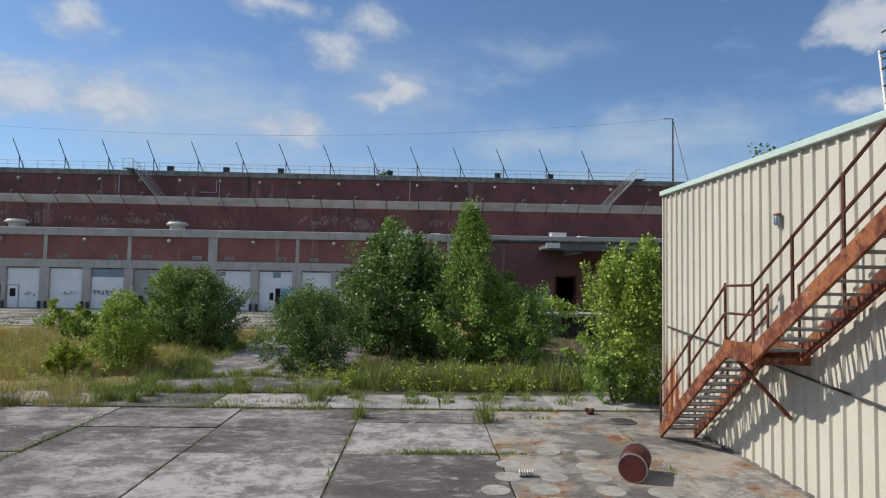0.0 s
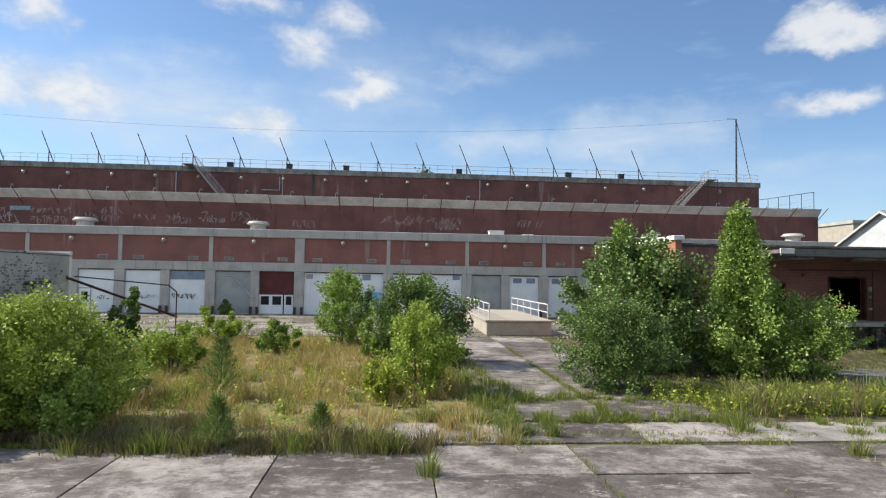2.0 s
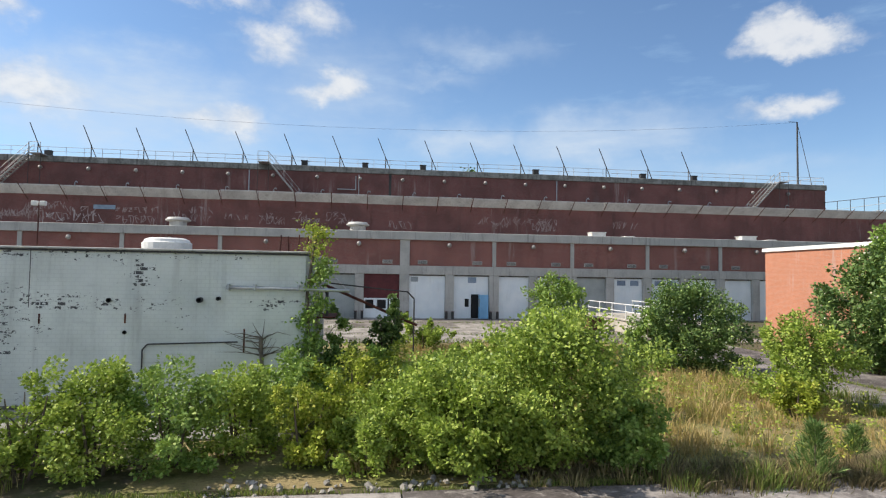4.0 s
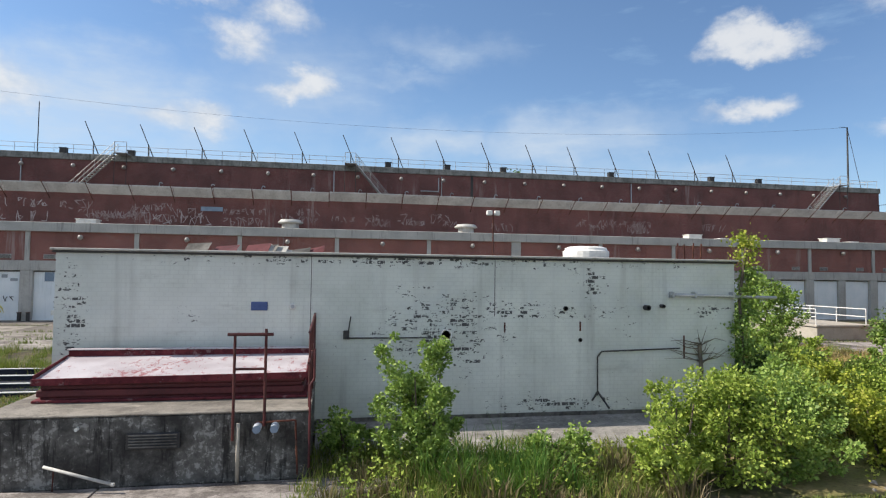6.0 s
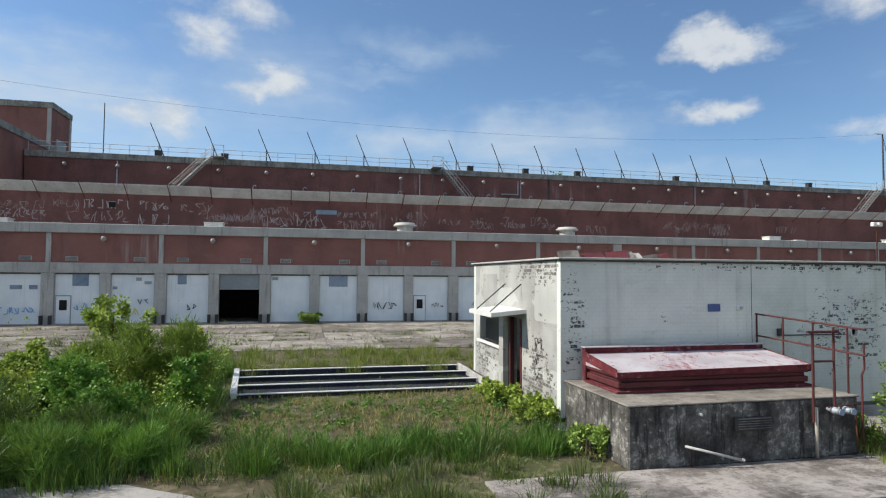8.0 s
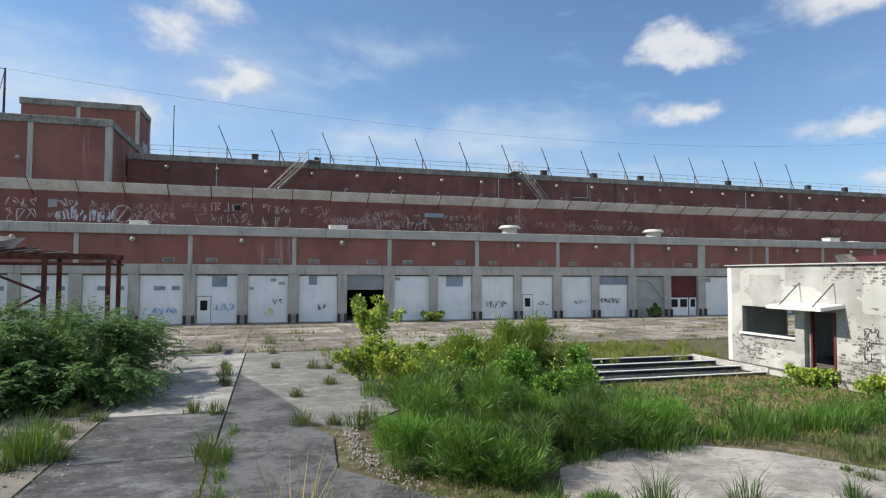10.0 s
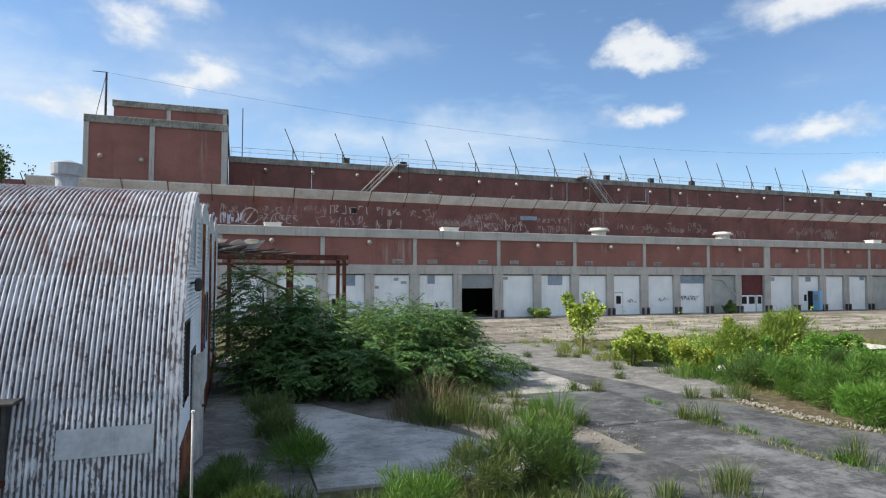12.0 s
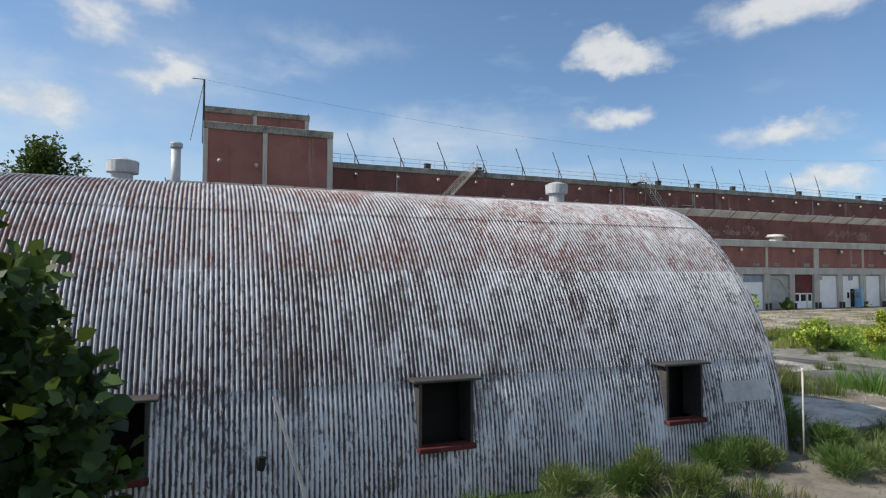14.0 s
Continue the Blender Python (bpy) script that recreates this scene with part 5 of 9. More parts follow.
for a, b, z0, z1 in ((26.6, 27.6, 1.78, 3.5), (29.93, 31.82, 1.78, 3.83), (33.67, 34.45, 1.78, 3.76)):
    part("south_wall", M().box(a, b, 31.31, 31.6, 0, z0), "brick", dock)
    part("south_wall", M().box(a, b, 31.31, 31.6, z1, 5.3), "brick", dock)
    fr = part("door_frame", M().box(a - 0.06, a + 0.04, 31.24, 31.5, z0, z1 + 0.06, 0.01).box(b - 0.04, b + 0.06, 31.24, 31.5, z0, z1 + 0.06, 0.01).box(a, b, 31.24, 31.5, z1, z1 + 0.08, 0.01), "rust_dark", dock)
# black wall that paints the dark inside behind the dock openings
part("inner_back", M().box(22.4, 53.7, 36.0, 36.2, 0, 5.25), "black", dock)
part("roof", M().box(22.4, 54.1, 31.25, 41.2, 5.26, 5.34), "tar", dock)
part("coping", M().box(21.95, 22.5, 31.2, 41.25, 5.55, 5.78, 0.02), "vent_white", dock, "white metal roof coping")
part("coping", M().box(22.5, 54.1, 40.75, 41.25, 5.55, 5.78, 0.02), "vent_white", dock)
part("coping", M().box(22.5, 54.1, 31.2, 31.6, 5.3, 5.42, 0.02), "concrete_dark", dock)
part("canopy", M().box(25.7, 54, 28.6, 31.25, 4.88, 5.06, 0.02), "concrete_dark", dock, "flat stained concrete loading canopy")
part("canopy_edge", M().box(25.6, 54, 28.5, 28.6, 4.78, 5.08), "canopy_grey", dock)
part("gutter", M().tube((26.2, 28.45, 4.76), (54, 28.45, 4.76), 0.05), "steel_dark", dock)
part("canopy_sign", M().box(25.5, 26.15, 28.4, 28.48, 4.86, 5.1, 0.01), "vent_white", dock)
part("dock_slab", M().box(25.4, 31.6, 29.2, 31.28, 1.6, 1.78, 0.02), "concrete", dock, "worn concrete loading dock")
part("dock_slab", M().box(31.62, 54, 29.35, 31.28, 1.56, 1.74, 0.02), "concrete", dock)
part("dock_edge", M().add([(31.0, 29.1, 1.62), (33.2, 29.0, 1.46), (33.2, 29.35, 1.5), (31.0, 29.35, 1.66), (31.0, 29.1, 1.74), (33.2, 29.0, 1.58), (33.2, 29.35, 1.62), (31.0, 29.35, 1.78)],
                          [(3, 2, 1, 0), (4, 5, 6, 7), (0, 1, 5, 4), (1, 2, 6, 5), (2, 3, 7, 6), (3, 0, 4, 7)]), "canopy_grey", dock, "sagging grey edge timber")
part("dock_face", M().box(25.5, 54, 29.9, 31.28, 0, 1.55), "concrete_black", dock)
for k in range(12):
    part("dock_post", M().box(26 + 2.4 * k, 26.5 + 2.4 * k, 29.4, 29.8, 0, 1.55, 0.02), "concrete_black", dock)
for x, w, z0, z1, mat in ((31.98, 0.14, 3.2, 3.42, "galv"), (31.98, 0.1, 2.86, 2.96, "galv"), (31.96, 0.16, 2.28, 2.38, "vent_white"), (28.5, 0.2, 3.9, 4.05, "rust"), (35.6, 0.2, 3.8, 3.95, "vent_white")):
    part("wall_box", M().box(x, x + w, 31.18, 31.298, z0, z1, 0.01), mat, dock)
part("conduit", M().path([(34.97, 31.25, 4.4), (34.97, 31.25, 2.84)], 0.03, 6), "galv", dock)
part("conduit", M().path([(27.9, 31.22, 4.2), (32.6, 31.22, 4.24)], 0.025, 6), "rust_dark", dock)
part("conduit", M().path([(32.2, 31.25, 4.3), (32.2, 31.25, 1.8)], 0.02, 6), "rust_dark", dock)
part("ceiling_lamp", M().box(30.0, 30.9, 29.4, 29.75, 4.72, 4.86, 0.02), "vent_old", dock)
for k in range(7):
    x = 27.0 + 4.1 * k
    part("canopy_beam", M().box(x, x + 0.2, 28.6, 31.25, 4.65, 4.88), "concrete", dock)
part("dock_rail", M().tube((28.4, 29.45, 1.77), (28.4, 29.45, 2.6), 0.03).tube((29.2, 29.45, 1.77), (29.2, 29.45, 2.6), 0.03).tube((28.3, 29.45, 2.6), (29.3, 29.45, 2.6), 0.03), "rust", dock)
t = thing("plastic_drum", "bright blue plastic drum on the loading dock", "drum", at=(25.85, 30.2, 1.78))
part("body", M().turned((0, 0, 0), ((0.26, 0.0), (0.29, 0.06), (0.29, 0.3), (0.275, 0.33), (0.29, 0.36), (0.29, 0.8), (0.24, 0.9)), 20), "plastic_blue", t, smooth=True)
part("rim", M().turned((0, 0, 0.86), ((0.3, 0.0), (0.3, 0.05)), 20), "plastic_blue", t)

solid("verge", M().add([(22, 27.2, -0.05), (54, 27.2, -0.05), (54, 28.6, 0.55), (22, 28.6, 0.55), (54, 29.9, 0.6), (22, 29.9, 0.6), (54, 29.9, -0.05), (22, 29.9, -0.05)],
                       [(0, 1, 2, 3), (3, 2, 4, 5), (5, 4, 6, 7), (0, 3, 5, 7), (1, 6, 4, 2)]), "soil", "low weedy earth bank along the dock foot", "ground", kind="structure")
t = thing("dead_shrub", "bare grey dead shrub at the dock foot", "dead plant", at=(31.3, 28.9, 0.56))
for k in range(22):
    a, L = rng.uniform(0, 6.28), rng.uniform(0.5, 1.0)
    p = Vector((0.12 * math.cos(a), 0.08 * math.sin(a), 0))
    q = p + Vector((math.cos(a) * 0.3 * L, math.sin(a) * 0.12, 0.6 * L))
    r = q + Vector((math.cos(a) * 0.35 * L, math.sin(a) * 0.1, 0.4 * L))
    part("twig", M().tube(p, q, 0.02, 0.013, 4).tube(q, r, 0.013, 0.004, 4), "twig", t)

# ---- far white gable house and far roofs ----
t = thing("gabled_loft", "white gabled loft with a rust-streaked tin roof behind the dock canopy", "building")
GXW, GXE, GY, GHZ, GHW, GE = 36.5, 53.6, 35.4, 7.72, 4.6, 5.34
part("gable_wall", M().add([(x, yy, z) for x in (GXW, GXE) for yy, z in ((GY + GHW, GE), (GY, GHZ), (GY - GHW, GE))], [(0, 1, 2), (5, 4, 3), (0, 3, 4, 1), (1, 4, 5, 2), (2, 5, 3, 0)]), "gable_white", t)
for s_ in (1, -1):
    ey, ez = GY + s_ * (GHW + 0.35), GE - 0.17
    v = [(GXW - 0.3, GY, GHZ + 0.1), (GXE + 0.3, GY, GHZ + 0.1), (GXE + 0.3, ey, ez + 0.1), (GXW - 0.3, ey, ez + 0.1)]
    v += [(x, yy, z - 0.07) for x, yy, z in v]
    f = [(0, 1, 2, 3), (7, 6, 5, 4), (0, 4, 5, 1), (1, 5, 6, 2), (2, 6, 7, 3), (3, 7, 4, 0)]
    part("roof", M().add(v, f if s_ < 0 else [q[::-1] for q in f]), "tin_roof", t, "grey tin roof streaked with red rust")
    v = [(GXW - 0.33, GY, GHZ + 0.06), (GXW - 0.33, ey, ez + 0.06), (GXW - 0.33, ey, ez - 0.05), (GXW - 0.33, GY, GHZ - 0.05)]
    v += [(x + 0.06, yy, z) for x, yy, z in v]
    part("verge_board", M().add(v, f if s_ < 0 else [q[::-1] for q in f]), "white_timber", t)
t = thing("far_building", "plain tan brick block beyond the yard", "building")
part("wall", M().box(95, 118, 110, 130, 0, 15), "concrete_tan", t)
part("roof", M().box(94.7, 118.3, 109.7, 130.3, 15, 15.6), "concrete", t)
for k in range(6):
    part("window", M().box(97 + 3.4 * k, 98.6 + 3.4 * k, 109.9, 109.99, 10.5, 12.4), "pane", t)

# ---- white painted block building ----
wb = thing("block_building", "low white block building with peeling paint and black joints", "building")
WX0, WX1, WY0, WY1, WZ = -21.6, -4.95, 21.65, 29.4, 4.18
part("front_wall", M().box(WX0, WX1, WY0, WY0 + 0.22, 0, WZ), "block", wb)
part("front_joint", M().box(-16.097, -16.083, WY0 - 0.004, WY0, 0.5, WZ), "steel_dark", wb)
part("front_joint", M().box(-11.617, -11.6, WY0 - 0.004, WY0, 2.75, WZ), "steel_dark", wb)
for a, b, z0, z1 in ((WX0, -18.7, 0, WZ), (-18.7, -17.4, 0, 1.25), (-18.7, -17.4, 2.65, WZ), (-17.4, WX1, 0, WZ + 0.2)):
    part("back_wall", M().box(a, b, WY1 - 0.22, WY1, z0, z1), "block", wb)
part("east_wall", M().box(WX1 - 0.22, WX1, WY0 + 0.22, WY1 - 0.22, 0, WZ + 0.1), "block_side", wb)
# west wall with doorway and wide window
DW, WW = (24.35, 25.35), (25.95, 28.6)
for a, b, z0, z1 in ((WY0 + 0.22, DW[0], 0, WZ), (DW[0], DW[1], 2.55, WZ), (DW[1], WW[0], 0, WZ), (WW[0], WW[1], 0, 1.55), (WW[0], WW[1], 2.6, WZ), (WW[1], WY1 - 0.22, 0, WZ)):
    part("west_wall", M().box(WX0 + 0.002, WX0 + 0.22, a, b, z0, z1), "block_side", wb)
part("window_sill", M().box(WX0 - 0.1, WX0 + 0.2, WW[0] - 0.1, WW[1] + 0.1, 1.46, 1.55, 0.01), "white_timber", wb)
part("door_frame", M().box(WX0 - 0.03, WX0 + 0.1, DW[0], DW[0] + 0.08, 0.3, 2.55).box(WX0 - 0.03, WX0 + 0.1, DW[1] - 0.08, DW[1], 0.3, 2.55), "red_paint", wb, "dark red door frame")
part("inner_floor", M().box(WX0, WX1, WY0, WY1, 0.2, 0.3), "concrete_dark", wb)
part("inner_wall", M().box(-16.0, -15.8, WY0 + 0.2, WY1 - 0.2, 0.3, WZ), "block", wb)
aw = part("door_canopy", M().add([(WX0 - 1.05, 24.0, 2.62), (WX0 - 1.05, 26.3, 2.62), (WX0, 26.3, 2.72), (WX0, 24.0, 2.72), (WX0 - 1.05, 24.0, 2.74), (WX0 - 1.05, 26.3, 2.74), (WX0, 26.3, 2.84), (WX0, 24.0, 2.84)],
                                 [(0, 1, 2, 3), (7, 6, 5, 4), (0, 4, 5, 1), (1, 5, 6, 2), (2, 6, 7, 3), (3, 7, 4, 0)]), "white_timber", wb, "thin white slab canopy on iron stays")
for yy in (24.4, 25.8):
    part("stay", M().tube((WX0 - 0.95, yy, 2.76), (WX0 - 0.01, yy, 3.55), 0.02, n=6), "steel_dark", aw)
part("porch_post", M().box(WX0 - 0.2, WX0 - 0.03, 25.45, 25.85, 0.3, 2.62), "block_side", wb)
part("roof", M().box(WX0 - 0.02, WX1 + 0.02, WY0 - 0.02, WY1 + 0.02, WZ, WZ + 0.03), "tar", wb)
part("roof_edge", M().box(WX0 - 0.1, WX1 + 0.1, WY0 - 0.1, WY0 + 0.25, WZ + 0.03, WZ + 0.085, 0.015), "concrete", wb, "dirty pale roof edge strip")
part("roof_edge", M().box(WX0 - 0.1, WX0 + 0.25, WY0 + 0.25, WY1 + 0.1, WZ + 0.03, WZ + 0.085, 0.015), "concrete", wb)
part("drip_strip", M().box(WX0 - 0.06, WX1 + 0.06, WY0 - 0.05, WY0 - 0.004, WZ - 0.02, WZ + 0.03), "steel_dark", wb)
part("base_strip", M().box(-15.9, WX1, WY0 - 0.05, WY0 - 0.004, 0.26, 0.36), "concrete_dark", wb)
part("wall_plate", M().box(-17.44, -17.07, WY0 - 0.03, WY0 - 0.004, 2.89, 3.09, 0.008), "plate_blue", wb, "small blue-grey blank plate")
t = thing("junction_box", "small white junction box on the block wall", "junction box")
part("body", M().box(-16.58, -16.43, WY0 - 0.1, WY0 - 0.002, 2.92, 3.05, 0.02), "vent_white", t)
part("cap", M().tube((-16.5, WY0 - 0.14, 2.985), (-16.5, WY0 - 0.1, 2.985), 0.045), "galv", t)


def wall_hole(x, z, r, out):
    t = thing("wall_pipe_stub", "short round pipe stub in the block wall", "pipe stub", "wall pipe stubs")
    m = M().turned((x, WY0 - 0.002, z), ((r, 0.0), (r, -out), (r * 0.78, -out), (r * 0.78, -0.01)), 16, "y")
    part("sleeve", m, "vent_white" if r > 0.08 else "steel_dark", t, smooth=False)
    part("bore", M().turned((x, WY0 - 0.012, z), ((r * 0.76, 0.0), (r * 0.76, 0.004)), 16, "y"), "black", t)


wall_hole(-12.85, 2.3, 0.15, 0.12)
wall_hole(-9.75, 2.95, 0.06, 0.04)
wall_hole(-9.35, 2.15, 0.05, 0.03)
wall_hole(-7.55, 2.98, 0.07, 0.18)
wall_hole(-7.1, 3.02, 0.05, 0.14)
t = thing("wall_pipe", "grey pipe run along the block wall", "pipe", "wall pipes")
part("run", M().tube((-6.9, WY0 - 0.14, 3.32), (-3.8, WY0 - 0.14, 3.26), 0.045, n=10), "galv", t, smooth=True)
for x in (-6.85, -6.2, -5.1):
    part("clip", M().box(x - 0.03, x + 0.03, WY0 - 0.2, WY0 - 0.003, 3.24, 3.4, 0.01), "galv", t)
t = thing("wall_pipe", "thin dark conduit bent down the block wall", "pipe", "wall pipes")
part("run", M().path([(-8.9, WY0 - 0.05, 0.75), (-8.9, WY0 - 0.05, 1.72), (-8.78, WY0 - 0.05, 1.86), (-6.6, WY0 - 0.05, 1.92)], 0.02, 6), "steel_dark", t)
part("elbow", M().path([(-9.05, WY0 - 0.06, 0.62), (-8.9, WY0 - 0.06, 0.85), (-8.72, WY0 - 0.06, 0.6), (-8.6, WY0 - 0.1, 0.42)], 0.024, 6), "steel_dark", t)
t = thing("wall_pipe", "thin dark conduit with a box on the block wall", "pipe", "wall pipes")
part("run", M().path([(-15.2, WY0 - 0.05, 2.24), (-13.35, WY0 - 0.05, 2.24)], 0.018, 6), "steel_dark", t)
part("box", M().box(-15.32, -15.18, WY0 - 0.1, WY0 - 0.003, 2.22, 2.42, 0.01), "steel_dark", t)
part("riser", M().path([(-15.2, WY0 - 0.05, 2.42), (-15.15, WY0 - 0.05, 2.75)], 0.015, 5), "steel_dark", t)
for x, z0, z1 in ((-11.35, 2.35, 2.6), (-9.35, 2.38, 2.62), (-6.45, 1.65, 2.25)):
    part("wall_slot", M().box(x - 0.02, x + 0.02, WY0 - 0.012, WY0 - 0.002, z0, z1), "rust_dark", wb)
t = thing("roof_tank", "low white round roof ventilator dome", "ventilator", at=(-8.74, 22.7, WZ + 0.03))
part("drum", M().turned((0, 0, 0), ((0.62, 0.0), (0.63, 0.2), (0.63, 0.25), (0.58, 0.28)), 24), "vent_white", t)
part("cap", M().turned((0, 0, 0.28), ((0.58, 0.0), (0.56, 0.06), (0.45, 0.1), (0.1, 0.115)), 24), "vent_white", t)
t = thing("lamp_pole", "thin pole with two small floodlights on the roof edge", "lamp pole", at=(-11.6, 21.9, WZ + 0.1))
part("pole", M().tube((0, 0, 0), (0, 0, 1.05), 0.018, n=6), "rust_dark", t)
for x in (-0.1, 0.1):
    part("floodlight", M().box(x - 0.07, x + 0.07, -0.06, 0.05, 1.02, 1.14, 0.015), "vent_white", t)
t = thing("roof_rubble", "heap of torn red and white roofing on the flat roof", "rubble", at=(-18.4, 25.5, WZ + 0.03))
t.scale = (1.0, 1.0, 1.15)
for k in range(9):
    a = rng.uniform(-1.6, 1.8)
    part("scrap", M().add([(a, rng.uniform(-0.5, 0.3), 0.0), (a + 0.7, rng.uniform(-0.5, 0.3), 0.05), (a + 0.8, 0.3, rng.uniform(0.2, 0.42)), (a + 0.1, 0.4, rng.uniform(0.2, 0.4)), (a + 0.4, 0.45, 0.0)],
                          [(0, 1, 2, 3), (3, 2, 4), (0, 3, 4)]), ("red_paint", "tar", "concrete_dark", "concrete")[k % 4], t)
t = thing("graffiti", "black sprayed scrawl on the peeling side wall", "graffiti", "sprayed tags")
for z, h in ((1.15, 0.45), (1.6, 0.4), (1.95, 0.35)):
    for m in scribble(rng, 23.15, z, 0.55, h, 0, 8, 0.035):
        m.v = [(WX0 - 0.004, q[0], q[2]) for q in m.v]
        if m.v:
            part("stroke", m, "paint_black", t)
t = thing("roof_rods", "four rusty upright rods on the flat roof corner", "rods", at=(-5.8, 23.0, WZ + 0.03))
for k in range(4):
    part("rod", M().tube((0.25 * k, 0, -0.02), (0.25 * k + rng.uniform(-0.03, 0.03), 0, 0.52 + rng.uniform(-0.06, 0.06)), 0.022, n=6), "rust_dark", t)
part("foot_bar", M().box(-0.1, 0.9, -0.05, 0.05, -0.02, 0.03, 0.008), "rust_dark", t)
# concrete toe along the front wall
solid("apron", M().add([(-15.9, 19.6, 0.02), (-4.4, 19.6, 0.02), (-4.4, 21.6, 0.27), (-15.9, 21.6, 0.27), (-15.9, 19.6, -0.05), (-4.4, 19.6, -0.05), (-4.4, 21.6, -0.05), (-15.9, 21.6, -0.05)],
                       [(0, 1, 2, 3), (0, 4, 5, 1), (1, 5, 6, 2), (2, 6, 7, 3), (3, 7, 4, 0)]), "slab_pale", "pale stained concrete apron at the wall foot", "pavement", kind="structure")
# bare climber and vine trunks on the wall
t = thing("dead_climber", "bare dead climber stem spread on the block wall", "dead plant")
part("stem", M().path([(-6.0, WY0 - 0.05, 0.45), (-5.98, WY0 - 0.06, 1.3), (-6.03, WY0 - 0.05, 2.0)], 0.05, 6), "twig", t)
m = M()
for k in range(26):
    a = rng.uniform(0.1, math.pi - 0.1)
    L = rng.uniform(0.35, 1.15)
    z = rng.uniform(1.5, 2.05)
    p = Vector((-6.0, WY0 - 0.05, z))
    q = p + Vector((math.cos(a) * L * 0.6, rng.uniform(-0.12, 0.02), abs(math.sin(a)) * L * 0.25))
    r = q + Vector((math.cos(a) * L * 0.5, rng.uniform(-0.1, 0.02), rng.uniform(-0.1, 0.3)))
    m.tube(p, q, 0.014, 0.009, 4).tube(q, r, 0.009, 0.003, 4)
part("twigs", m, "twig", t)
# things on the east wall
t = thing("shelf_bracket", "rusty bracket shelf with a pipe on the block wall", "bracket")
part("shelf", M().box(WX1 + 0.004, WX1 + 0.6, 25.6, 27.6, 2.25, 2.3), "rust_dark", t)
part("pipe", M().tube((WX1 + 0.3, 26.2, 2.3), (WX1 + 0.3, 26.2, 3.1), 0.05).tube((WX1 + 0.3, 25.8, 3.1), (WX1 + 0.3, 27.3, 3.15), 0.06), "steel_dark", t)
t = thing("pipe_frame", "dark bent pipe frame leaning beside the block building", "pipe frame")
part("arch", M().path([(WX1 + 0.2, 29.2, 3.35), (-1.6, 31.0, 3.0), (-1.3, 31.2, 2.7), (-1.3, 31.2, 0.0)], 0.03, 6), "steel_dark", t)
part("lean", M().path([(WX1, 29.0, 3.3), (-1.2, 31.0, 1.6)], 0.06, 6), "rust_dark", t)

# ---- concrete hatch block ----
hb = thing("hatch_block", "black-stained concrete block with a faded red steel hatch", "hatch")
part("block", M().box(-21.5, -15.95, 18.66, 21.64, -0.05, 1.2, 0.03), "concrete_black", hb)
part("cap", M().box(-21.52, -15.93, 18.64, 21.64, 1.2, 1.235, 0.012), "cap_concrete", hb, "tan concrete top slab")
hx0, hx1, hy0, hy1 = -21.08, -16.12, 19.8, 21.3
for k, (d, z0, z1) in enumerate(((0.05, 1.237, 1.34), (0.0, 1.34, 1.47), (0.05, 1.47, 1.56), (-0.01, 1.56, 1.64))):
    part("kerb", M().box(hx0 + d, hx1 - d, hy0 + d, hy1 - d, z0, z1, 0.015), "red_paint", hb, "dark red steel kerb")
part("lid", M().add([(hx0 - 0.03, hy0 - 0.03, 1.64), (hx1 + 0.03, hy0 - 0.03, 1.64), (hx1 + 0.03, hy1, 1.64), (hx0 - 0.03, hy1, 1.64),
                     (hx0 - 0.03, hy0 - 0.03, 1.68), (hx1 + 0.03, hy0 - 0.03, 1.75), (hx1 + 0.03, hy1, 1.94), (hx0 - 0.03, hy1, 1.92)],
                    [(3, 2, 1, 0), (4, 5, 6, 7), (0, 1, 5, 4), (1, 2, 6, 5), (2, 3, 7, 6), (3, 0, 4, 7)]), "hatch_top", hb, "pink-white flaking hatch lid")
part("lid_ridge", M().box(hx0 - 0.05, hx1 + 0.05, hy1 - 0.02, hy1 + 0.14, 1.25, 2.05, 0.02), "red_worn", hb)
part("ridge_cap", M().box(hx0 - 0.07, hx1 + 0.07, hy1 - 0.05, hy1 + 0.17, 2.052, 2.075, 0.006), "hatch_top", hb)
part("lid_edge", M().add([(x, yy, z + (0.06 if x > -18 else 0.0)) for z in (1.57, 1.695) for yy in (hy0 - 0.07, hy0 - 0.032) for x in (hx0 - 0.07, hx1 + 0.07)],
                         [(0, 2, 3, 1), (4, 5, 7, 6), (0, 1, 5, 4), (2, 6, 7, 3), (0, 4, 6, 2), (1, 3, 7, 5)]), "red_worn", hb)
for x in (hx0 - 0.055, hx1 + 0.035):
    part("lid_edge", M().add([(x, hy0 - 0.03, 1.58), (x + 0.02, hy0 - 0.03, 1.58), (x + 0.02, hy1 - 0.03, 1.74), (x, hy1 - 0.03, 1.74), (x, hy0 - 0.03, 1.76), (x + 0.02, hy0 - 0.03, 1.76), (x + 0.02, hy1 - 0.03, 1.96), (x, hy1 - 0.03, 1.96)],
                             [(3, 2, 1, 0), (4, 5, 6, 7), (0, 1, 5, 4), (1, 2, 6, 5), (2, 3, 7, 6), (3, 0, 4, 7)]), "red_worn", hb)
part("foot_flange", M().box(hx0 - 0.06, hx1 + 0.06, hy0 - 0.06, hy1, 1.238, 1.29, 0.01), "red_worn", hb)
gr = part("louvre", M().box(-19.1, -18.2, 18.6, 18.655, 0.62, 0.9, 0.01), "steel_dark", hb, "dark louvred vent grille")
for k in range(5):
    part("slat", M().box(-19.05, -18.25, 18.57, 18.6, 0.66 + 0.05 * k, 0.68 + 0.05 * k), "concrete_dark", gr)
part("pipe_end", M().tube((-19.9, 18.58, 1.0), (-19.9, 18.66, 1.0), 0.03), "pvc", hb)
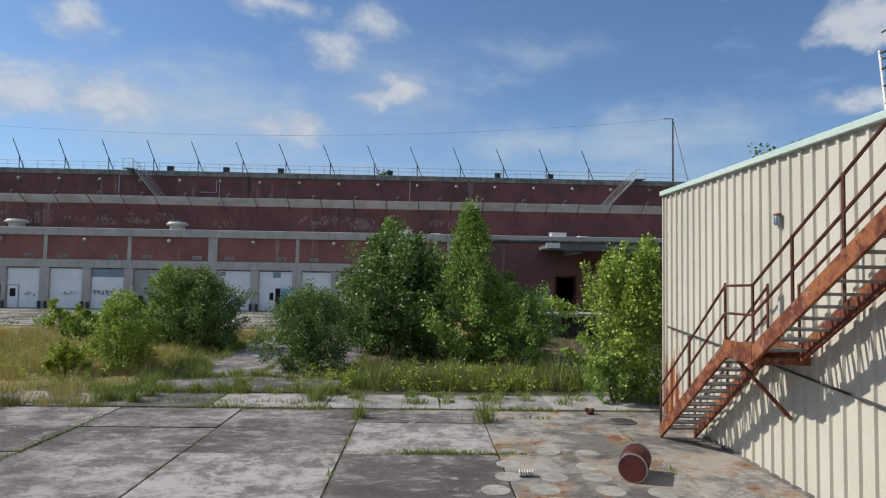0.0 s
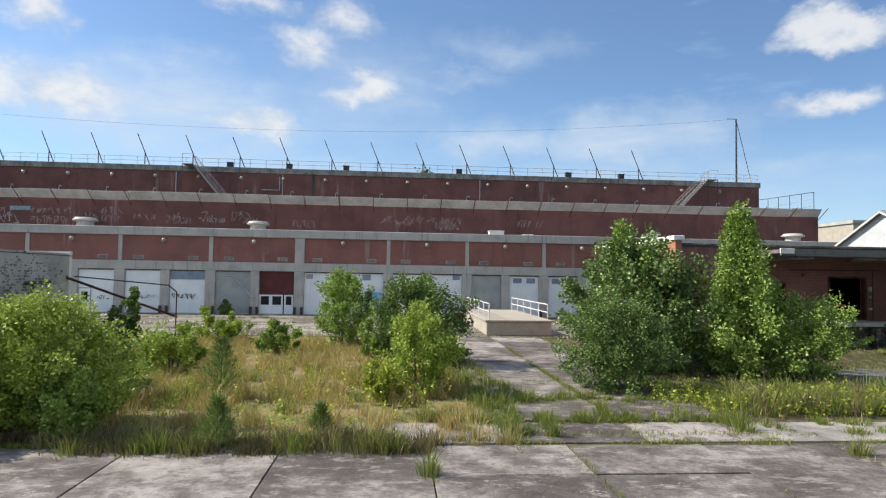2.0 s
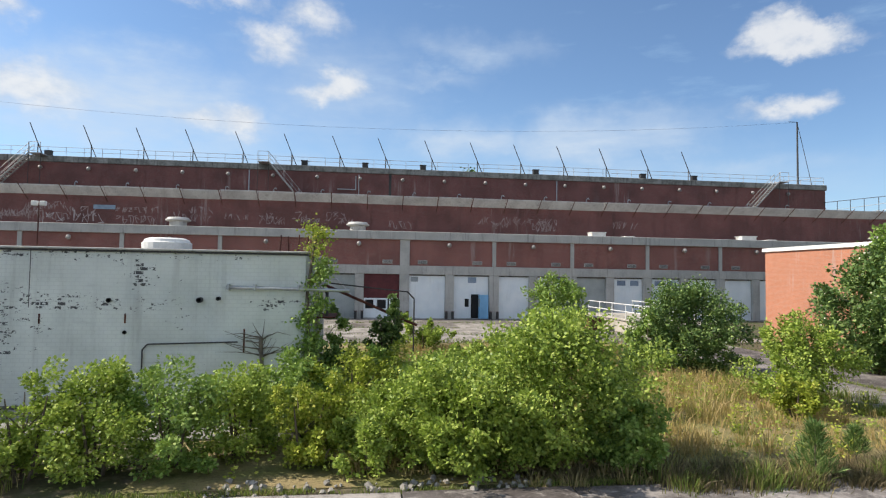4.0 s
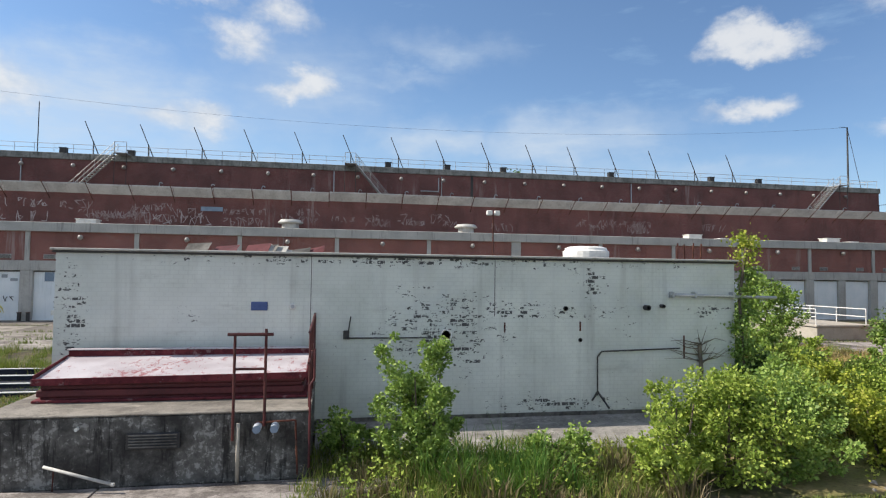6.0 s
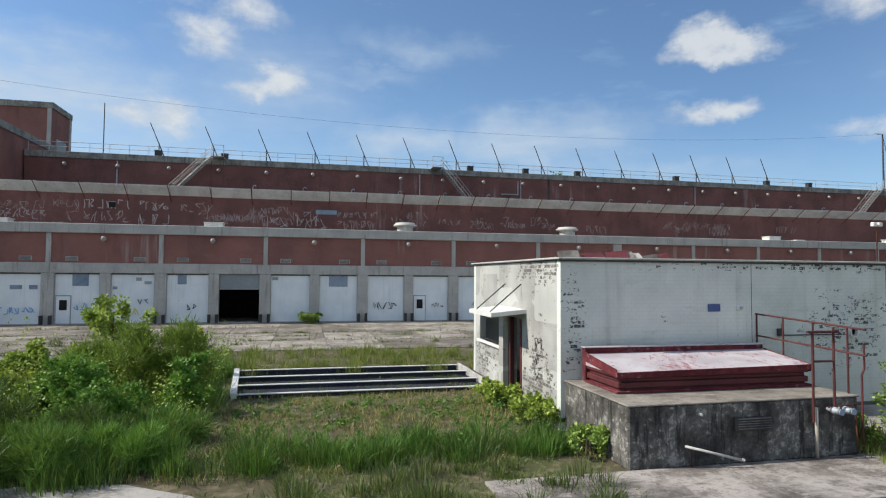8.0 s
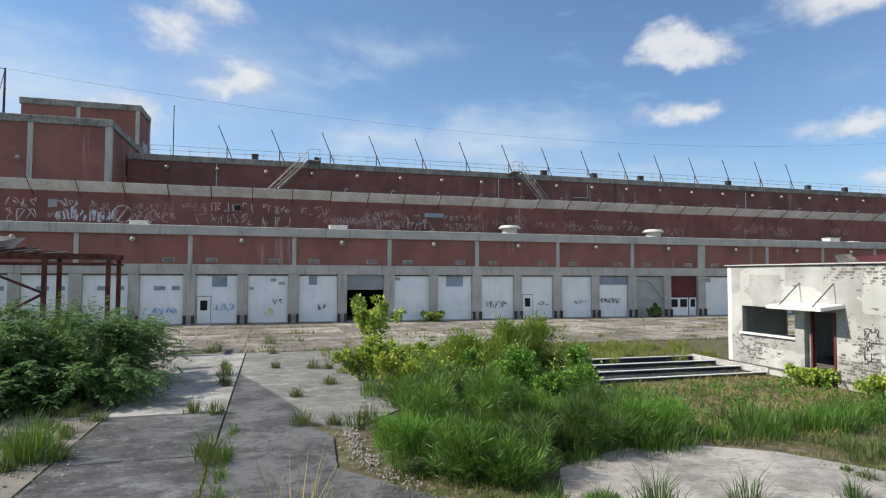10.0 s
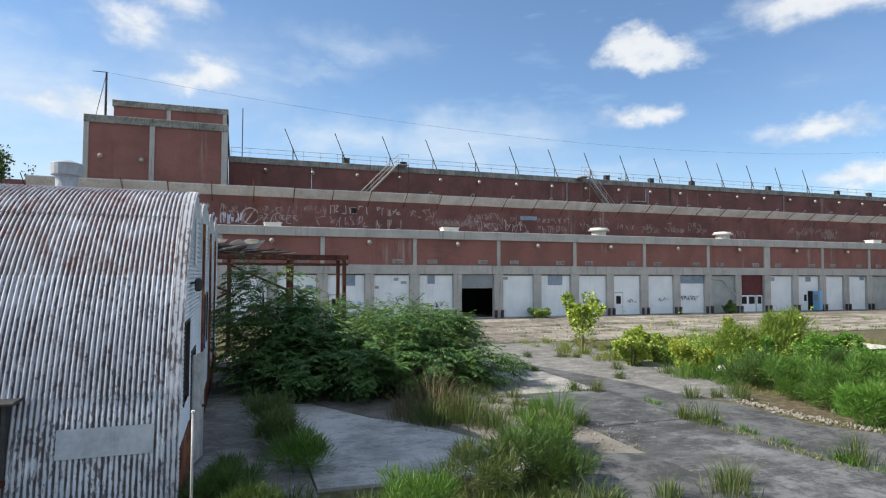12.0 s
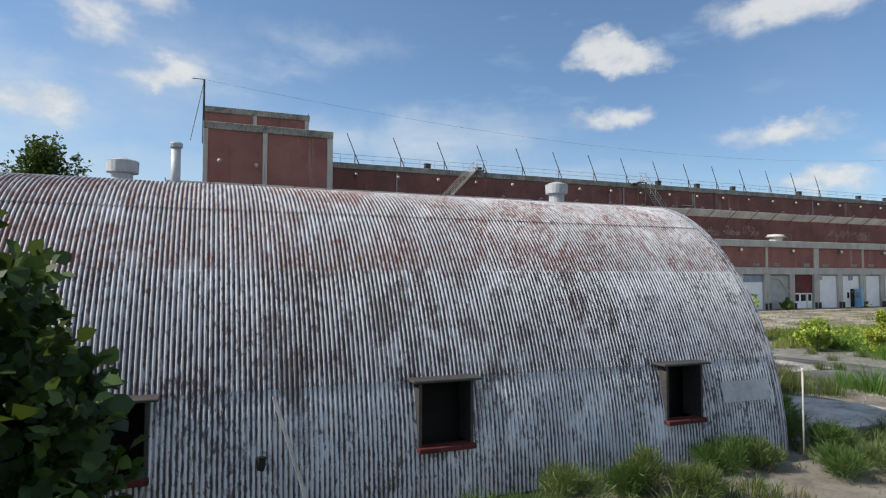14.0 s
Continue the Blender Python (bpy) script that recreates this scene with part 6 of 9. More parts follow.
t = thing("guard_rail", "dark red pipe guard rail on the hatch block", "railing")
for x in (-17.29, -16.75):
    part("post", M().tube((x, 18.48, 0.75 if x < -17 else 1.0), (x, 18.48, 2.74 if x > -17 else 2.66), 0.026, n=8), "rail_red", t)
part("rail", M().tube((-17.42, 18.48, 2.64), (-16.62, 18.48, 2.64), 0.03), "rail_red", t)
part("rail", M().tube((-17.29, 18.48, 2.02), (-16.75, 18.48, 2.02), 0.024), "rail_red", t)
for yy, z in ((21.6, 2.82), (20.7, 2.78), (19.79, 2.74), (18.86, 2.70)):
    part("post", M().tube((-15.98, yy, 1.235), (-15.98, yy, z), 0.022, n=8), "rail_red", t)
for z0, z1 in ((2.82, 2.68), (2.25, 2.12)):
    part("rail", M().tube((-15.98, 21.63, z0), (-15.98, 18.4, z1), 0.023), "rail_red", t)
part("hook_pipe", M().path([(-15.95, 18.55, 0.2), (-15.95, 18.55, 1.7), (-15.88, 18.55, 1.82), (-15.88, 18.55, 2.36)], 0.022, 8), "red_paint", t)
t = thing("standpipe", "white standpipe with two blue-grey hose valves on the block face", "valve")
part("riser", M().tube((-17.2, 18.5, 0.0), (-17.2, 18.5, 1.05), 0.034, n=10), "concrete_tan", t, smooth=True)
for x in (-16.85, -16.55):
    v = part("valve", M().turned((x, 18.45, 1.0), ((0.04, 0.12), (0.05, 0.0), (0.075, -0.02), (0.075, -0.10), (0.05, -0.12), (0.065, -0.17)), 14, "y"), "plate_grey", t, smooth=True)
    part("handle", M().turned((x, 18.2, 1.0), ((0.02, 0.03), (0.07, 0.02), (0.07, 0.0)), 12, "y"), "pane", v)
part("crosspipe", M().path([(-16.9, 18.5, 1.05), (-16.2, 18.5, 1.08), (-16.15, 18.5, 0.1)], 0.018, 8), "rust_dark", t)
t = thing("loose_pipe", "white plastic pipe leaning on the hatch block", "pipe")
part("tube", M().tube((-20.35, 18.5, 0.42), (-19.2, 18.3, 0.14), 0.026, n=10), "vent_old", t, smooth=True)
part("end_cap", M().tube((-19.2, 18.3, 0.14), (-19.16, 18.29, 0.13), 0.034, n=10), "vent_old", t)
part("prop", M().tube((-20.2, 18.5, 0.0), (-20.2, 18.52, 0.38), 0.012, n=5), "rust_dark", t)

# ---- white framed pit beside the block building ----
t = thing("pit_frame", "white timber frame with long bars over a shallow dark pit", "pit frame")
for yy, x0, z in ((31.6, -30.1, 0.16), (30.15, -30.0, 0.14), (28.7, -29.9, 0.11), (27.35, -29.8, 0.07)):
    part("board", M().box(x0, -21.7, yy - 0.03, yy + 0.03, -0.04, z, 0.008), "pit_dark", t, "dark side board")
    part("bar", M().box(x0, -21.68, yy - 0.06, yy + 0.06, z, z + 0.035, 0.01), "white_timber", t, "white painted top bar")
part("end", M().add([(-30.25, 31.68, -0.02), (-30.1, 31.68, -0.02), (-29.75, 27.25, -0.02), (-29.9, 27.25, -0.02), (-30.28, 31.68, 0.26), (-30.1, 31.68, 0.24), (-29.75, 27.25, 0.13), (-29.95, 27.25, 0.15)],
                    [(0, 1, 2, 3), (7, 6, 5, 4), (0, 4, 5, 1), (1, 5, 6, 2), (2, 6, 7, 3), (3, 7, 4, 0)]), "white_timber", t)
part("end", M().box(-21.66, -21.55, 27.27, 31.68, -0.02, 0.24, 0.012), "timber_old", t)
part("bed", M().box(-29.7, -21.72, 27.4, 31.55, -0.045, -0.012), "pit_dark", t, "dark blue-grey sheet in the pit")

# ---- loading ramp with white rails ----
t = thing("loading_ramp", "pale concrete loading platform with white pipe rails", "platform")
part("platform", M().box(14.2, 18.3, 40.0, 52.0, 0, 0.85, 0.03), "concrete_tan", t)
part("deck", M().box(14.1, 18.4, 39.9, 52.0, 0.85, 0.97, 0.02), "concrete_tan", t)
for x in (14.4, 18.1):
    for z in (1.45, 1.95):
        part("rail", M().tube((x, 40.3, z), (x, 51.8, z + (0.0 if x > 15 else 0.0)), 0.035, n=6), "white_timber", t)
    for k in range(6):
        part("post", M().tube((x, 40.3 + 2.3 * k, 0.97), (x, 40.3 + 2.3 * k, 1.97), 0.035, n=6), "white_timber", t)
t = thing("concrete_bin", "dark open concrete box on the yard", "box")
part("wall", M().box(12.4, 13.5, 46.5, 46.6, 0, 0.95, 0.01).box(12.4, 12.5, 46.6, 47.5, 0, 0.95, 0.01).box(13.4, 13.5, 46.6, 47.5, 0, 0.95, 0.01).box(12.5, 13.4, 47.4, 47.5, 0, 0.95, 0.01), "rust_dark", t)
part("rim", M().box(12.35, 13.55, 46.45, 46.6, 0.95, 1.0).box(12.35, 13.55, 47.4, 47.55, 0.95, 1.0), "concrete", t)

# ---- rusted steel rack by the arched sheds ----
t = thing("steel_rack", "rusted steel frame with diagonal braces and loose junk on top", "steel frame")
for x in (-56.0, -53.0, -50.1, -47.5):
    for yy in (39.3, 41.3):
        part("post", M().box(x - 0.09, x + 0.09, yy - 0.09, yy + 0.09, 0, 4.5), "rust_dark", t)
for yy in (39.3, 41.3):
    part("beam", M().box(-57, -47.3, yy - 0.08, yy + 0.08, 4.5, 4.72), "rust_dark", t)
    part("beam", M().box(-57, -47.3, yy - 0.06, yy + 0.06, 4.2, 4.3), "rust_dark", t)
for x in (-56.0, -53.0, -50.1, -47.5):
    part("beam", M().box(x - 0.07, x + 0.07, 39.38, 41.22, 4.5, 4.7), "rust_dark", t)
for a, b in ((-53.0, -50.1), (-56.0, -53.0)):
    part("brace", M().tube((a, 39.3, 4.2), (b, 39.3, 2.9), 0.06, n=4), "rust_dark", t)
    part("brace", M().tube((a, 39.3, 1.2), (b, 39.3, 2.9), 0.06, n=4), "rust_dark", t)
t = thing("junk_pile", "dark scrap and a pale bent sheet on the frame", "scrap")
for k in range(84):
    x, yy = rng.gauss(-54.2, 1.5), rng.uniform(39.3, 41.2)
    L, a = rng.uniform(0.5, 1.7), rng.gauss(0.0, 0.5)
    z = 4.74 + rng.uniform(0, 0.55) * math.exp(-((x + 54.6) / 1.7) ** 2)
    part("scrap", M().tube((x, yy, z), (x + L * math.cos(a), yy + L * 0.5 * math.sin(a), z + rng.uniform(-0.02, 0.28)), rng.uniform(0.02, 0.06), n=5),
         ("steel_dark", "rust_dark", "concrete_dark", "canopy_grey", "steel_dark")[k % 5], t)
for k in range(7):
    x, z = -55.6 + 0.5 * k, 4.8 + rng.uniform(0, 0.4)
    part("torn_sheet", M().add([(x, 39.5, z), (x + 0.9, 39.4, z + 0.1), (x + 1.0, 40.5, z + 0.32), (x + 0.1, 40.6, z + 0.22), (x + 0.5, 40.0, z + 0.34)], [(0, 1, 4), (1, 2, 4), (2, 3, 4), (3, 0, 4)]),
         ("concrete_dark", "canopy_grey", "steel_dark")[k % 3], t)
part("sheet", M().add([(-52.6, 40.0, 4.75), (-51.9, 40.3, 4.75), (-51.3, 40.6, 5.5), (-52.0, 40.1, 5.35), (-51.8, 40.4, 5.45), (-52.55, 40.05, 4.7)], [(0, 1, 2, 3), (0, 3, 4, 5)]), "canopy", t)

# ---- arched sheet-metal sheds ----
GX, QX1 = -53.45, -86.0
quon = thing("arched_shed", "row of joined arched sheds in weathered corrugated metal", "building")
YB, YR, ZR = 18.62, 22.55, 5.42
PITCH, AMP = 0.0745, 0.014


def vault(s):
    """Point (y, z) of the first vault, s from 0 at the front foot to 1 at the ridge."""
    a = s * math.pi / 2
    e = 2 / 1.9
    return YR - (YR - YB) * math.cos(a) ** e, ZR * math.sin(a) ** e


def vault_n(s):
    p, q = vault(max(0, s - 0.01)), vault(min(1, s + 0.01))
    d = Vector((0, q[0] - p[0], q[1] - p[1])).normalized()
    return Vector((0, -d.z, d.y))


def s_at(z):
    lo, hi = 0.0, 1.0
    for _ in range(40):
        mid = (lo + hi) / 2
        lo, hi = (mid, hi) if vault(mid)[1] < z else (lo, mid)
    return lo


def sheet(x0, x1, s0, s1, lift):
    """A corrugated sheet of the vault between two heights, bent to its curve; ribs run up the slope."""
    n = max(8, int(round((x1 - x0) / PITCH)) * 6)
    rows = max(2, int((s1 - s0) * 22))
    m = M()
    v, f = [], []
    for j in range(rows + 1):
        s = s0 + (s1 - s0) * j / rows
        yy, zz = vault(s)
        nn_ = vault_n(s)
        for i in range(n + 1):
            x = (x1 - x0) * i / n
            d = lift + AMP * math.sin(2 * math.pi * (x0 + x) / PITCH)
            v.append((x, yy + nn_.y * d, zz + nn_.z * d))
    w = n + 1
    for j in range(rows):
        for i in range(n):
            f.append((j * w + i, j * w + i + 1, (j + 1) * w + i + 1, (j + 1) * w + i))
    m.add(v, f)
    return m


WIN = [(-56.44, -55.6), (-61.34, -60.44), (-66.15, -65.2), (-71.4, -70.4)]
CUT0, CUT1 = s_at(0.90), s_at(1.93)
LEVELS = [0.004, CUT1, s_at(3.62), s_at(4.75), 1.0]
cols = []
x = GX
edges = sorted([w for p in WIN for w in p], reverse=True)
for e in edges + [QX1]:
    k = max(1, round((x - e) / 0.72))
    cols += [(x - (x - e) * (i + 1) / k, x - (x - e) * i / k) for i in range(k)]
    x = e
for a, b in cols:
    window = any(abs(a - p) < 0.02 or (a >= p - 0.02 and b <= q + 0.02) for p, q in WIN)
    for lv in range(4):
        s0, s1 = LEVELS[lv], LEVELS[lv + 1] + (0.012 if lv < 3 else 0)
        if lv == 0 and window:
            s1 = CUT0
        lift = 0.012 * (lv % 2) + rng.uniform(0, 0.004)
        # row tones carry light: low row paled for bounce, top rows dimmed against sun
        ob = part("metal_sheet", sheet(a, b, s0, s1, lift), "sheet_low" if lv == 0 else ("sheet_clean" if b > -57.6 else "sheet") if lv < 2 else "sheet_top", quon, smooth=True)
        ob.location.x = a
# far half of the first vault and the further vaults
def arch(yc, half, z0, zr, n=14):
    return [(yc - half * math.cos(math.pi * k / n), z0 + (zr - z0) * math.sin(math.pi * k / n)) for k in range(n + 1)]


ridge_back = [(YR + (24.55 - YR) * k / 8, ZR - 0.45 * (k / 8) ** 2) for k in range(9)]
rows_ = [ridge_back] + [arch(26.45 + 3.9 * k, 1.95, 4.98 + 0.07 * k, 5.62 + 0.09 * k) for k in range(3)]
for prof_ in rows_:
    m = M()
    v, f = [], []
    xs_ = np.arange(GX, QX1, -0.3)
    for (yy, zz) in prof_:
        v += [(xx, yy, zz + 0.012 * math.sin(i * 2.1)) for i, xx in enumerate(xs_)]
    w = len(xs_)
    for j in range(len(prof_) - 1):
        for i in range(w - 1):
            f.append((j * w + i + 1, j * w + i, (j + 1) * w + i, (j + 1) * w + i + 1))
    m.add(v, f)
    part("roof_sheet", m, "sheet_top", quon)
YQ = 36.3
part("far_wall", M().box(QX1, GX - 0.1, YQ - 0.1, YQ, 0, 5.1), "sheet_gable", quon)
part("rear_wall", M().box(QX1, QX1 + 0.1, 19.2, YQ, 0, 5.0), "sheet_gable", quon)
# unseen black sheet, added to keep the shed inside dark
part("inner_dark_sheet", M().box(QX1, GX - 0.3, 20.6, 20.7, 0, 3.6), "black", quon)
part("inner_floor", M().box(QX1, GX - 0.2, 18.9, YQ, -0.02, 0.06), "concrete_dark", quon)


def outline(yy):
    """Height of the gable wall at y."""
    if yy < YR:
        lo, hi = 0.0, 1.0
        for _ in range(30):
            mid = (lo + hi) / 2
            lo, hi = (mid, hi) if vault(mid)[0] < yy else (lo, mid)
        return vault(lo)[1]
    if yy < 24.55:
        return ZR - 0.45 * ((yy - YR) / (24.55 - YR)) ** 2
    k = min(2, int((yy - 24.5) / 3.9))
    c = max(-1.0, min(1.0, (yy - (26.45 + 3.9 * k)) / 1.95))
    return 4.98 + 0.07 * k + (0.64 + 0.02 * k) * math.sqrt(max(0, 1 - c * c))


# gable wall of level corrugations, with openings left out
HOLES = [(19.9, 20.9, 1.5, 2.9), (26.0, 26.6, 1.7, 3.15), (27.3, 27.9, 1.8, 3.2), (29.6, 30.1, 1.7, 3.1), (21.6, 22.7, 0.05, 2.2)]
v, f = [], []
ys = np.arange(18.7, YQ, 0.1)
zs = np.arange(0.0, 6.0, 0.0186)
cells = {}
m = M()
for yy in ys:
    top = min(outline(yy), outline(min(yy + 0.1, YQ)))
    spans = [(0.5 if yy > 22.7 else 0.0, top)]
    for h0, h1, c0, c1 in HOLES:
        if h0 <= yy + 0.05 <= h1:
            spans = [s for a, b in spans for s in ((a, c0), (c1, b)) if s[1] - s[0] > 0.05]
    for a, b in spans:
        n = max(2, int((b - a) / 0.0248))
        o = len(v)
        for j in range(n + 1):
            z = a + (b - a) * j / n
            d = 0.011 * math.sin(2 * math.pi * z / 0.0745)
            v += [(GX + d, yy, z), (GX + d, yy + 0.1, z)]
        for j in range(n):
            f.append((o + 2 * j, o + 2 * j + 1, o + 2 * j + 3, o + 2 * j + 2))
m.add(v, f)
part("gable_wall", m, "sheet_gable", quon, "pale corrugated end wall")
part("gable_base", M().box(GX - 0.1, GX + 0.03, 22.75, YQ, 0, 0.5, 0.01), "rust", quon, "rust-stained brick footing")
part("gable_panel", M().box(GX - 0.02, GX + 0.03, 19.4, 21.4, 0.1, 0.95, 0.005), "rust", quon, "rust-red sheet panel")
for h0, h1, c0, c1 in HOLES:
    d = part("opening_frame", M().box(GX - 0.05, GX + 0.022, h0 - 0.025, h0 + 0.02, c0, c1).box(GX - 0.05, GX + 0.022, h1 - 0.02, h1 + 0.025, c0, c1).box(GX - 0.05, GX + 0.022, h0, h1, c1 - 0.02, c1 + 0.03), "steel_dark", quon)
    part("opening_dark", M().box(GX - 0.35, GX - 0.3, h0 - 0.1, h1 + 0.1, c0, c1), "black", d)
for yy, zz in ((22.3, 4.4), (26.4, 4.6), (30.3, 4.7), (34.2, 4.8)):
    lv = part("gable_louvre", M().box(GX + 0.012, GX + 0.05, yy - 0.35, yy + 0.35, zz - 0.5, zz + 0.45, 0.01), "sheet_gable", quon)
    for k in range(9):
        part("slat", M().box(GX + 0.05, GX + 0.07, yy - 0.3, yy + 0.3, zz - 0.44 + 0.1 * k, zz - 0.41 + 0.1 * k), "galv", lv)
for yy in (24.55, 28.4, 32.3):
    part("gutter_pipe", M().tube((GX + 0.05, yy, 0.3), (GX + 0.05, yy, 4.95), 0.032), "rust", quon)
t = thing("wall_floodlight", "small dark floodlight on the pale gable sheets", "floodlight", at=(GX, 21.0, 3.55))
part("bracket", M().tube((0, 0, 0), (0.16, 0, 0.04), 0.02, n=6), "steel_dark", t)
part("housing", M().box(0.08, 0.2, -0.12, 0.12, -0.14, 0.1, 0.03), "steel_dark", t)
part("lens", M().box(0.2, 0.207, -0.09, 0.09, -0.1, 0.06, 0.003), "steel_dark", t)
t = thing("side_door", "pale grey sheet door standing ajar in the gable", "door", at=(GX + 0.03, 21.58, 0.05))
part("leaf", M().add([(0, 0, 0), (0.16, 0.62, 0), (0.19, 0.61, 0), (0.03, -0.01, 0), (0, 0, 2.1), (0.16, 0.62, 2.1), (0.19, 0.61, 2.1), (0.03, -0.01, 2.1)],
                     [(0, 1, 2, 3), (7, 6, 5, 4), (0, 4, 5, 1), (1, 5, 6, 2), (2, 6, 7, 3), (3, 7, 4, 0)]), "timber_old", t)
part("handle", M().box(0.13, 0.22, 0.48, 0.55, 1.0, 1.05, 0.01), "steel_dark", t)
# edge flashing along the front arch
m = M()
for k in range(24):
    p, q = vault(k / 24), vault((k + 1) / 24)
    a, b = vault_n(k / 24) * 0.03, vault_n((k + 1) / 24) * 0.03
    m.add([(GX + 0.04, p[0] + a.y, p[1] + a.z), (GX - 0.16, p[0] + a.y, p[1] + a.z), (GX - 0.16, q[0] + b.y, q[1] + b.z), (GX + 0.04, q[0] + b.y, q[1] + b.z),
           (GX + 0.04, p[0] - a.y, p[1] - a.z), (GX + 0.04, q[0] - b.y, q[1] - b.z)], [(0, 1, 2, 3), (0, 3, 5, 4)])
part("edge_flashing", m, "sheet_clean", quon)
# windows in the curved side
for p, q in WIN:
    y0, z0 = vault(CUT0)
    y1, z1 = vault(CUT1)
    w = part("window_frame", M().box(p - 0.02, p + 0.03, y0 - 0.04, y1 + 0.2, z0, z1), "steel_dark", quon)
    part("window_jamb", M().box(q - 0.03, q + 0.02, y0 - 0.04, y1 + 0.2, z0, z1), "steel_dark", w)
    part("window_head", M().box(p - 0.14, q + 0.14, y0 - 0.14, y1 + 0.1, z1, z1 + 0.045, 0.01), "steel_dark", w)
    part("window_sill", M().box(p - 0.04, q + 0.04, y0 - 0.13, y0 + 0.15, z0 - 0.06, z0 + 0.02, 0.01), "rust_red", w, "rust-red window sill")
    part("window_dark", M().box(p - 0.2, q + 0.2, y1 + 0.5, y1 + 0.55, z0 - 0.3, z1 + 0.3), "black", w)
part("sheet_hole", M().box(-63.78, -63.66, vault(s_at(1.0))[0] - 0.035, vault(s_at(1.0))[0] + 0.1, 0.82, 1.04, 0.02), "black", quon, "torn dark hole in the sheet")
t = thing("leaning_timber", "pale weathered timber leaning on the curved shed side", "timber")
part("batten", M().tube((-62.98, 18.28, -0.02), (-63.55, vault(s_at(1.85))[0] - 0.06, 1.85), 0.035, 0.035, 4), "timber_grey", t)
y0, z0 = vault(s_at(1.35))
m = M()
for k in range(5):
    s0, s1 = s_at(1.12 + 0.08 * k), s_at(1.12 + 0.08 * (k + 1))
    p, q = vault(s0), vault(s1)
    m.quad((-55.0, p[0] - 0.035, p[1]), (-53.75, p[0] - 0.035, p[1]), (-53.75, q[0] - 0.035, q[1]), (-55.0, q[0] - 0.035, q[1]))
part("patch_plate", m, "plate_grey", quon, "plain grey riveted patch plate")


def shed_vent(x, y, z, s):
    t = thing("shed_vent", "round grey sheet-metal ridge ventilator", "ventilator", "shed ridge vents", at=(x, y, z))
    part("neck", M().turned((0, 0, -0.4), ((0.2, 0.0), (0.2, 0.75)), 18), "plate_grey", t)
    part("drum", M().turned((0, 0, 0.32), ((0.22, 0.0), (0.3 * s, 0.02), (0.31 * s, 0.24), (0.29 * s, 0.26)), 20), "plate_grey", t)
    part("cap", M().turned((0, 0, 0.57), ((0.31 * s, 0.0), (0.29 * s, 0.015), (0.10 * s, 0.075), (0.03 * s, 0.085)), 20), "plate_grey", t)
    return t


shed_vent(-56.0, 23.1, 5.42, 0.95)
shed_vent(-66.14, 23.5, 5.38, 1.0)
t = thing("stack_pipe", "thin grey flue pipe with a flared collar on the ridge", "chimney", at=(-65.1, 22.6, 5.2))
part("flue", M().tube((0, 0, -0.1), (0, 0, 0.95), 0.09, 0.09, 16), "plate_grey", t, smooth=True)
part("collar", M().turned((0, 0, 0.95), ((0.12, 0.0), (0.13, 0.07), (0.1, 0.1)), 16), "plate_grey", t)
t = thing("stand_post", "cream painted marker post beside the shed corner", "post", at=(-53.2, 18.4, 0))
part("tube", M().tube((0, 0, 0), (0, 0, 1.72), 0.019, n=10), "timber_old", t, smooth=True)
part("cap", M().tube((0, 0, 1.72), (0, 0, 1.75), 0.028, n=10), "pvc", t)
for yy, z, w in ((26.05, 1.78, 1.7),):
    t = thing("graffiti", "blue sprayed scrawl on the pale gable sheets", "graffiti", "sprayed tags")
    for m in scribble(rng, 0, z, w, 0.62, 0, 44, 0.06):
        m.v = [(GX + 0.03, yy + p[0], p[2]) for p in m.v]
        if m.v:
            part("stroke", m, "paint_blue", t)


# ---- planting ----
nr = np.random.default_rng(5)


def fast_mesh(name, verts, faces, mat):
    """A mesh from arrays of vertices (n, 3) and quads (m, 4)."""
    me = bpy.data.meshes.new(name)
    me.vertices.add(len(verts))
    me.vertices.foreach_set("co", verts.astype(np.float32).ravel())
    k = faces.shape[1]
    me.loops.add(faces.size)
    me.loops.foreach_set("vertex_index", faces.astype(np.int32).ravel())
    me.polygons.add(len(faces))
    me.polygons.foreach_set("loop_start", np.arange(0, faces.size, k, dtype=np.int32))
    me.materials.append(MAT[mat])
    me.update(calc_edges=True)
    return me


def unit(v):
    return v / np.maximum(np.linalg.norm(v, axis=1, keepdims=True), 1e-9)


def leaves(name, at, along, size, width, mat, facing=None):
    """One folded leaf at each place, pointing along its direction, its face turned towards facing."""
    n = len(at)
    along = unit(along)
    side = unit(np.cross(along, nr.normal(size=(n, 3)) + np.array([0, 0, 0.6]) if facing is None else facing))
    up = np.cross(side, along)
    s = (size * nr.uniform(0.65, 1.25, n))[:, None]
    w = s * width
    fold = up * w * 0.25
    v = np.stack([at, at + along * s * 0.45 + side * w + fold, at + along * s, at + along * s * 0.45 - side * w + fold], 1).reshape(-1, 3)
    if width > 0.45 and size > 0.11:
        v = np.stack([at, at + along * s * 0.28 + side * w * 0.95 + fold, at + along * s * 0.68 + side * w * 0.8 + fold, at + along * s - fold,
                      at + along * s * 0.68 - side * w * 0.8 + fold, at + along * s * 0.28 - side * w * 0.95 + fold], 1).reshape(-1, 3)
        return fast_mesh(name, v, np.arange(n * 6).reshape(-1, 6), mat)
    q = np.arange(n * 4).reshape(-1, 4)
    return fast_mesh(name, v, q, mat)


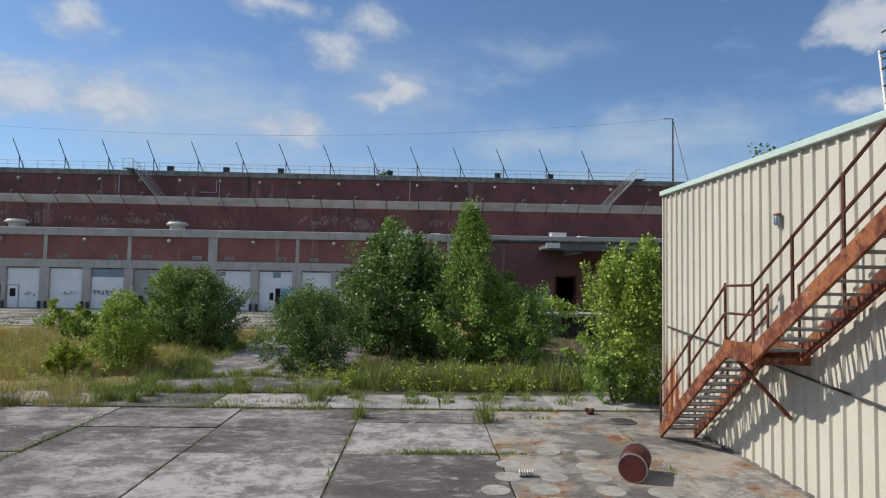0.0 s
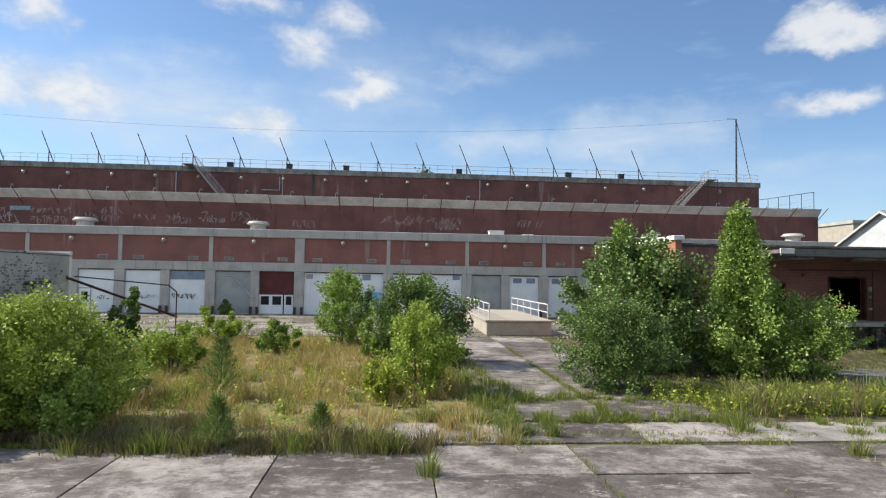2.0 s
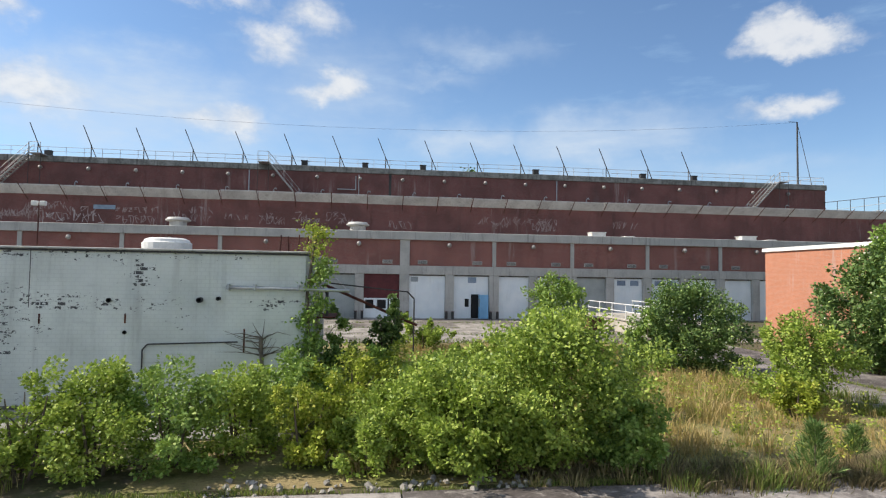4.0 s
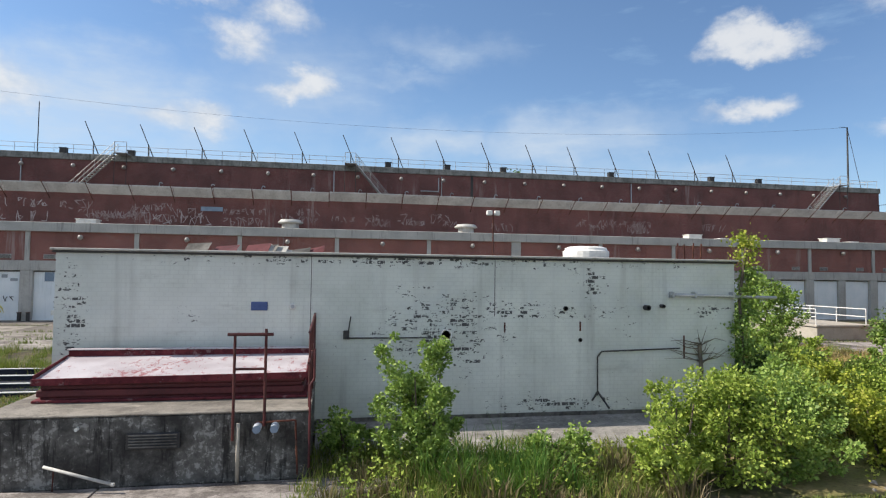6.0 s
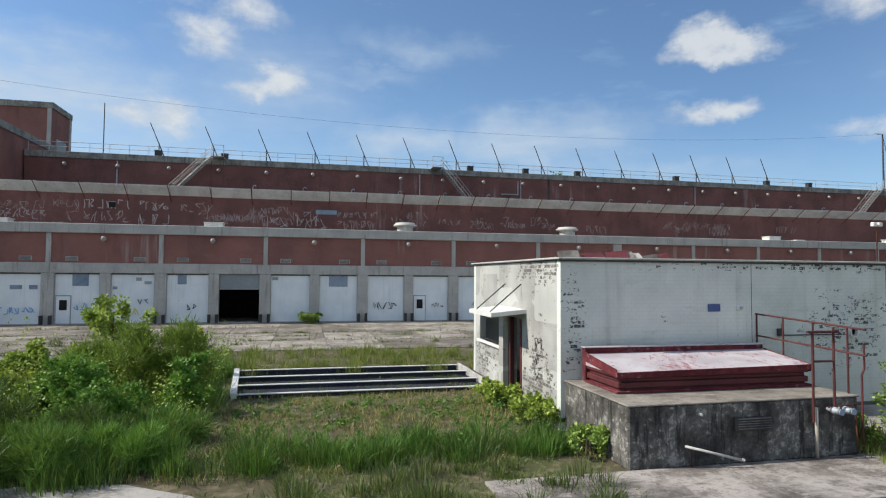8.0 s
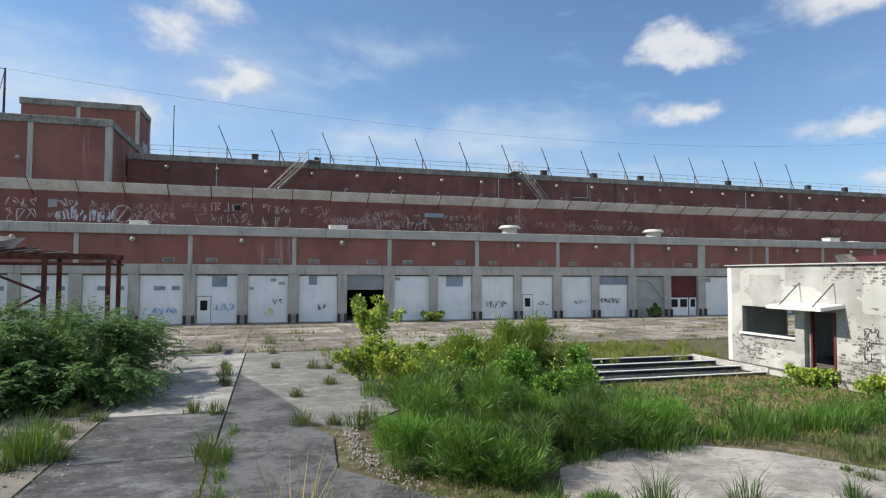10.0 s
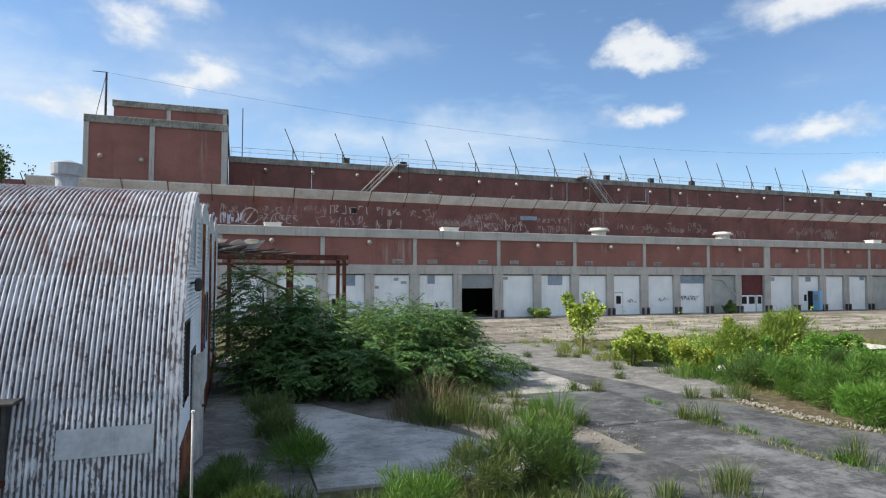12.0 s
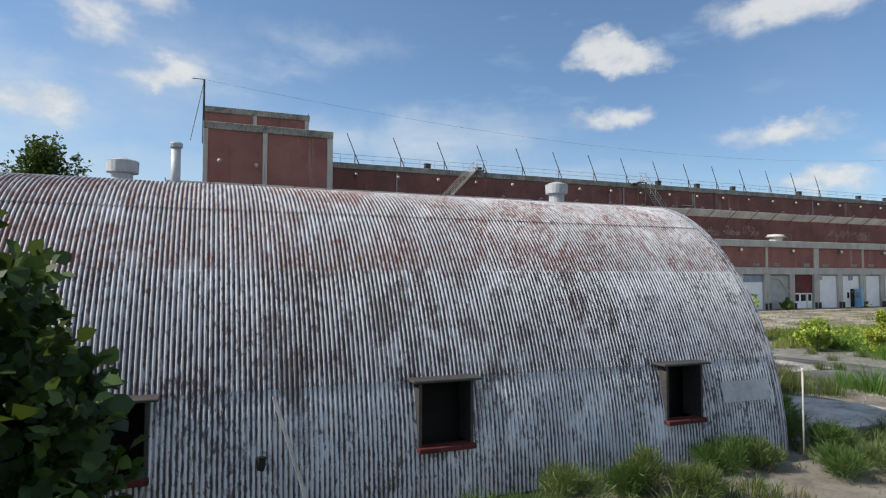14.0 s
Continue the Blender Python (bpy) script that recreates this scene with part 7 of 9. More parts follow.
PROFILE = {
    "round": lambda t: np.sqrt(np.clip(1 - (2 * t - 0.9) ** 2 / 1.25, 0.02, 1)),
    "cone": lambda t: np.clip(1.06 - t ** 1.25, 0.05, 1) * np.clip(0.55 + 2.2 * t, 0, 1),
    "spire": lambda t: np.clip(1.05 - t, 0.06, 1) ** 0.8 * np.clip(0.6 + 2 * t, 0, 1),
}


def fan(h, r, clumps, shape, low):
    """Tips and feet of the shoots of a crown with one outline."""
    t = nr.uniform(low, 1.0, clumps)
    a = nr.uniform(0, 2 * np.pi, clumps)
    lobe = 1 + 0.20 * np.sin(a * 2 + nr.uniform(0, 6)) + 0.16 * np.sin(a * 5 + t * 7 + nr.uniform(0, 6))
    rad = r * PROFILE[shape]((t - low) / (1 - low) if low < 0.9 else t) * lobe * np.sqrt(nr.uniform(0.18, 1.0, clumps)) * nr.normal(1.0, 0.13, clumps)
    c = np.stack([rad * np.cos(a), rad * np.sin(a), t * h * nr.uniform(0.90, 1.02, clumps)], 1)
    long_ = nr.random(clumps) < 0.16
    c[long_] = c[long_] * np.array([1.12, 1.12, 1.0]) + np.array([0, 0, 1.0]) * (0.05 + 0.055 * h * nr.random(int(long_.sum())))[:, None]
    foot = c * np.array([0.25, 0.25, 0.0]) + np.array([0, 0, 1.0]) * (c[:, 2] * nr.uniform(0.25, 0.72, clumps))[:, None]
    return c, foot


def crown_points(h, r, n, clumps, shape, low, spread):
    """Leaf places along many leading shoots that fan out from the stem; the tips make an uneven outline."""
    if shape == "leaders":
        k = int(5 + 3 * r)
        a0, r0 = nr.uniform(0, 2 * np.pi, k), r * 0.78 * np.sqrt(nr.uniform(0.02, 1, k))
        top = h * nr.uniform(0.62, 1.04, k) * (1 - 0.30 * (r0 / r) ** 2)
        top[0] = h
        who = nr.choice(k, clumps, p=top ** 1.3 / (top ** 1.3).sum())
        t = nr.uniform(low, 1.0, clumps) ** 0.9
        lean = (0.55 + 0.45 * t) * r0[who]
        axis = np.stack([lean * np.cos(a0[who]), lean * np.sin(a0[who]), t * top[who]], 1)
        a = nr.uniform(0, 2 * np.pi, clumps)
        reach = (0.16 + 0.42 * r) * np.clip(1.03 - t, 0.02, 1) ** 0.75 * nr.uniform(0.45, 1.15, clumps) + 0.05
        spread *= 0.68
        c = axis + np.stack([reach * np.cos(a), reach * np.sin(a), 0.5 * reach + 0.08], 1)
        foot = axis - np.array([0, 0, 1.0]) * (0.10 + 0.2 * reach)[:, None]
    else:
        c, foot = fan(h, r, clumps, shape, low)
    length = np.linalg.norm(c - foot, axis=1)
    wgt = (length + 0.15 * r) * nr.lognormal(0.0, 0.45, clumps)
    pick = nr.choice(clumps, n, p=wgt / wgt.sum())
    # leaves sit in a rounded tuft round the end of each shoot, fewer along its length
    tuft = nr.random(n) < 0.66
    s = np.where(tuft, nr.uniform(0.72, 1.0, n), nr.random(n) ** 0.7)
    d0 = c[pick] - foot[pick]
    bow = np.stack([s ** 0.75, s ** 0.75, s ** 1.3], 1)
    ball = unit(nr.normal(size=(n, 3))) * (nr.random(n) ** 0.4)[:, None]
    size = nr.lognormal(0.0, 0.25, clumps)[pick]
    off = ball * (spread * 1.55 * size * np.where(tuft, 1.18 - 0.45 * s, 0.55))[:, None] * np.array([1, 1, 0.72])
    p = foot[pick] + d0 * bow + off
    p[:, 2] = np.maximum(p[:, 2], 0.04)
    d = unit(d0) * 0.35 + unit(off) * 0.9 + np.array([0, 0, -0.05]) + nr.normal(0, 0.35, (n, 3))
    axis = unit(p * np.array([1, 1, 0.35]))
    face = unit(off) * 0.35 + axis * 0.15 + np.array([-0.12, 0, 0.45]) + nr.normal(0, 0.55, (n, 3))
    return c, p, d, face


def stems(name, c, h, mat, parent, r0, trunks=1, limbs=5):
    for k in range(trunks):
        a = 6.28 * k / max(1, trunks)
        foot = Vector((0.12 * math.cos(a) * (trunks > 1), 0.12 * math.sin(a) * (trunks > 1), 0))
        top = Vector((foot.x * 3, foot.y * 3, h * 0.72))
        m = M().tube(foot - Vector((0, 0, 0.06)), foot.lerp(top, 0.45), r0, r0 * 0.7, 7).tube(foot.lerp(top, 0.45), top, r0 * 0.7, r0 * 0.25, 7)
        part("trunk", m, mat, parent)
    for p in c[nr.integers(0, len(c), limbs)]:
        z = max(0.1, p[2] * 0.55)
        a, b = Vector((0, 0, z)), Vector(p)
        part("limb", M().tube(a, b, r0 * 0.38, r0 * 0.08, 5), mat, parent)


def plant(name, label, category, x, y, h, r, n, mat, leaf=0.075, shape="round", low=0.05, clumps=None, trunks=3, r0=0.04, width=0.42, group="", spread=None, z=0.0, blossom=0, grassy=False):
    t = thing(name, label, category, group, at=(x, y, z))
    n, leaf = (int(n * 1.6), leaf * 1.16) if y < 24.5 else (int(n * 1.3), leaf * 1.4)
    clumps = clumps or max(26, n // 100)
    c, p, d, face = crown_points(h, r, n, clumps, shape, low, spread or 0.10 + 0.055 * r)
    stems(name, c, h, "bark", t, r0, trunks)
    if grassy:
        d = d * 0.8 + np.array([0, 0, 0.55]) + nr.normal(0, 0.2, d.shape)
        face = None
    part("crown", leaves("crown", p, d, leaf, width, mat, face), mat, t)
    if blossom:
        k = nr.integers(0, len(p), blossom)
        part("blossom", leaves("blossom", p[k] + unit(p[k]) * 0.05, d[k], leaf * 0.55, 0.6, "flower"), "flower", t)
    return t


def bush(x, y, h, r, n, mat="leaf_mid", label="leafy green self-sown bush in the weedy yard", **kw):
    kw.setdefault("shape", "leaders")
    return plant("bush", label, "bush", x, y, h, r, n, mat, group="self-sown bushes", **kw)


def tree(x, y, h, r, n, mat="leaf_mid", label="young leafy green tree grown wild in the yard", **kw):
    kw.setdefault("trunks", 1)
    kw.setdefault("r0", 0.07)
    return plant("tree", label, "tree", x, y, h, r, n, mat, group="self-sown trees", **kw)


def fronds(name, centres, tips, pairs, leaf, mat):
    """Feather leaves: leaflets in pairs along drooping stalks."""
    at, along = [], []
    n = len(centres)
    d = tips - centres
    for k in range(pairs):
        f = (k + 1.0) / (pairs + 0.5)
        p = centres + d * f + np.array([0, 0, 1.0]) * (np.linalg.norm(d, axis=1) * 0.35 * f * (1 - f))[:, None]
        side = unit(np.cross(d, np.array([0, 0, 1.0]) + nr.normal(0, 0.15, (n, 3))))
        for s in (1, -1):
            at.append(p)
            along.append(side * s + unit(d) * 0.55 + np.array([0, 0, -0.4]))
    return leaves(name, np.concatenate(at), np.concatenate(along), leaf, 0.15, mat, np.tile(np.array([0.0, 0.0, 1.0]), (len(at) * n, 1)) + nr.normal(0, 0.3, (len(at) * n, 3)))


def sumac(x, y, h, r, n, mat, label):
    t = thing("sumac", label, "shrub", "feather-leaved shrubs", at=(x, y, 0))
    c, p, d, face = crown_points(h, r, n, max(12, n // 8), "round", 0.06, 0.24)
    stems("sumac", c, h, "bark", t, 0.05, 3, 6)
    out_ = unit(np.stack([p[:, 0], p[:, 1], np.full(len(p), 0.30)], 1) + nr.normal(0, 0.35, (len(p), 3)))
    part("crown", fronds("crown", p, p + out_ * 0.85 - np.array([0, 0, 0.22]), 10, 0.19, mat), mat, t)


def ribbon(name, foot, mid, tip, ww, mat):
    """Blades of two joined strips that narrow to the tip."""
    v = np.stack([foot - ww, foot + ww, mid + ww * 0.8, mid - ww * 0.8, tip + ww * 0.1, tip - ww * 0.1], 1).reshape(-1, 3)
    o = np.arange(len(foot))[:, None] * 6
    return fast_mesh(name, v, np.concatenate([o + np.array([0, 1, 2, 3]), o + np.array([3, 2, 4, 5])]), mat)


def blades(name, pts, h, mat, label, lean=0.35, w=0.012, category="grass"):
    n = len(pts)
    patch = 0.72 + 0.3 * np.sin(pts[:, 0] * 1.7 + 2.2 * np.sin(pts[:, 1] * 1.1)) * np.sin(pts[:, 1] * 1.9 + 1.3 * np.sin(pts[:, 0] * 0.8))
    hh = (h * patch * nr.uniform(0.4, 1.2, n))[:, None]
    a = nr.uniform(0, 2 * np.pi, n)
    side = np.stack([np.cos(a), np.sin(a), np.zeros(n)], 1)
    b = nr.uniform(0, 2 * np.pi, n)
    bend = np.stack([np.cos(b), np.sin(b), np.zeros(n)], 1) * (lean * nr.uniform(0.1, 1.2, n))[:, None] * hh
    ww = side * w * nr.uniform(0.6, 1.3, n)[:, None]
    up = np.array([0, 0, 1.0])
    mid = pts + up * hh * 0.6 + bend * 0.35
    tip = pts + up * hh + bend
    return tagged(new(name, ribbon(name, pts, mid, tip, ww, mat)), label, category, kind="stuff")


def area(x0, x1, y0, y1, n, clump=0.0, keep=None, z=-0.04):
    """Ground points in a rectangle, gathered into clumps and thinned by soft noise."""
    if clump > 0:
        k = max(3, int(n * clump))
        c = np.stack([nr.uniform(x0, x1, k), nr.uniform(y0, y1, k)], 1)
        p = c[nr.integers(0, k, n)] + nr.normal(0, 0.13, (n, 2))
    else:
        p = np.stack([nr.uniform(x0, x1, n), nr.uniform(y0, y1, n)], 1)
    soft = np.sin(p[:, 0] * 1.1 + 2 * np.sin(p[:, 1] * 0.7)) * np.sin(p[:, 1] * 1.3 + 1.5 * np.sin(p[:, 0] * 0.9))
    p = p[soft + nr.normal(0, 0.45, n) > -0.45]
    if keep is not None:
        p = p[keep(p[:, 0], p[:, 1])]
    return np.column_stack([p, np.full(len(p), z)])


def mounds(name, x0, x1, y0, y1, k, r, h, per, mat, label, w=0.008, keep=None, at=None):
    """Tussocks: blades that arch outwards from each middle."""
    c = np.stack([nr.uniform(x0, x1, k), nr.uniform(y0, y1, k)], 1) if at is None else np.array(at, float)
    if keep is not None:
        c = c[keep(c[:, 0], c[:, 1])]
    k = len(c)
    size = np.clip(nr.lognormal(-0.12, 0.32, k), 0.4, 1.5)
    pick = np.repeat(np.arange(k), per)
    n = len(pick)
    off = nr.normal(size=(n, 2)) * (r * size[pick] * 0.5)[:, None]
    base = np.column_stack([c[pick] + off, np.full(n, -0.02)])
    far = np.linalg.norm(off, axis=1) / (r * size[pick])
    hh = (h * size[pick] * nr.uniform(0.45, 1.1, n) * np.clip(1.15 - 0.6 * far, 0.25, 1.1))[:, None]
    out_ = np.column_stack([off / np.maximum(np.linalg.norm(off, axis=1, keepdims=True), 1e-6), np.zeros(n)]) + np.column_stack([nr.normal(0, 0.5, (n, 2)), np.zeros(n)])
    bend = out_ * hh * (0.2 + 0.75 * far * nr.random(n))[:, None]
    a = nr.uniform(0, 2 * np.pi, n)
    ww = np.stack([np.cos(a), np.sin(a), np.zeros(n)], 1) * w * nr.uniform(0.6, 1.4, n)[:, None]
    up = np.array([0, 0, 1.0])
    return tagged(new(name, ribbon(name, base, base + up * hh * 0.62 + bend * 0.3, base + up * hh * 0.95 + bend, ww, mat)), label, "grass", kind="stuff")


def weeds(name, x0, x1, y0, y1, k, h, mat, label, keep=None):
    """Small leafy weeds on short upright stalks."""
    c = np.stack([nr.uniform(x0, x1, k), nr.uniform(y0, y1, k)], 1)
    if keep is not None:
        c = c[keep(c[:, 0], c[:, 1])]
    k = len(c)
    tall = h * nr.lognormal(-0.15, 0.35, k)
    pick = np.repeat(np.arange(k), 16)
    n = len(pick)
    z = tall[pick] * nr.uniform(0.1, 1, n)
    p = np.column_stack([c[pick] + nr.normal(0, 0.05, (n, 2)), z])
    d = np.column_stack([nr.normal(size=(n, 2)), nr.uniform(0.0, 0.9, n)])
    return tagged(new(name, leaves(name, p, d, 0.085, 0.3, mat)), label, "weeds", kind="stuff")


# right-hand group of trees
bush(9.5, 28.3, 3.8, 1.95, 19000, "leaf_dark", "dense dark green bush with a rounded top", leaf=0.07, shape="round", low=0.02)
bush(8.1, 28.9, 2.7, 1.1, 4000, "leaf_mid", leaf=0.08)
bush(9.3, 22.0, 2.8, 1.25, 7500, "leaf_light", "light green bush beside the concrete path", leaf=0.075, shape="round", low=0.02)
bush(8.2, 20.6, 1.0, 0.8, 1800, "leaf_yellow", leaf=0.08)
tree(5.9, 34.0, 3.9, 1.5, 9000, "leaf_mid", "dense young tree with an oval crown", leaf=0.08, shape="round", low=0.06)
bush(15.9, 22.4, 3.1, 1.6, 18000, "leaf_dark", "dense dark bush with small leaves and a pointed top", leaf=0.062, shape="round", low=0.02)
tree(18.6, 27.8, 5.6, 3.2, 19000, "leaf_dark", "broad dark tree with cream blossom", leaf=0.11, shape="round", blossom=700, low=0.06)
bush(19.9, 28.6, 4.3, 1.5, 7000, "leaf_dark", leaf=0.08, shape="round")
tree(18.3, 28.2, 6.3, 1.2, 3000, "leaf_mid", "thin light green tree rising over the dark crown", leaf=0.11, shape="spire", low=0.55)
tree(21.7, 25.2, 6.6, 2.2, 19000, "leaf_mid", "tall pointed tree with dense mid-green leaves", leaf=0.08, shape="cone", low=0.03, spread=0.26)
bush(23.8, 24.4, 3.3, 1.5, 8500, "leaf_mid", leaf=0.075, shape="round")
bush(22.9, 26.4, 3.9, 1.5, 5000, "leaf_mid", leaf=0.09)
tree(26.0, 17.8, 4.7, 1.7, 13000, "leaf_light", "bright light green maple beside the cream building", leaf=0.085, shape="round", low=0.03, clumps=170, spread=0.17)
bush(25.2, 17.3, 1.5, 0.9, 2500, "leaf_mid", leaf=0.08)
tree(35.6, 25.6, 9.5, 3.7, 24000, "leaf_dark", "tall spreading green tree beyond the cream building", leaf=0.12, r0=0.16, low=0.1, clumps=420, spread=0.42)

# weedy field between the slabs and the yard
bush(-0.4, 35.2, 1.65, 1.5, 3200, "leaf_light", leaf=0.09)
bush(0.5, 17.5, 3.15, 1.75, 17000, "leaf_light", "large dense bush of small bright leaves", leaf=0.07, shape="round", low=0.02)
bush(-1.5, 17.2, 2.15, 1.4, 9500, "leaf_light", leaf=0.07, low=0.02, shape="round")
bush(1.6, 16.9, 1.7, 0.9, 5000, "leaf_mid", leaf=0.07, low=0.02)
bush(-3.0, 23.5, 1.7, 1.6, 5500, "leaf_yellow", "sprawling yellow-green bush before the field", leaf=0.075)
bush(-2.2, 21.0, 1.75, 1.3, 5200, "leaf_mid", leaf=0.07)
bush(0.5, 26.0, 1.6, 1.5, 4200, "leaf_light", leaf=0.08)
bush(3.4, 30.5, 1.4, 1.2, 3000, "leaf_mid", leaf=0.085)
bush(-4.2, 25.3, 2.2, 1.0, 3500, "leaf_mid", leaf=0.08)
for x, y, h in ((4.95, 15.95, 1.05), (3.6, 21.0, 1.75), (6.9, 17.2, 0.6)):
    t = thing("pine_seedling", "small soft green pine seedling in dry grass", "pine", "pine seedlings", at=(x, y, 0))
    n = int(1500 * h)
    whorl = nr.integers(0, 7, n)
    zz = (whorl + 0.6) / 7.5 + nr.normal(0, 0.03, n)
    aa = nr.integers(0, 6, n) * 1.05 + whorl * 0.5 + nr.normal(0, 0.14, n)
    rr = (1.02 - zz) * 0.42 * h * nr.uniform(0.1, 1, n)
    p = np.stack([rr * np.cos(aa), rr * np.sin(aa), zz * h + rr * 0.45], 1)
    d = np.stack([np.cos(aa) * 0.6, np.sin(aa) * 0.6, np.full(n, 0.9)], 1) + nr.normal(0, 0.4, (n, 3))
    part("trunk", M().tube((0, 0, -0.05), (0, 0, h * 0.9), 0.025, 0.008, 6), "bark", t)
    part("needles", leaves("needles", p, d, 0.2, 0.035, "leaf_dark"), "leaf_dark", t)

# shrubs before the block building
bush(-13.85, 18.7, 2.55, 1.0, 8500, "leaf_mid", "upright bush of small round leaves by the wall", leaf=0.06, shape="leaders", low=0.03)
for x, y, h, r, mat in ((-9.35, 17.3, 2.0, 1.0, "leaf_light"), (-8.2, 17.45, 2.0, 1.05, "leaf_light"), (-7.0, 17.75, 1.95, 1.1, "leaf_mid"), (-5.9, 18.5, 1.8, 1.0, "leaf_light"), (-5.0, 20.0, 1.8, 1.1, "leaf_mid"),
                        (-3.5, 20.5, 1.85, 1.3, "leaf_yellow"), (-1.7, 20.6, 1.8, 1.3, "leaf_light"), (0.2, 20.8, 1.7, 1.3, "leaf_mid"), (-2.7, 18.3, 1.45, 1.1, "leaf_light"), (-1.1, 18.7, 1.75, 1.2, "leaf_mid")):
    bush(x, y, h, r, int(4600 * r), mat, "bush of small bright leaves in the overgrown verge", leaf=0.066, low=0.0, shape="round" if x > -8.5 else "leaders", spread=0.17)
bush(-4.5, 17.6, 1.65, 0.8, 5200, "leaf_yellow", "yellow-green bush of small bright leaves", leaf=0.066, low=0.02)
bush(-3.2, 17.2, 1.1, 0.9, 3600, "leaf_light", leaf=0.066, low=0.02)
bush(-1.4, 16.9, 1.5, 1.3, 5500, "leaf_light", leaf=0.068, low=0.02)
bush(-11.2, 17.9, 0.8, 0.8, 2200, "leaf_mid", leaf=0.06, low=0.02)
bush(-15.2, 19.9, 0.9, 0.7, 1800, "leaf_mid", leaf=0.06, low=0.02)
bush(-5.6, 20.9, 0.9, 0.7, 900, "leaf_light", leaf=0.11, low=0.1)
t = thing("vine", "yellow-green vine climbing the corner of the block building", "vine")
n = 4300
zz = nr.choice(nr.uniform(0.2, 4.85, 46), n) + nr.normal(0, 0.12, n)
p = np.stack([-4.72 + nr.normal(0, 0.15, n) + 0.14 * np.sin(zz * 2.2) + 0.12 * np.sin(zz * 7.0) + 0.25 * (zz > 4) * nr.uniform(0, 1, n), 21.6 + nr.normal(0, 0.2, n), zz], 1)
part("stem", M().path([(-4.85, 21.55, 0), (-4.8, 21.5, 1.8), (-4.88, 21.55, 3.2), (-4.7, 21.5, 4.6)], 0.04, 6), "bark", t)
for mat, sel in (("leaf_mid", zz < 4.1), ("leaf_yellow", zz >= 4.1)):
    part("crown", leaves("crown", p[sel], nr.normal(size=(int(sel.sum()), 3)) + np.array([0, -0.6, -0.2]), 0.085, 0.42, mat), mat, t)
bush(-4.6, 21.9, 2.1, 0.8, 4000, "leaf_dark", leaf=0.08)
bush(-2.6, 28.6, 2.9, 0.8, 3000, "leaf_dark", "dark ivy-covered stump beside the block building", leaf=0.09)

# saplings and weeds round the turf
tree(-35.7, 36.0, 3.0, 1.3, 1500, "leaf_light", "young light green sapling with an open crown", leaf=0.12, low=0.4, shape="round", clumps=20, spread=0.2)
bush(-31.4, 30.6, 1.75, 0.6, 2300, "leaf_yellow", leaf=0.075, shape="cone")
bush(-37.0, 30.2, 1.5, 1.1, 3200, "leaf_light", leaf=0.085)
bush(-34.8, 31.5, 1.1, 1.3, 3200, "leaf_light", leaf=0.085)
bush(-33.3, 24.6, 1.75, 0.8, 6500, "leaf_fresh", "dense columnar bright green bush", leaf=0.05, shape="round", low=0.02)
bush(-34.6, 25.9, 1.5, 0.6, 3500, "leaf_fresh", leaf=0.055)
bush(-36.0, 27.6, 1.2, 0.9, 3500, "leaf_yellow", leaf=0.06)
bush(-31.0, 25.4, 1.5, 0.9, 3500, "leaf_fresh", leaf=0.065)
bush(-32.4, 23.6, 1.35, 1.0, 3800, "leaf_fresh", leaf=0.06)
bush(-21.9, 22.4, 0.8, 0.8, 2200, "leaf_light", leaf=0.08)
bush(-22.0, 25.0, 0.5, 0.9, 1500, "leaf_light", leaf=0.08)
bush(-21.7, 20.0, 0.5, 0.7, 1500, "leaf_mid", leaf=0.08)
bush(-27.5, 56.2, 0.75, 1.5, 2200, "leaf_mid", "low weedy clump at the dock wall", leaf=0.09)
bush(-6.0, 56.3, 1.4, 0.7, 1500, "leaf_dark", leaf=0.09, shape="cone")

# feather-leaved thicket by the arched sheds
for x, y, h, r, n in ((-50.8, 29.6, 2.7, 1.8, 800), (-48.6, 28.7, 2.5, 1.9, 880), (-46.4, 29.6, 2.6, 1.9, 880), (-49.4, 32.0, 2.9, 1.9, 560), (-46.4, 32.6, 2.6, 1.9, 520), (-44.8, 30.6, 2.1, 1.3, 380)):
    sumac(x, y, h, r, n, "leaf_sumac", "spreading dark green feather-leaved thicket")
sumac(-51.6, 30.4, 4.3, 1.5, 620, "leaf_sumac", "tall feather-leaved shrub against the sheds")
for x, y in ((-50.2, 28.4), (-47.8, 27.6), (-45.6, 28.6)):
    sumac(x, y, 1.5, 1.4, 420, "leaf_sumac", "low spreading feather-leaved shrub")

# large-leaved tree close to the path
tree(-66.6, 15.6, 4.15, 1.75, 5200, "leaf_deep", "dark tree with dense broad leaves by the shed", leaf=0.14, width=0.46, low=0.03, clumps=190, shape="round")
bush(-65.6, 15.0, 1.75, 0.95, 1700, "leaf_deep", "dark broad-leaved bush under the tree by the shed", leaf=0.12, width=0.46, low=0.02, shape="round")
# far trees
for x, y, h, r in ((-81.8, 90, 19.6, 4.6), (-85, 77, 14.5, 4.0), (-92, 80, 14, 5), (13.1, 100, 21.3, 2.6), (-87.0, 112, 23.2, 5.6), (-122, 92, 15, 7), (62, 60, 9.6, 3.4)):
    tree(x, y, h, r, 11000 if x > 60 else 7000, "leaf_deep" if x < -80 else "leaf_sumac", "distant dark green tree beyond the roofs", leaf=0.3, r0=0.25, low=0.15, clumps=110, spread=0.75)

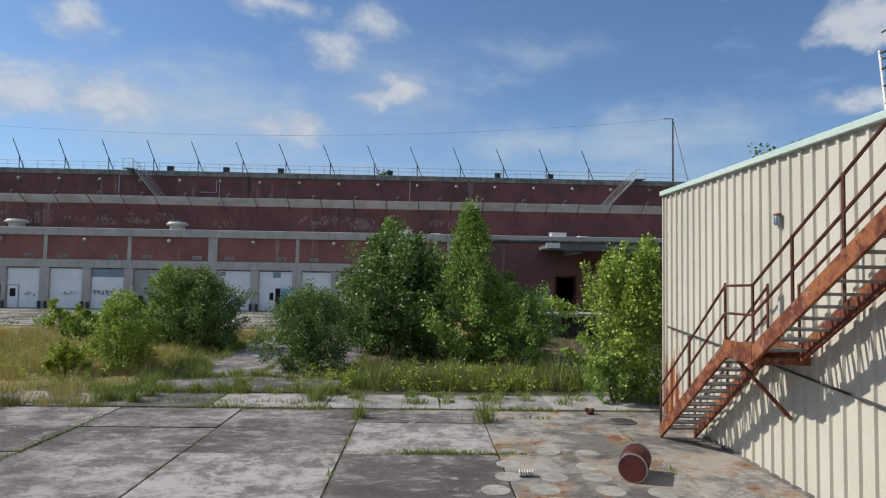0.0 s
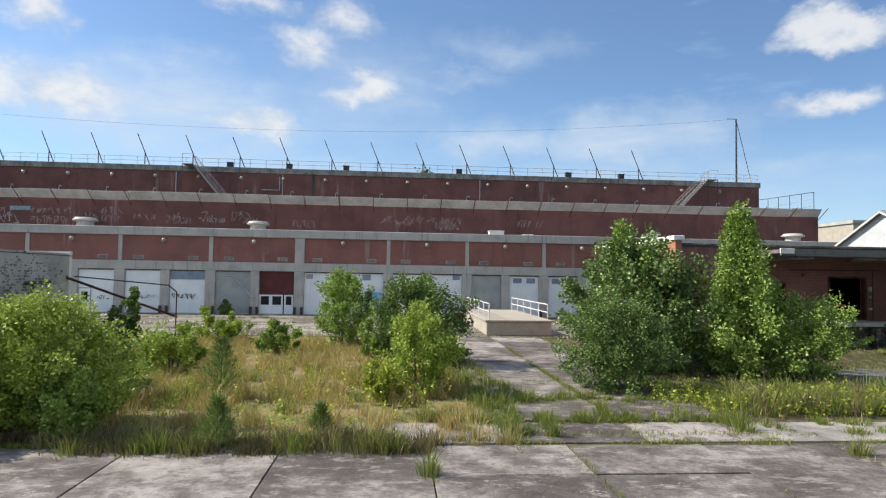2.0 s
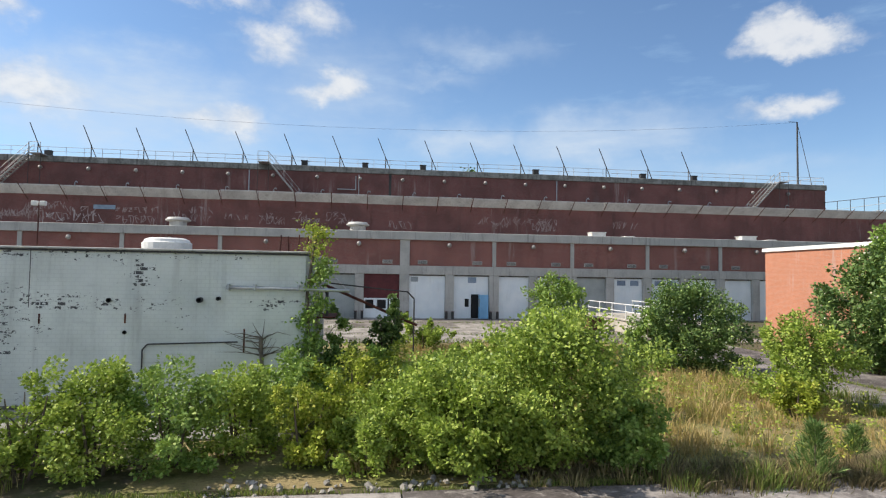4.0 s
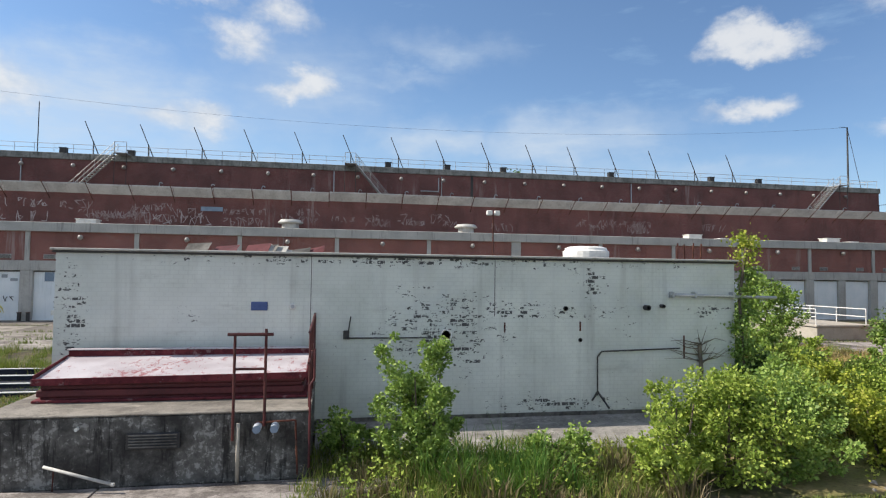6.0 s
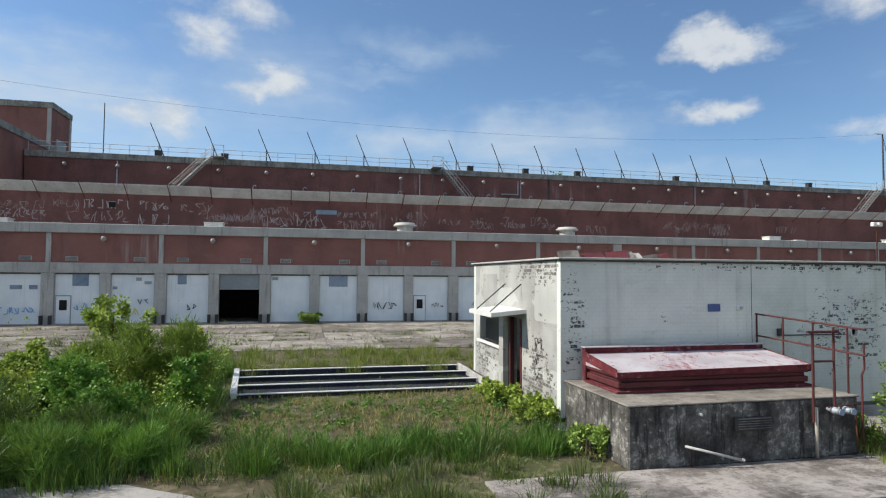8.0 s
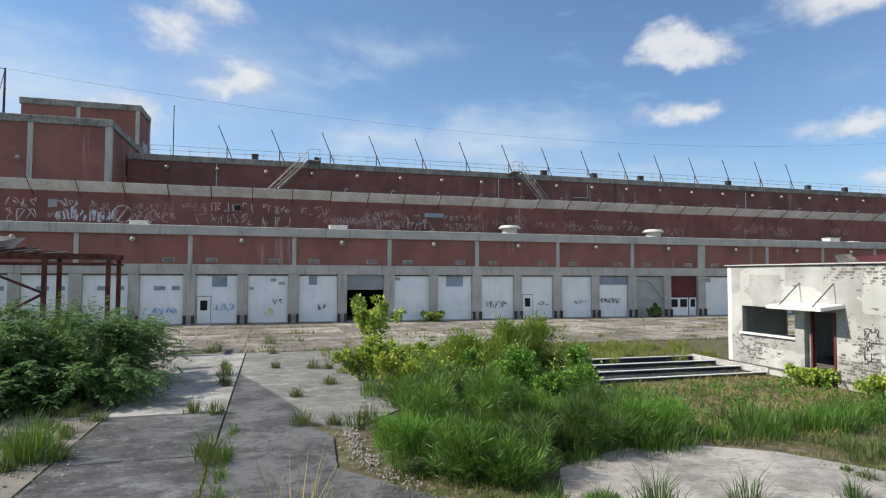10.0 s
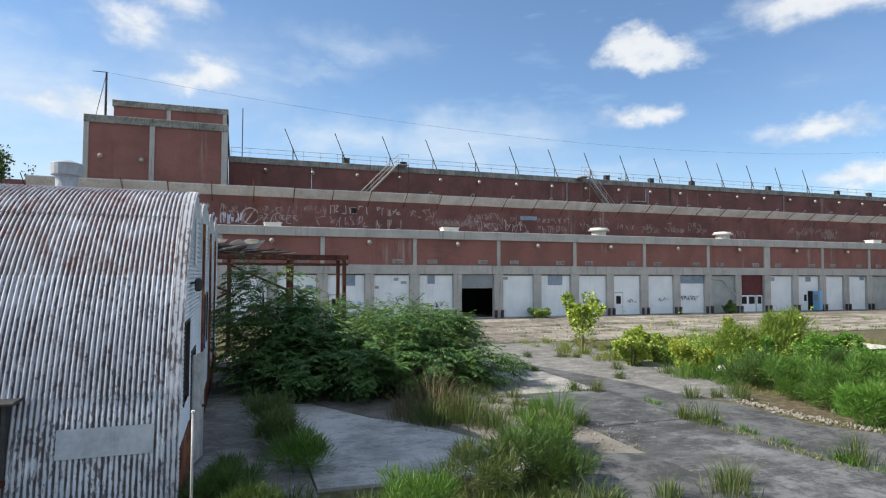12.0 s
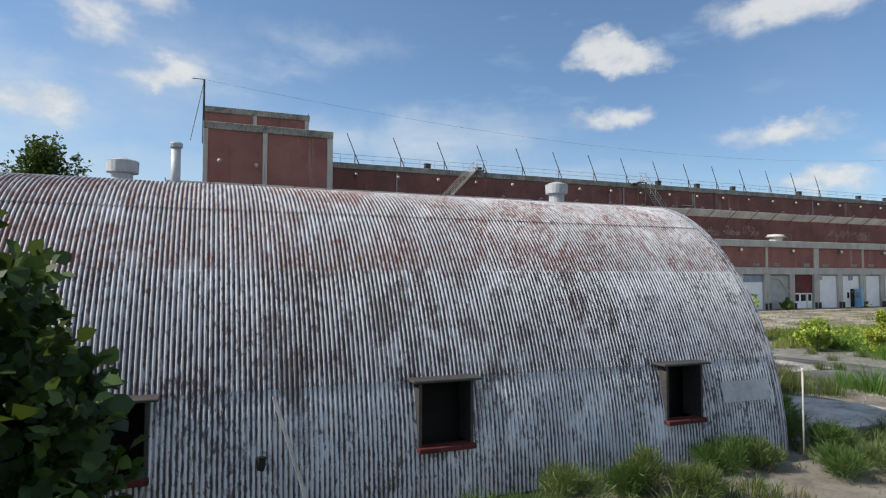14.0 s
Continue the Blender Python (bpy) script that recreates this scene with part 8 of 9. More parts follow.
# grass
off_path = lambda x, y: (x < 10.9) | (x > 17.5)
blades("grass", area(-3.5, 10.8, 16.8, 36, 27000, 0.03), 0.42, "grass_straw", "tall straw-coloured dry grass", 0.6, 0.008)
mounds("grass_tussocks", -3.5, 10.6, 17.2, 37, 370, 0.36, 0.55, 90, "grass_straw", "arching straw-coloured tussocks in the field")
mounds("grass_tussocks", -3.5, 10.8, 16.9, 30, 40, 0.32, 0.5, 90, "grass_mixed", "green and straw tussocks in the field")
weeds("weeds", -7, 10.6, 16.8, 36, 200, 0.45, "leaf_light", "leafy green weeds among the dry grass")
weeds("weeds", -7, 10.6, 16.8, 26, 330, 0.5, "leaf_yellow", "yellowing weeds among the dry grass")
blades("grass", area(17.6, 25.3, 18.9, 22.4, 6000, 0.02), 0.42, "grass_mixed", "green-yellow tall grass before the trees", 0.5, 0.009)
mounds("grass_tussocks", 17.7, 25.0, 18.9, 21.8, 70, 0.42, 0.72, 110, "grass_mixed", "green-yellow tussocks before the trees")
mounds("grass_tussocks", 18.5, 25.0, 18.8, 20.8, 16, 0.3, 0.95, 60, "grass_dead", "brown seeding stalks before the trees")
weeds("weeds", 16.0, 25.5, 18.4, 21.5, 260, 0.45, "leaf_yellow", "yellow-green weeds before the trees")
blades("grass", area(9.5, 26, 21.5, 33, 12000, 0.03, off_path), 0.3, "grass_mixed", "thin grass under the trees", 0.5)
blades("grass", area(-16.2, -9.4, 16.5, 20.2, 9000, 0.03), 0.42, "grass_mixed", "mixed grass and weeds before the block wall", 0.5, 0.009)
mounds("grass_tussocks", -15.6, -9.6, 16.4, 18.4, 30, 0.3, 0.55, 90, "grass_dead", "brown tussocks among the weeds")
mounds("grass_tussocks", -13.8, -11.2, 16.9, 18.4, 26, 0.3, 0.8, 120, "grass_green", "clump of tall bright green grass")
weeds("weeds", -15.5, -9.8, 16.7, 19.5, 110, 0.5, "leaf_light", "leafy weeds at the foot of the bushes")
blades("grass", area(-36.8, -21.7, 19.6, 31.0, 38000, 0.05), 0.12, "turf", "short worn turf", 0.9, 0.009)
blades("grass", area(-36.8, -21.7, 19.6, 27.5, 16000, 0.04), 0.22, "grass_dry", "dry stems in the worn turf", 0.9, 0.006)
mounds("grass_tussocks", -34, -22.0, 19.9, 21.6, 80, 0.42, 0.62, 130, "grass_green", "tall bright green tussocks", keep=lambda x, y: y < 21.6 - 0.5 * (x > -29))
mounds("grass_tussocks", -34, -22.0, 19.8, 21.4, 34, 0.4, 0.5, 100, "grass_deep", "dark green tussocks at the edge of the pad")
mounds("grass_tussocks", 0, 0, 0, 0, 0, 0.3, 0.72, 90, "grass_deep", "spiky green tuft in the concrete pad", at=[(-34.95, 17.0), (-34.1, 16.8), (-34.25, 16.6), (-32.5, 16.6), (-35.6, 17.5), (-30.6, 16.3), (-33.3, 16.0)], w=0.007)
for x, y, h, r in ((-37.0, 18.9, 0.7, 0.7), (-35.7, 18.6, 0.65, 0.65), (-37.8, 19.6, 0.75, 0.7), (-36.2, 20.0, 0.95, 0.9), (-35.0, 19.7, 0.85, 0.9), (-33.8, 19.9, 0.9, 0.9), (-32.5, 20.4, 0.8, 0.9), (-31.2, 20.9, 0.7, 0.8),
                   (-36.6, 21.6, 1.0, 0.95), (-35.2, 21.5, 1.2, 1.0), (-33.7, 21.6, 1.05, 1.0), (-32.2, 22.0, 0.9, 0.9), (-36.3, 23.4, 1.0, 0.9), (-34.8, 23.2, 1.3, 1.0), (-31.0, 22.6, 0.8, 0.9), (-36.0, 25.0, 0.9, 0.8)):
    plant("weed_clump", "billowing fine-leaved bright green weed clump", "weeds", x, y, h * rng.uniform(0.6, 1.4), r * 1.0, 2500, ("grass_green", "grass_green", "leaf_fresh", "grass_deep")[rng.randrange(4)], leaf=0.21,
          shape="leaders" if rng.random() < 0.8 else "round", low=0.02, clumps=22, width=0.03, group="weed clumps", spread=0.26, r0=0.012, trunks=3, grassy=True)
# the darkest clumps carry the shed's shadow in their colour
for x, y, h, r in ((-48.6, 18.6, 0.75, 0.7), (-47.5, 18.9, 0.9, 0.8), (-46.7, 19.6, 1.0, 0.85), (-46.9, 18.4, 0.8, 0.7), (-46.2, 20.6, 0.7, 0.6), (-50.0, 17.9, 0.6, 0.7), (-51.6, 22.3, 0.75, 0.75), (-51.9, 24.0, 0.9, 0.8), (-51.5, 20.8, 0.6, 0.6)):
    plant("weed_clump", "loose dull green weed clump beside the concrete pad", "weeds", x, y, h * 0.9, r * 0.9, 1900, ("grass_tuft", "grass_deep", "grass_green")[int(-10 * x) % 3], leaf=0.2, shape="leaders", low=0.02, clumps=46, width=0.026,
          group="weed clumps", spread=0.17, r0=0.012, trunks=3, grassy=True)
for x, y, h, r in ((-32.6, 27.2, 2.2, 0.95), (-31.3, 27.4, 2.35, 0.9), (-33.9, 27.9, 1.8, 0.8)):
    plant("bush", "feathery yellow-green weed bush as tall as a man", "bush", x, y, h, r, 5200, "leaf_plume", leaf=0.15, shape="round", low=0.02, clumps=70, width=0.06,
          group="self-sown bushes", spread=0.22, r0=0.02, trunks=3, grassy=True)
mounds("grass_tussocks", -38, -30.2, 18.6, 24.5, 45, 0.5, 0.7, 130, "grass_green", "bright green tussocks among the weeds",
       w=0.006, keep=lambda x, y: (y - 18.2 < (x + 38.9) * 3.0) & (y - 18.8 > 0.12 * (x + 38)))
mounds("grass_tussocks", -38, -30.4, 25, 33, 80, 0.55, 1.0, 150, "grass_green", "bright green grass behind the mounds", keep=lambda x, y: x > -37.6 + 0.25 * (y - 25))
weeds("weeds", -36.4, -30.4, 24, 33, 420, 1.25, "leaf_light", "upright leafy weeds")
blades("grass", area(-29.6, -21.8, 16.4, 19.9, 6500, 0.05), 0.13, "turf", "low turf beside the hatch block", 0.9, 0.009)
mounds("grass_tussocks", -29.4, -22.0, 16.5, 19.4, 44, 0.3, 0.42, 80, "grass_tuft", "dull green tufts beside the hatch block")
weeds("weeds", -29.5, -21.9, 20.5, 25.8, 200, 0.2, "grass_green", "low weeds in the worn turf")
blades("grass", area(-38.0, -35.4, 17.4, 19.8, 3000, 0.06), 0.16, "turf", "thin grass on the bare verge", 0.8, 0.008)
blades("grass", area(-38, -20, 31, 39, 9000, 0.02), 0.36, "grass_mixed", "low weeds on broken concrete", 0.5, 0.009)
mounds("grass_tussocks", -38, -18, 31.2, 38.5, 110, 0.35, 0.55, 90, "grass_mixed", "green tussocks on broken concrete")
blades("grass", area(-74, -53.6, 16.2, 18.45, 2600, 0.08), 0.14, "grass_tuft", "thin dull grass along the shed foot", 0.5, 0.008)
mounds("grass_tussocks", -74, -53.8, 16.6, 18.2, 46, 0.3, 0.42, 80, "grass_tuft", "dull green tussocks along the shed foot")
mounds("grass_tussocks", -74, -53.8, 16.4, 18.0, 26, 0.3, 0.38, 60, "grass_dead", "brown dead tussocks along the shed foot")
for x, y, h, r in ((-59.15, 17.55, 0.72, 0.6), (-60.6, 17.4, 0.5, 0.6), (-58.0, 17.9, 0.5, 0.32), (-57.55, 17.95, 0.86, 0.22), (-55.4, 18.2, 0.58, 0.62), (-54.7, 18.05, 0.42, 0.4), (-61.9, 17.2, 0.55, 0.5), (-63.6, 17.2, 0.4, 0.5), (-57.1, 17.4, 0.5, 0.35),
                   (-53.0, 18.9, 0.85, 0.55), (-52.6, 19.6, 0.7, 0.6), (-52.2, 18.4, 0.55, 0.6), (-53.8, 17.2, 0.5, 0.55), (-52.9, 16.8, 0.6, 0.6)):
    plant("weed_clump", "dull dark green weed clump by the shed foot", "weeds", x, y, h * 0.72, r * 0.85, 2100, ("grass_deep", "grass_tuft")[int(-10 * x) % 2], leaf=0.16, shape="leaders", low=0.02, clumps=24, width=0.026,
          group="weed clumps", spread=0.17, r0=0.012, trunks=3, grassy=True)
mounds("grass_tussocks", -52.8, -46.9, 16.8, 19.2, 30, 0.36, 0.42, 100, "grass_tuft", "dull green tussocks at the edge of the pad")
blades("grass", area(-53.4, -46.8, 15.8, 19.2, 6000, 0.05), 0.2, "grass_tuft", "loose grass beside the concrete pad", 0.5, 0.009)
mounds("grass_tussocks", 0, 0, 0, 0, 0, 0.75, 1.1, 300, "grass_dead", "brown dry grass clump with reddish heads",
       at=[(-48.2, 24.3), (-47.5, 24.6), (-47.3, 24.0)], w=0.006)
mounds("grass_tussocks", 0, 0, 0, 0, 0, 0.65, 0.85, 320, "grass_tuft", "dull green grass clump", at=[(-47.1, 23.3), (-46.8, 24.1), (-47.9, 23.5), (-46.6, 22.6)], w=0.006)
mounds("grass_tussocks", 0, 0, 0, 0, 0, 0.35, 0.75, 260, "grass_green", "green tuft at the pavement edge", at=[(-45.0, 23.2), (-44.9, 22.4)])
mounds("grass_tussocks", 0, 0, 0, 0, 0, 0.42, 1.2, 150, "grass_dry", "pale arching dry grass tuft", at=[(-40.0, 15.3), (-39.8, 15.55)])
blades("grass", area(22, 40, 28.3, 29.3, 5000, 0.03, z=0.5), 0.28, "grass_mixed", "low weeds along the dock foot", 0.5)
blades("grass", area(22, 40, 26.4, 27.6, 3000, 0.03), 0.25, "grass_mixed", "low weeds before the earth bank", 0.5)
pts = []
for x, y, n in ((-37.2, 17.3, 160), (-36.0, 17.0, 200), (-34.8, 17.4, 160), (-39.0, 17.2, 130), (-36.9, 20.9, 160)):
    pts.append(np.column_stack([nr.normal(x, 0.14, n), nr.normal(y, 0.14, n), np.full(n, -0.02)]))
for k in range(14):
    n = int(rng.uniform(20, 70))
    pts.append(np.column_stack([nr.normal(-41.03, 0.06, n), nr.normal(rng.uniform(14, 24), 0.22, n), np.full(n, -0.08)]))
blades("grass_tufts", np.concatenate(pts), 0.34, "grass_green", "loose green tufts in the pavement joints", 0.7)
mounds("grass_tussocks", 0, 0, 0, 0, 0, 0.26, 0.52, 130, "grass_tuft", "dull green tuft growing from a pavement joint",
       at=[(-42.7, 39.7), (-43.1, 39.4), (-40.2, 42.6), (-40.1, 38.4), (-40.0, 33.8), (-42.0, 34.8), (-41.9, 33.6), (-41.8, 32.2), (-41.7, 30.6), (-41.6, 30.0), (-42.2, 26.1), (-41.6, 25.8),
           (-38.5, 33.3), (-37.9, 33.0), (-39.4, 27.6), (-41.45, 21.9), (-41.3, 21.3), (-40.9, 17.7), (-39.4, 24.0), (-38.6, 23.8), (-38.1, 23.4), (-37.7, 24.0), (-45.1, 21.8), (-44.9, 22.4),
           (-44.3, 22.3), (-45.7, 17.4), (-44.2, 17.5), (-44.6, 17.2), (-37.0, 28.0), (-38.2, 29.5)], w=0.007)
mounds("grass_tussocks", 0, 0, 0, 0, 0, 0.3, 0.42, 110, "grass_tuft", "low weeds at the foot of the thicket",
       at=[(-45.0 + 0.5 * math.sin(k * 2.3), 22.5 + 0.55 * k) for k in range(9)] + [(-49.5 + 0.62 * k, 26.9 + 0.3 * math.sin(k * 1.9)) for k in range(8)])
pts = []
for y0, x0, x1, n in ((16.17, -8, 26, 6400), (12.27, 18.3, 21.6, 900), (12.27, 3, 9.2, 900), (15.2, 20.6, 23.0, 200), (8.45, -5, 12, 250)):
    x = nr.uniform(x0, x1, n)
    keepm = (np.sin(x * 2.3) + np.sin(x * 0.9 + 1) + nr.normal(0, 0.4, n)) > (-0.1 if n > 500 else 0.7)
    pts.append(np.column_stack([x, nr.normal(y0, 0.05, n), np.full(n, -0.03)])[keepm])
for x0, y0, y1, n in ((14.28, 18, 34, 1500), (12.28, 9, 16, 300), (9.28, 9, 16, 120), (18.28, 10, 16, 160), (-41.35, 17.5, 22, 260), (-44.3, 20, 30, 90)):
    pts.append(np.column_stack([nr.normal(x0, 0.05, n), nr.uniform(y0, y1, n), np.full(n, -0.03)]))
for y0 in (16.9, 18.3, 20.2, 23.9):
    n = 600
    pts.append(np.column_stack([nr.uniform(10.4, 18.6, n), nr.normal(y0, 0.12, n), np.full(n, -0.03)]))
for k in range(150):
    n = int(rng.uniform(10, 60))
    if k % 3:
        x, y = rng.uniform(-20, 26), rng.choice((4.61, 8.42, 12.24, 16.05))
        sx, sy = rng.uniform(0.1, 0.7), 0.03
    else:
        x, y = -23.72 + 3.0 * rng.randrange(17), rng.uniform(4, 16)
        sx, sy = 0.025, rng.uniform(0.1, 0.7)
    pts.append(np.column_stack([nr.normal(x, sx, n), nr.normal(y, sy, n), np.full(n, -0.03)]))
for k in range(160):
    n = int(rng.uniform(15, 70))
    side = rng.choice((11.2, 11.3, 14.28, 17.25, 17.35))
    pts.append(np.column_stack([nr.normal(side, 0.1, n), nr.normal(rng.uniform(16.2, 38), 0.4, n), np.full(n, -0.03)]))
blades("grass_tufts", np.concatenate(pts), 0.15, "grass_mixed", "low grass and moss along slab joints", 0.8, 0.008)
mounds("grass_tussocks", 2.0, 8.6, 15.6, 16.5, 26, 0.34, 0.45, 100, "grass_mixed", "ragged grass hanging over the slab edge")
mounds("grass_tussocks", 2.0, 9.4, 15.6, 16.5, 95, 0.34, 0.34, 110, "grass_dead", "brown dead grass hanging over the slab edge")
mounds("grass_tussocks", -0.5, 9.4, 16.15, 16.75, 34, 0.26, 0.34, 70, "grass_dead", "ragged grass fringe over the slab edge")
mounds("grass_tussocks", 9.3, 17.6, 18.05, 18.5, 46, 0.28, 0.34, 90, "grass_mixed", "weeds along the cross joint of the path")
mounds("grass_tussocks", 10.6, 17.6, 20.5, 21.1, 34, 0.28, 0.36, 90, "grass_mixed", "weeds along the cross joint of the path")
mounds("grass_tussocks", 0, 0, 0, 0, 0, 0.22, 0.62, 120, "grass_mixed", "tall weed tufts in the path joints", at=[(12.2, 16.8), (12.25, 17.6), (12.1, 22.4), (14.2, 19.3), (9.2, 14.2), (18.3, 15.2), (21.3, 14.9), (16.9, 17.2)])
mounds("grass_tussocks", -0.5, 11.4, 16.05, 16.7, 26, 0.24, 0.34, 70, "grass_dry", "straw fringe over the slab edge")
mounds("grass_tussocks", 10.6, 11.9, 16.4, 36, 60, 0.25, 0.4, 70, "grass_mixed", "grass creeping over the path edge")
mounds("grass_tussocks", 16.9, 25.5, 16.9, 18.5, 30, 0.25, 0.26, 70, "grass_mixed", "grass on the broken strip")
pts = [np.column_stack([nr.uniform(-50, 22, 5200), np.repeat(np.array([39.1, 43.6, 48.2, 52.7]), 1300) + nr.normal(0, 0.08, 5200), np.full(5200, -0.03)])]
for k in range(150):
    n = int(rng.uniform(12, 70))
    pts.append(np.column_stack([nr.normal(rng.uniform(-48, 20), rng.uniform(0.1, 0.9), n), nr.normal(rng.choice((39.1, 40.6, 41.8, 43.6, 46.0, 48.2, 52.7)), 0.12, n), np.full(n, -0.02)]))
blades("grass_tufts", np.concatenate(pts), 0.24, "turf", "sparse weeds in the far yard joints", 0.8, 0.016)

# rubble along the road edge
m = M()
for k in range(300):
    f = rng.random()
    x, y = -38.35 - 0.35 * math.sin(f * 3.1) + 0.5 * (1 - f) + rng.gauss(0.12, 0.14), 19.0 + f * 4.2 + rng.gauss(0, 0.15)
    s = rng.uniform(0.012, 0.035)
    m.tube((x, y, -0.01), (x + rng.uniform(-s, s), y + rng.uniform(-s, s), s * rng.uniform(0.5, 1.2)), s, s * rng.uniform(0.3, 0.8), 5)
for k in range(80):
    x, y = rng.uniform(-6, 0), rng.gauss(16.35, 0.18)
    s = rng.uniform(0.02, 0.08)
    m.tube((x, y, -0.01), (x + rng.uniform(-s, s), y + rng.uniform(-s, s), s * rng.uniform(0.4, 0.9)), s, s * rng.uniform(0.4, 0.8), 6)
for k in range(260):
    x, y = rng.gauss(-45.3, 0.7), rng.uniform(19.9, 25.5)
    s = rng.uniform(0.01, 0.035)
    m.tube((x, y, -0.02), (x + rng.uniform(-s, s), y + rng.uniform(-s, s), s * rng.uniform(0.5, 1.0)), s, s * rng.uniform(0.4, 0.8), 5)
solid("rubble", m, "gravel", "pale broken stone along the pavement edge", "rubble", kind="stuff")
t = thing("white_sack", "crumpled white plastic sheet on the weeds", "sheet", at=(-35.8, 26.5, 0.25))
t.scale = (0.55, 0.5, 0.9)
part("folds", M().turned((0, 0, 0), ((0.4, 0.0), (0.34, 0.1), (0.2, 0.2), (0.08, 0.24)), 9).turned((0.4, 0.15, 0), ((0.3, 0.0), (0.25, 0.09), (0.1, 0.15)), 8), "pvc", t)


# ---- slabs ----
def slabs(name, x0, x1, y0, y1, dx, dy, mat, label, z=0.0):
    t = thing(name, label, "pavement", kind="structure")
    nx, ny = max(1, round((x1 - x0) / dx)), max(1, round((y1 - y0) / dy))
    dx, dy = (x1 - x0) / nx, (y1 - y0) / ny
    made = {}

    def shape(tall, skin):
        if (tall, skin) not in made:
            made[tall, skin] = M().box(0.014, dx - 0.014, 0.016, tall - 0.016, -0.12, 0.0, 0.008).mesh("slab", skin)
        return made[tall, skin]

    for i in range(nx):
        for j in range(ny):
            xa, ya = x0 + i * dx, y0 + j * dy
            cut = [f for a, b, c, f in BREAKS if a < xa + dx / 2 < b and ya < c < ya + dy]
            for f, g in zip([0.0] + cut, cut + [dy]):
                ob = new("slab", shape(round(g - f, 3), "slab_stained" if xa > 20 and ya < 15 else mat))
                ob.parent = t
                ob.location = (xa, ya + f, z + rng.uniform(-0.008, 0.008))
                ob.rotation_euler = (rng.uniform(-0.002, 0.002), rng.uniform(-0.002, 0.002), 0)


# slabs broken across: from x, to x, y inside the slab, depth of the break
BREAKS = [(9.0, 15.2, 14.1, 1.92), (18.0, 21.4, 14.7, 2.5), (3.0, 6.3, 10.0, 1.6)]
slabs("pavement", -23.72, 27.28, 0.8, 16.05, 3.0, 3.81, "slab", "cracked grey concrete slabs with dark stains")
slabs("path_pavement", 11.28, 17.28, 18.3, 39.0, 3.0, 2.6, "slab", "overgrown concrete path between the bushes")
slabs("pavement", 8.28, 17.28, 16.3, 18.1, 3.0, 1.8, "slab", "weedy broken concrete strip", -0.01)
slabs("pavement", 17.28, 26.28, 16.3, 18.1, 3.0, 1.8, "slab_pale", "pale broken concrete strip", -0.01)
slabs("yard_pavement", -50.5, 21.5, 39.1, 57.35, 3.0, 4.56, "slab_yard", "brownish weathered concrete yard before the dock doors")


def sheet_of(name, ring, top, mat, label, category="road"):
    """A flat slab with the outline of the ring of points."""
    n = len(ring)
    v = [(x, y, top - 0.1) for x, y in ring] + [(x, y, top) for x, y in ring]
    f = [tuple(range(n, 2 * n))] + [(k, (k + 1) % n, n + (k + 1) % n, n + k) for k in range(n)]
    return solid(name, M().add(v, f), mat, label, category, kind="structure")


sheet_of("road_lane", [(-41.32, 9.0), (-33.0, 9.0), (-34.0, 13.0), (-36.6, 17.4), (-38.0, 19.1), (-38.9, 20.3), (-38.75, 22.6), (-39.3, 24.2), (-39.45, 26.0), (-40.6, 30.3), (-41.32, 32.5)],
         -0.006, "asphalt", "dark worn asphalt lane with pale scuffs")
sheet_of("side_pavement", [(-40.55, 30.3), (-39.4, 26.1), (-39.25, 24.3), (-38.3, 23.2), (-36.2, 25.6), (-35.4, 31.0), (-35.0, 39.0), (-41.3, 39.0), (-41.3, 32.6)],
         -0.008, "slab_far", "pale weathered concrete beside the lane", "pavement")
slabs("road_pavement", -44.35, -41.35, 9.25, 26.05, 3.0, 4.2, "slab_mid", "grey concrete roadway with open joints")
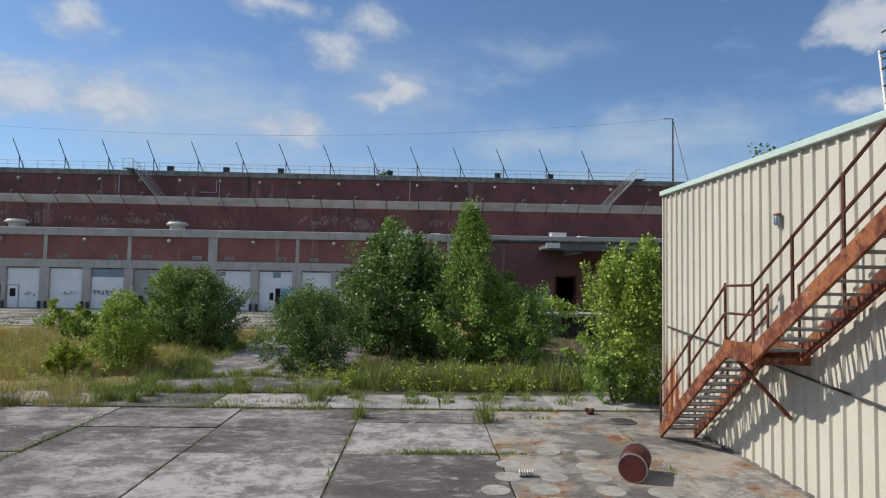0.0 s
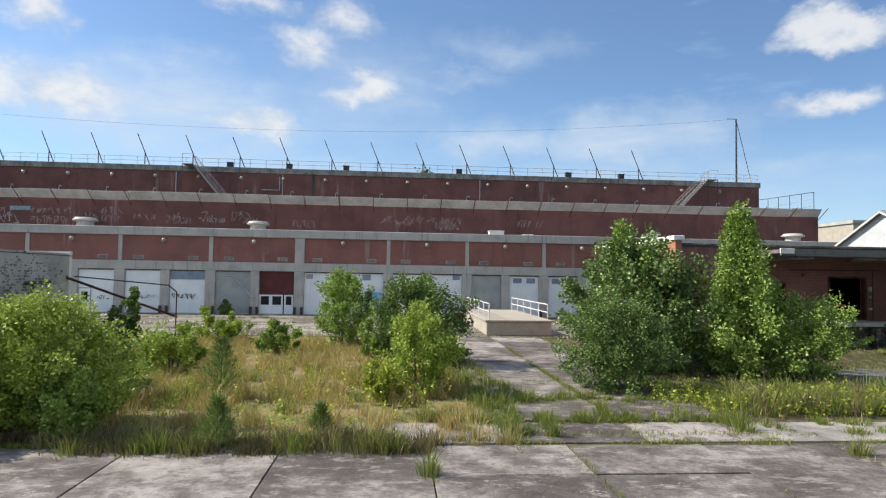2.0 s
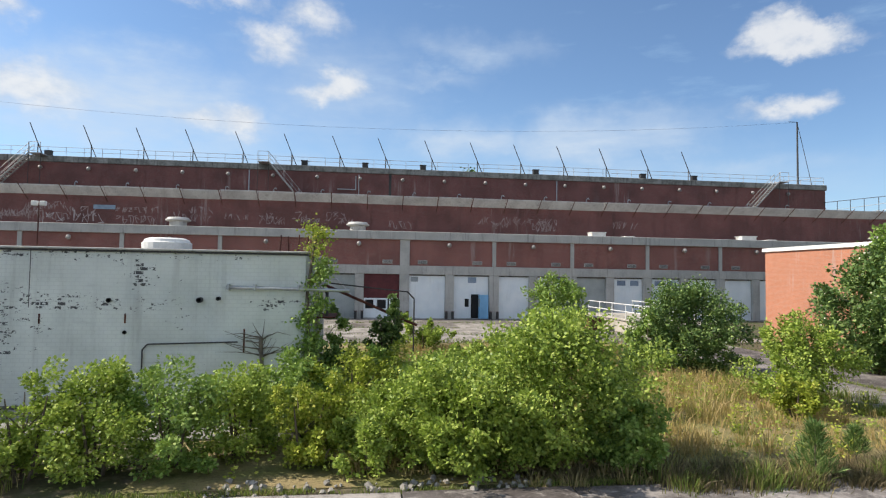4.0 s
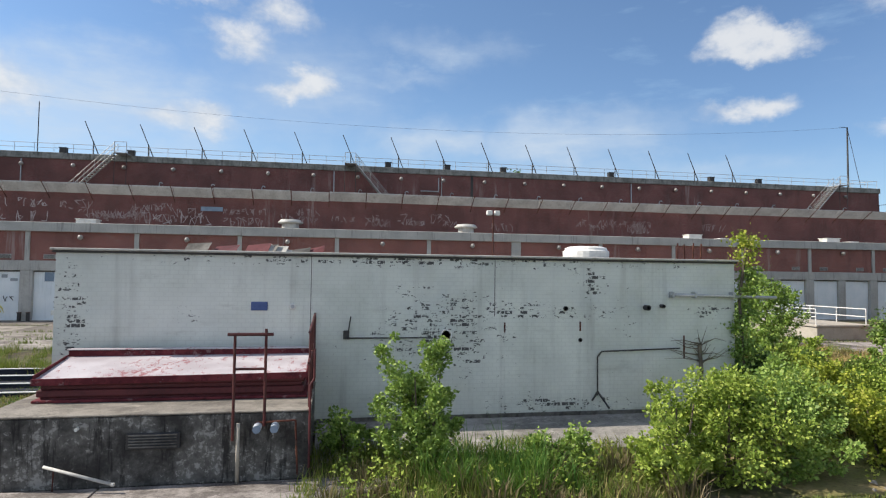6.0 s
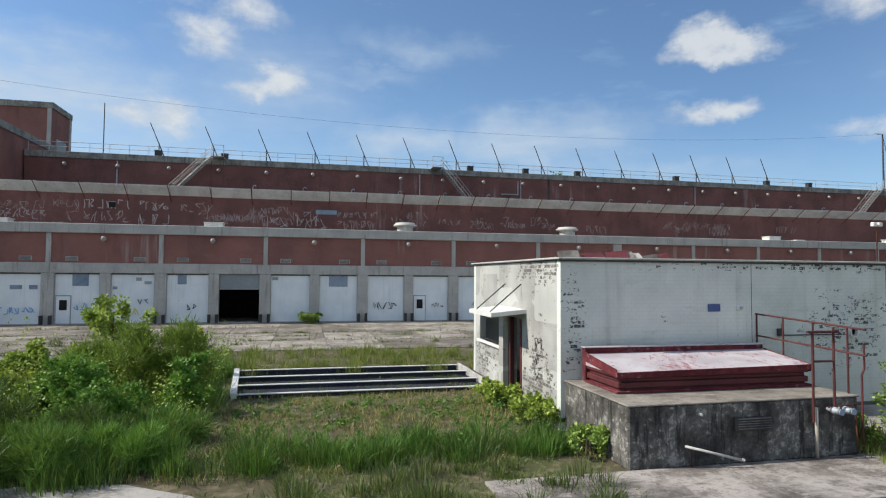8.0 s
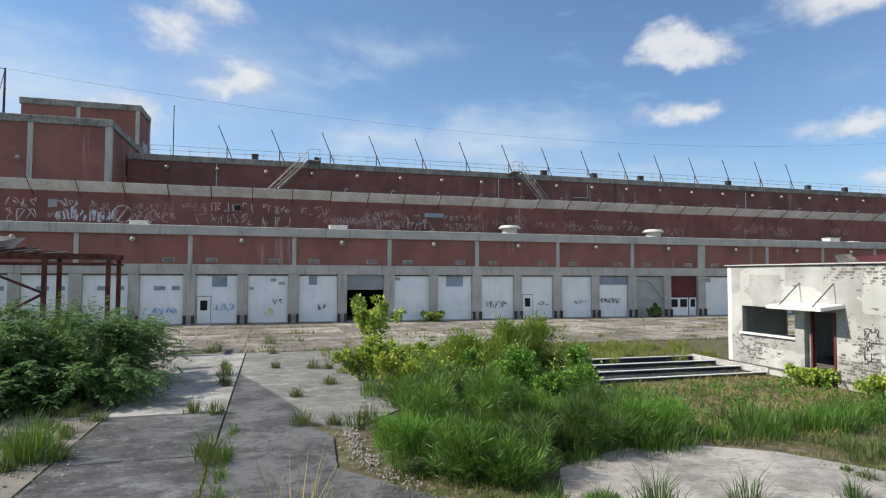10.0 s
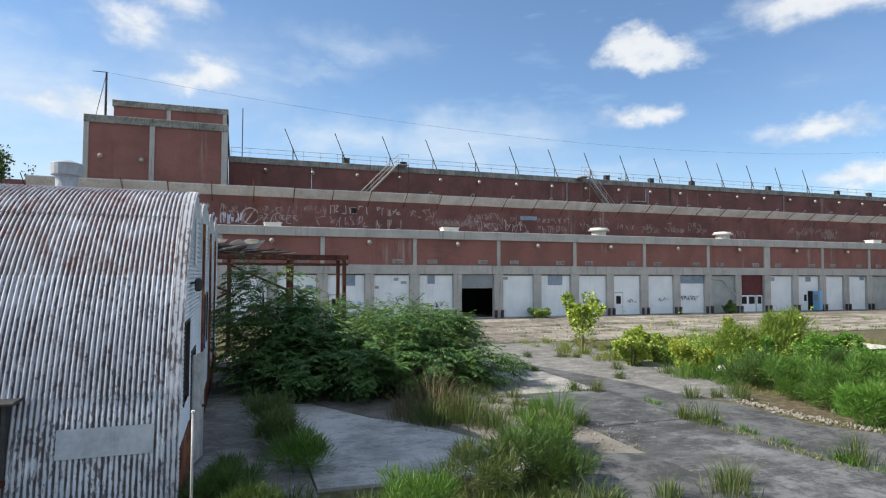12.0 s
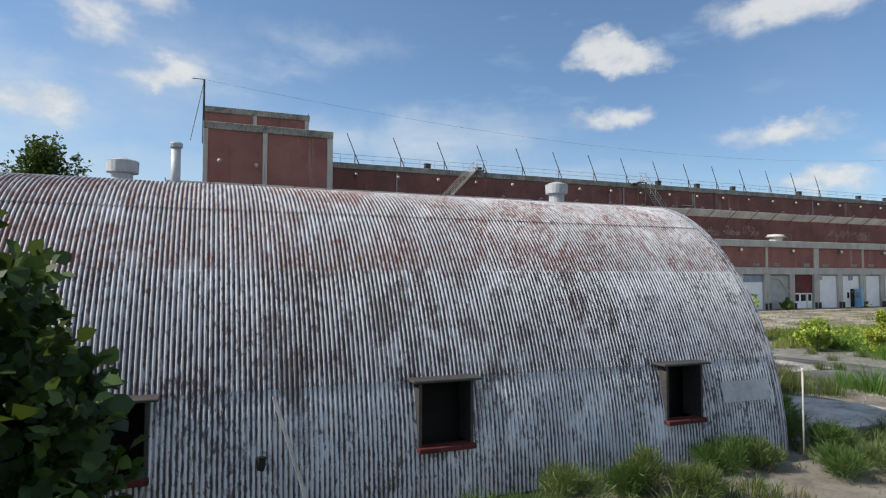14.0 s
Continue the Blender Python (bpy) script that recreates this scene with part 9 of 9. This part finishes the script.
slabs("road_pavement", -47.35, -41.35, 26.05, 39.05, 3.0, 4.3, "slab_far", "pale grey concrete roadway with open joints")
sheet_of("road_apron", [(-48.5, 9.0), (-44.38, 9.0), (-44.38, 19.6), (-45.2, 19.9), (-46.6, 18.3), (-48.5, 17.0)], -0.008, "asphalt", "dark asphalt where the roadway widens")
sheet_of("pad", [(-51.25, 19.6), (-47.0, 19.4), (-47.1, 21.0), (-47.75, 22.5), (-48.6, 23.7), (-49.3, 24.45), (-50.2, 26.0), (-50.6, 26.6), (-51.25, 26.8)], 0.012, "pad_pale", "smooth pale concrete pad with a curved edge", "pavement")
sheet_of("bare_soil", [(-47.0, 18.2), (-44.4, 18.9), (-44.4, 26.0), (-47.4, 26.1), (-47.4, 31.5), (-51.2, 31.5), (-51.2, 26.9), (-50.5, 26.7), (-49.2, 24.6), (-47.7, 22.6), (-47.05, 21.1)],
         -0.02, "dust", "grey crumbly soil with litter under the thicket", "ground")
sheet_of("pad", [(-35.3, 13.0), (-35.5, 17.3), (-34.7, 19.1), (-33.8, 19.6), (-32.7, 20.0), (-30.9, 19.75), (-29.6, 18.9), (-28.6, 17.3), (-28.3, 13.0)], -0.004, "slab_pale", "smooth pale concrete pad in the grass", "pavement")
slabs("pad", -24.5, -14.5, 16.4, 18.6, 5.0, 2.2, "slab", "stained concrete strip before the hatch block", -0.01)
sheet_of("bare_soil", [(-76.0, 14.6), (-48.6, 14.6), (-48.6, 17.6), (-51.3, 18.8), (-53.6, 18.95), (-76.0, 18.95)], -0.016, "dust", "dry grey-brown soil along the shed foot", "ground")
solid("field", M().box(-7.4, 11.0, 16.4, 38.9, -0.1, -0.022), "straw", "dry straw-littered field soil", "ground", kind="structure")
solid("side_road", M().box(24.5, 54, 16.4, 29.15, -0.1, -0.012), "slab_mid", "worn grey pavement before the loading dock", "road", kind="structure")
solid("shed_yard", M().box(-53.4, -51.28, 18.9, 39.0, -0.1, -0.012).box(-51.28, -47.38, 31.55, 39.0, -0.1, -0.012), "slab_far", "worn concrete strip beside the sheds", "road", kind="structure")
